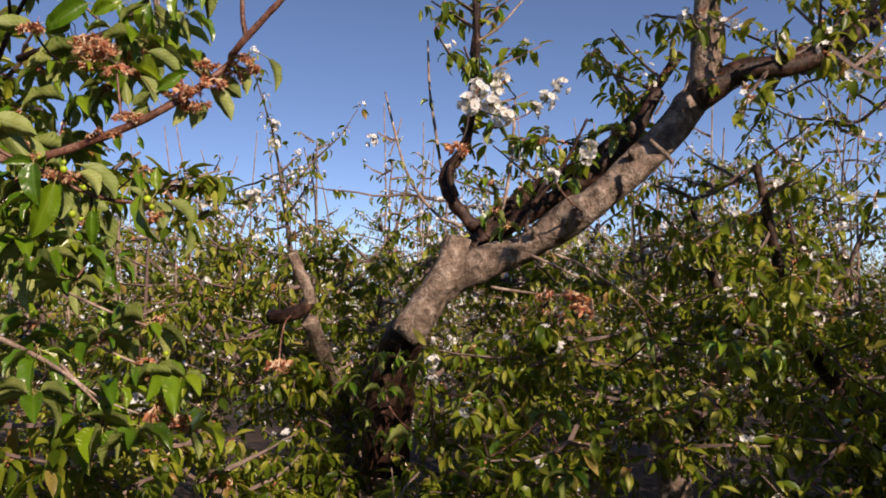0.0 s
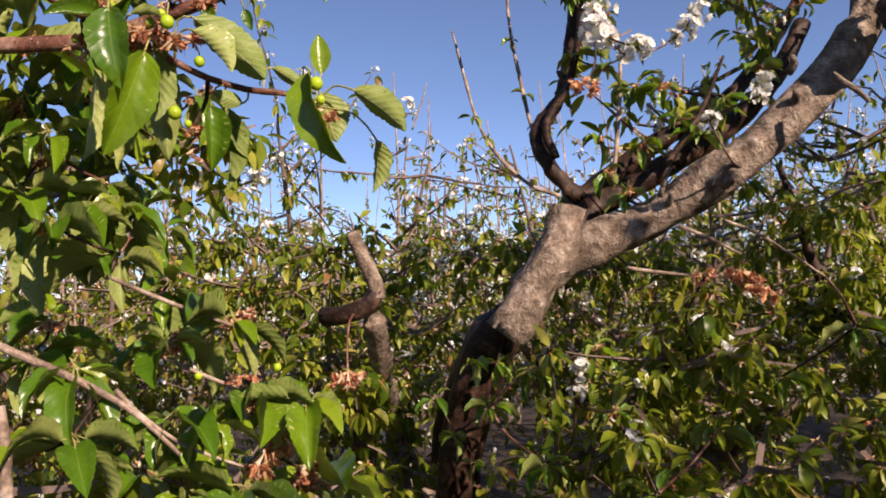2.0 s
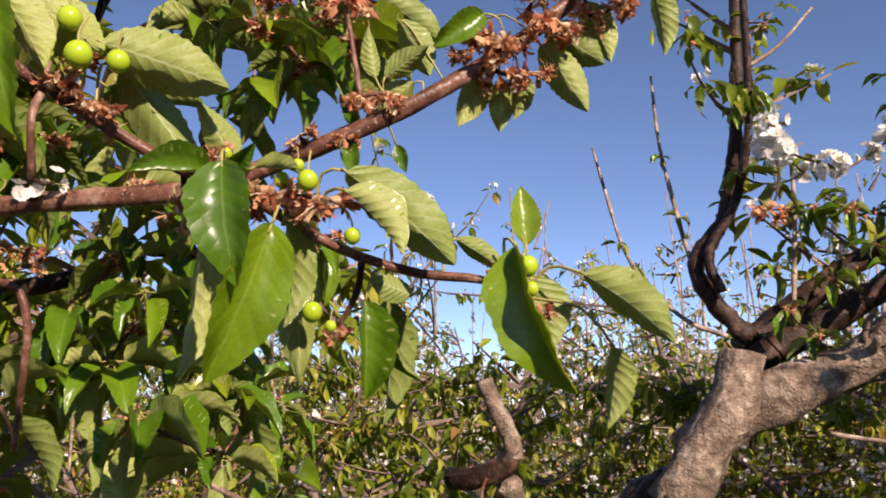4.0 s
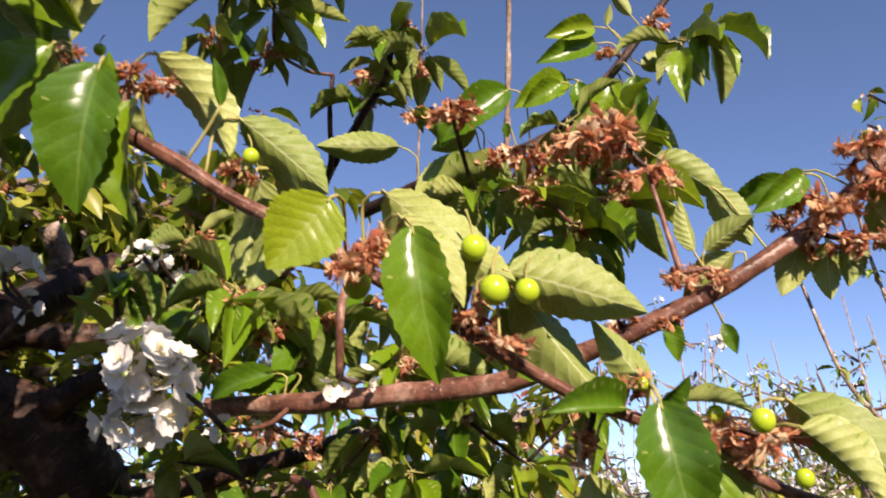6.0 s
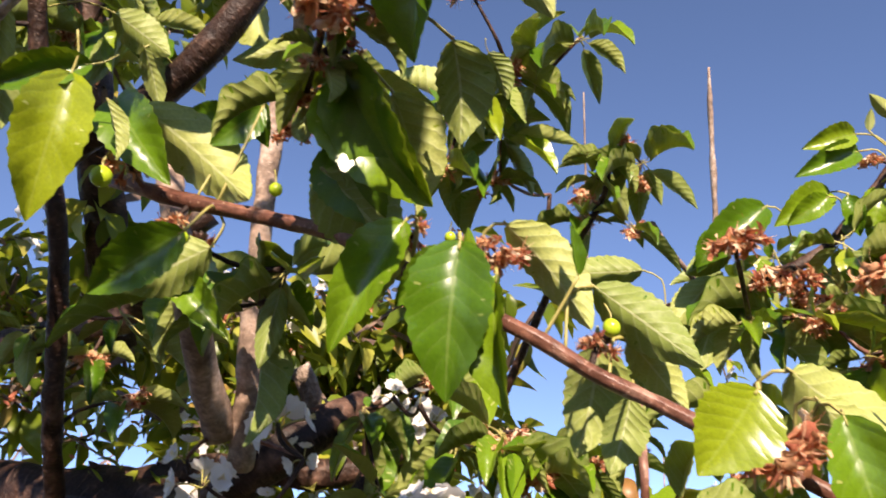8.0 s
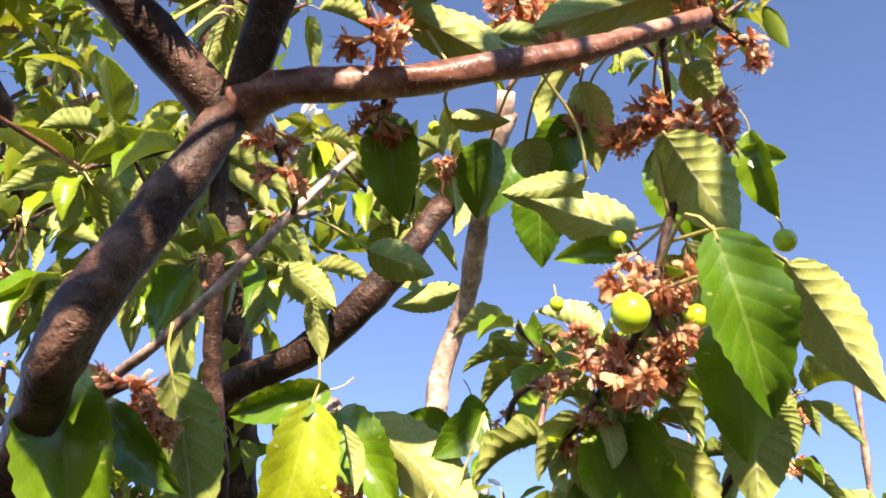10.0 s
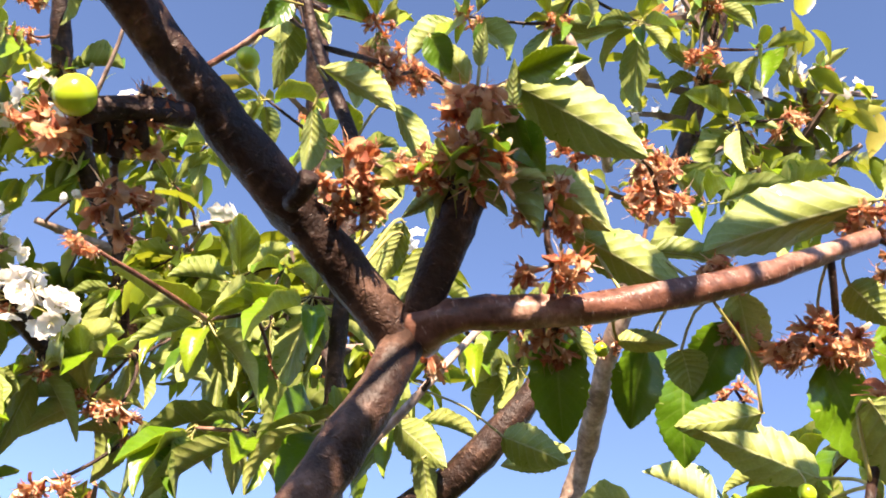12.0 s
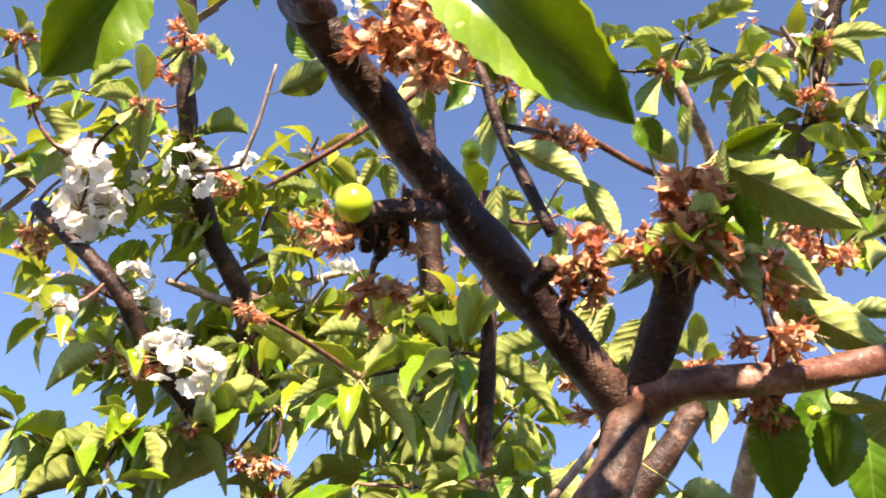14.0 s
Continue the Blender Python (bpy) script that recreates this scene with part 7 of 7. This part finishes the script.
budtwig_branch = branch(near, [(-1.117, 0.827, 2.229), (-1.121, 0.835, 2.227), (-1.127, 0.842, 2.224)], 0.0025, 0.0035, BARK_LIMB, "spur")
budtwig2_branch = branch(near, [(-1.11, 0.83, 2.23), (-1.117, 0.842, 2.23), (-1.121, 0.847, 2.222)], 0.0025, 0.0035, BARK_LIMB, "spur")
budtwig3_branch = branch(near, [(-1.108, 0.839, 2.238), (-1.108, 0.844, 2.233), (-1.114, 0.851, 2.231)], 0.0025, 0.0035, BARK_LIMB, "spur")
budtwig4_branch = branch(near, [(-1.104, 0.84, 2.239), (-1.103, 0.836, 2.243), (-1.101, 0.834, 2.246)], 0.0025, 0.0030, BARK_LIMB, "spur")
budtwig5_branch = branch(near, [(-1.121, 0.822, 2.225), (-1.13, 0.831, 2.225), (-1.133, 0.838, 2.224)], 0.0025, 0.0030, BARK_LIMB, "spur")
upfork_branch = branch(near, [(-0.333, 1.461, 2.067), (-0.339, 1.459, 2.099), (-0.34, 1.456, 2.139), (-0.342, 1.453, 2.2)], 0.0050, 0.0040, BARK_RED, "side_twig")
# unseen branches with leaf tufts, added above the camera to shade the wood below
overhead_branch = branch(near, [(-1.12, 0.718, 2.32), (-1.13, 0.73, 2.46), (-1.1, 0.78, 2.6), (-0.957, 0.723, 2.63), (-0.875, 0.666, 2.62), (-0.674, 0.662, 2.59), (-0.62, 0.6, 2.52), (-0.646, 0.52, 2.46)], 0.0075, 0.003, BARK_LIMB, "overhead_branch")
shade_overhang_branch = branch(near, [(-1.1, 0.78, 2.6), (-1.08, 0.859, 2.69), (-0.842, 0.807, 2.57), (-0.61, 0.831, 2.44), (-0.62, 0.71, 2.44)], 0.005, 0.0025, BARK_LIMB, "overhead_branch")
shade_overtwig_branch = branch(near, [(-0.957, 0.723, 2.63), (-0.944, 0.608, 2.47), (-0.885, 0.642, 2.38), (-0.87, 0.749, 2.43)], 0.004, 0.0025, BARK_LIMB, "overhead_branch")
for part_of, p, n in ((shade_overhang_branch, (-0.62, 0.71, 2.438), 8), (shade_overtwig_branch, (-0.87, 0.749, 2.433), 7), (overhead_branch, (-0.875, 0.666, 2.61), 7),
                      (shade_overtwig_branch, (-0.885, 0.642, 2.375), 6), (shade_overhang_branch, (-0.61, 0.831, 2.425), 7), (overhead_branch, (-0.674, 0.662, 2.581), 7),
                      (overhead_branch, (-0.646, 0.52, 2.459), 7), (shade_overtwig_branch, (-0.944, 0.608, 2.469), 7), (overhead_branch, (-0.957, 0.723, 2.624), 7),
                      (shade_overhang_branch, (-0.842, 0.807, 2.558), 6), (shade_overhang_branch, (-1.08, 0.859, 2.685), 5)):
    tuft(part_of, p, n, 0.072, 1)
NEAR_LINES = [[(-1.4, 1.85, 0.9), (-1.2, 1.75, 1.2), (-0.95, 1.7, 1.4)], [(-1.4, 1.85, 0.9), (-1.0, 1.9, 1.1), (-0.7, 1.9, 1.3)], [(-1.4, 1.85, 0.9), (-1.2, 2.0, 1.5), (-1.0, 2.1, 1.9)],
              [(-1.4, 1.85, 0.9), (-1.3, 1.6, 1.0), (-1.0, 1.4, 1.1)], [(-1.4, 1.85, 0.7), (-1.0, 1.75, 0.85), (-0.6, 1.75, 1.0)], [(-1.4, 1.85, 0.6), (-1.1, 2.1, 0.9), (-0.8, 2.2, 1.15)]]
clothe(near, NEAR_LINES, 91, 28, 0.4, 0.066, 6, 0.04, 0.35, WAY, spacing=0.055, from_=0.1, rise=0.0)
CROWN = [[(-1.844, 1.401, 2.662), (-1.801, 1.313, 2.734), (-1.793, 1.262, 2.783), (-1.787, 1.164, 2.828), (-1.74, 1.044, 2.886), (-1.715, 0.972, 2.962), (-1.671, 0.885, 3.064)],
         [(-1.034, 1.532, 2.815), (-0.986, 1.518, 2.899), (-0.946, 1.489, 2.976), (-0.914, 1.454, 3.026), (-0.86, 1.392, 3.111), (-0.826, 1.345, 3.172)],
         [(-0.883, 1.683, 2.847), (-0.861, 1.643, 2.895), (-0.826, 1.576, 2.973), (-0.804, 1.542, 3.015)],
         [(-1.615, 1.743, 2.227), (-1.547, 1.575, 2.477), (-1.512, 1.477, 2.644), (-1.546, 1.512, 2.672), (-1.528, 1.422, 2.788), (-1.496, 1.309, 2.948), (-1.46, 1.221, 3.045), (-1.432, 1.114, 3.226)]]
clothe(near, CROWN, 97, 11, 0.18, 0.068, 4, 0.2, 0.45, WAY, spacing=0.055, from_=0.05, rise=0.1)
SHADED = [[(-1.537, 1.735, 2.018), (-1.376, 1.809, 1.989), (-1.246, 1.872, 1.943)],
          [(-1.488, 1.748, 1.916), (-1.362, 1.833, 1.866), (-1.227, 1.909, 1.848)],
          [(-1.498, 1.768, 2.099), (-1.364, 1.821, 2.083), (-1.233, 1.895, 2.04)],
          [(-1.31, 1.851, 1.815), (-1.179, 1.98, 1.826), (-1.013, 2.116, 1.838)],
          [(-1.326, 2.073, 1.939), (-1.147, 2.228, 1.905), (-0.977, 2.39, 1.847)],
          [(-1.962, 1.576, 2.318), (-1.833, 1.721, 2.281), (-1.716, 1.863, 2.241)],
          [(-1.928, 1.613, 2.185), (-1.836, 1.719, 2.183), (-1.732, 1.826, 2.188)],
          [(-1.561, 1.933, 2.338), (-1.475, 2.063, 2.294), (-1.395, 2.182, 2.264)]]
clothe(near, SHADED, 98, 24, 0.16, 0.05, 5, 0.1, 0.4, WAY, spacing=0.05, from_=0.0, rise=0.0)
BEHIND = [[(-1.66, 2.169, 1.906), (-1.193, 2.261, 1.985), (-0.818, 2.479, 1.947), (-0.723, 2.62, 1.864)],
          [(-1.639, 2.101, 2.148), (-1.325, 2.188, 2.175), (-1.116, 2.273, 2.159)],
          [(-1.626, 2.06, 2.297), (-1.493, 2.174, 2.327), (-1.335, 2.301, 2.324)],
          [(-1.791, 1.293, 2.763), (-1.689, 1.472, 2.76), (-1.545, 1.59, 2.683)],
          [(-2.099, 1.215, 2.67), (-1.854, 1.445, 2.762), (-1.589, 1.655, 2.74)],
          [(-2.097, 1.01, 2.92), (-1.897, 1.182, 2.963), (-1.792, 1.408, 2.976)],
          [(-1.43, 2.018, 2.3), (-1.258, 2.141, 2.287), (-1.104, 2.263, 2.268)],
          [(-1.555, 2.116, 2.222), (-1.377, 2.175, 2.227), (-1.204, 2.307, 2.196)],
          [(-2.023, 1.59, 2.462), (-1.885, 1.735, 2.342), (-1.593, 1.863, 2.255)],
          [(-2.034, 1.865, 2.407), (-1.803, 1.983, 2.324), (-1.614, 2.068, 2.281)]]
clothe(near, BEHIND, 95, 20, 0.3, 0.085, 5, 0.05, 0.3, WAY, spacing=0.06, from_=0.0, rise=0.1)
join_spurs(near)
join_spurs(pale, 0.26)
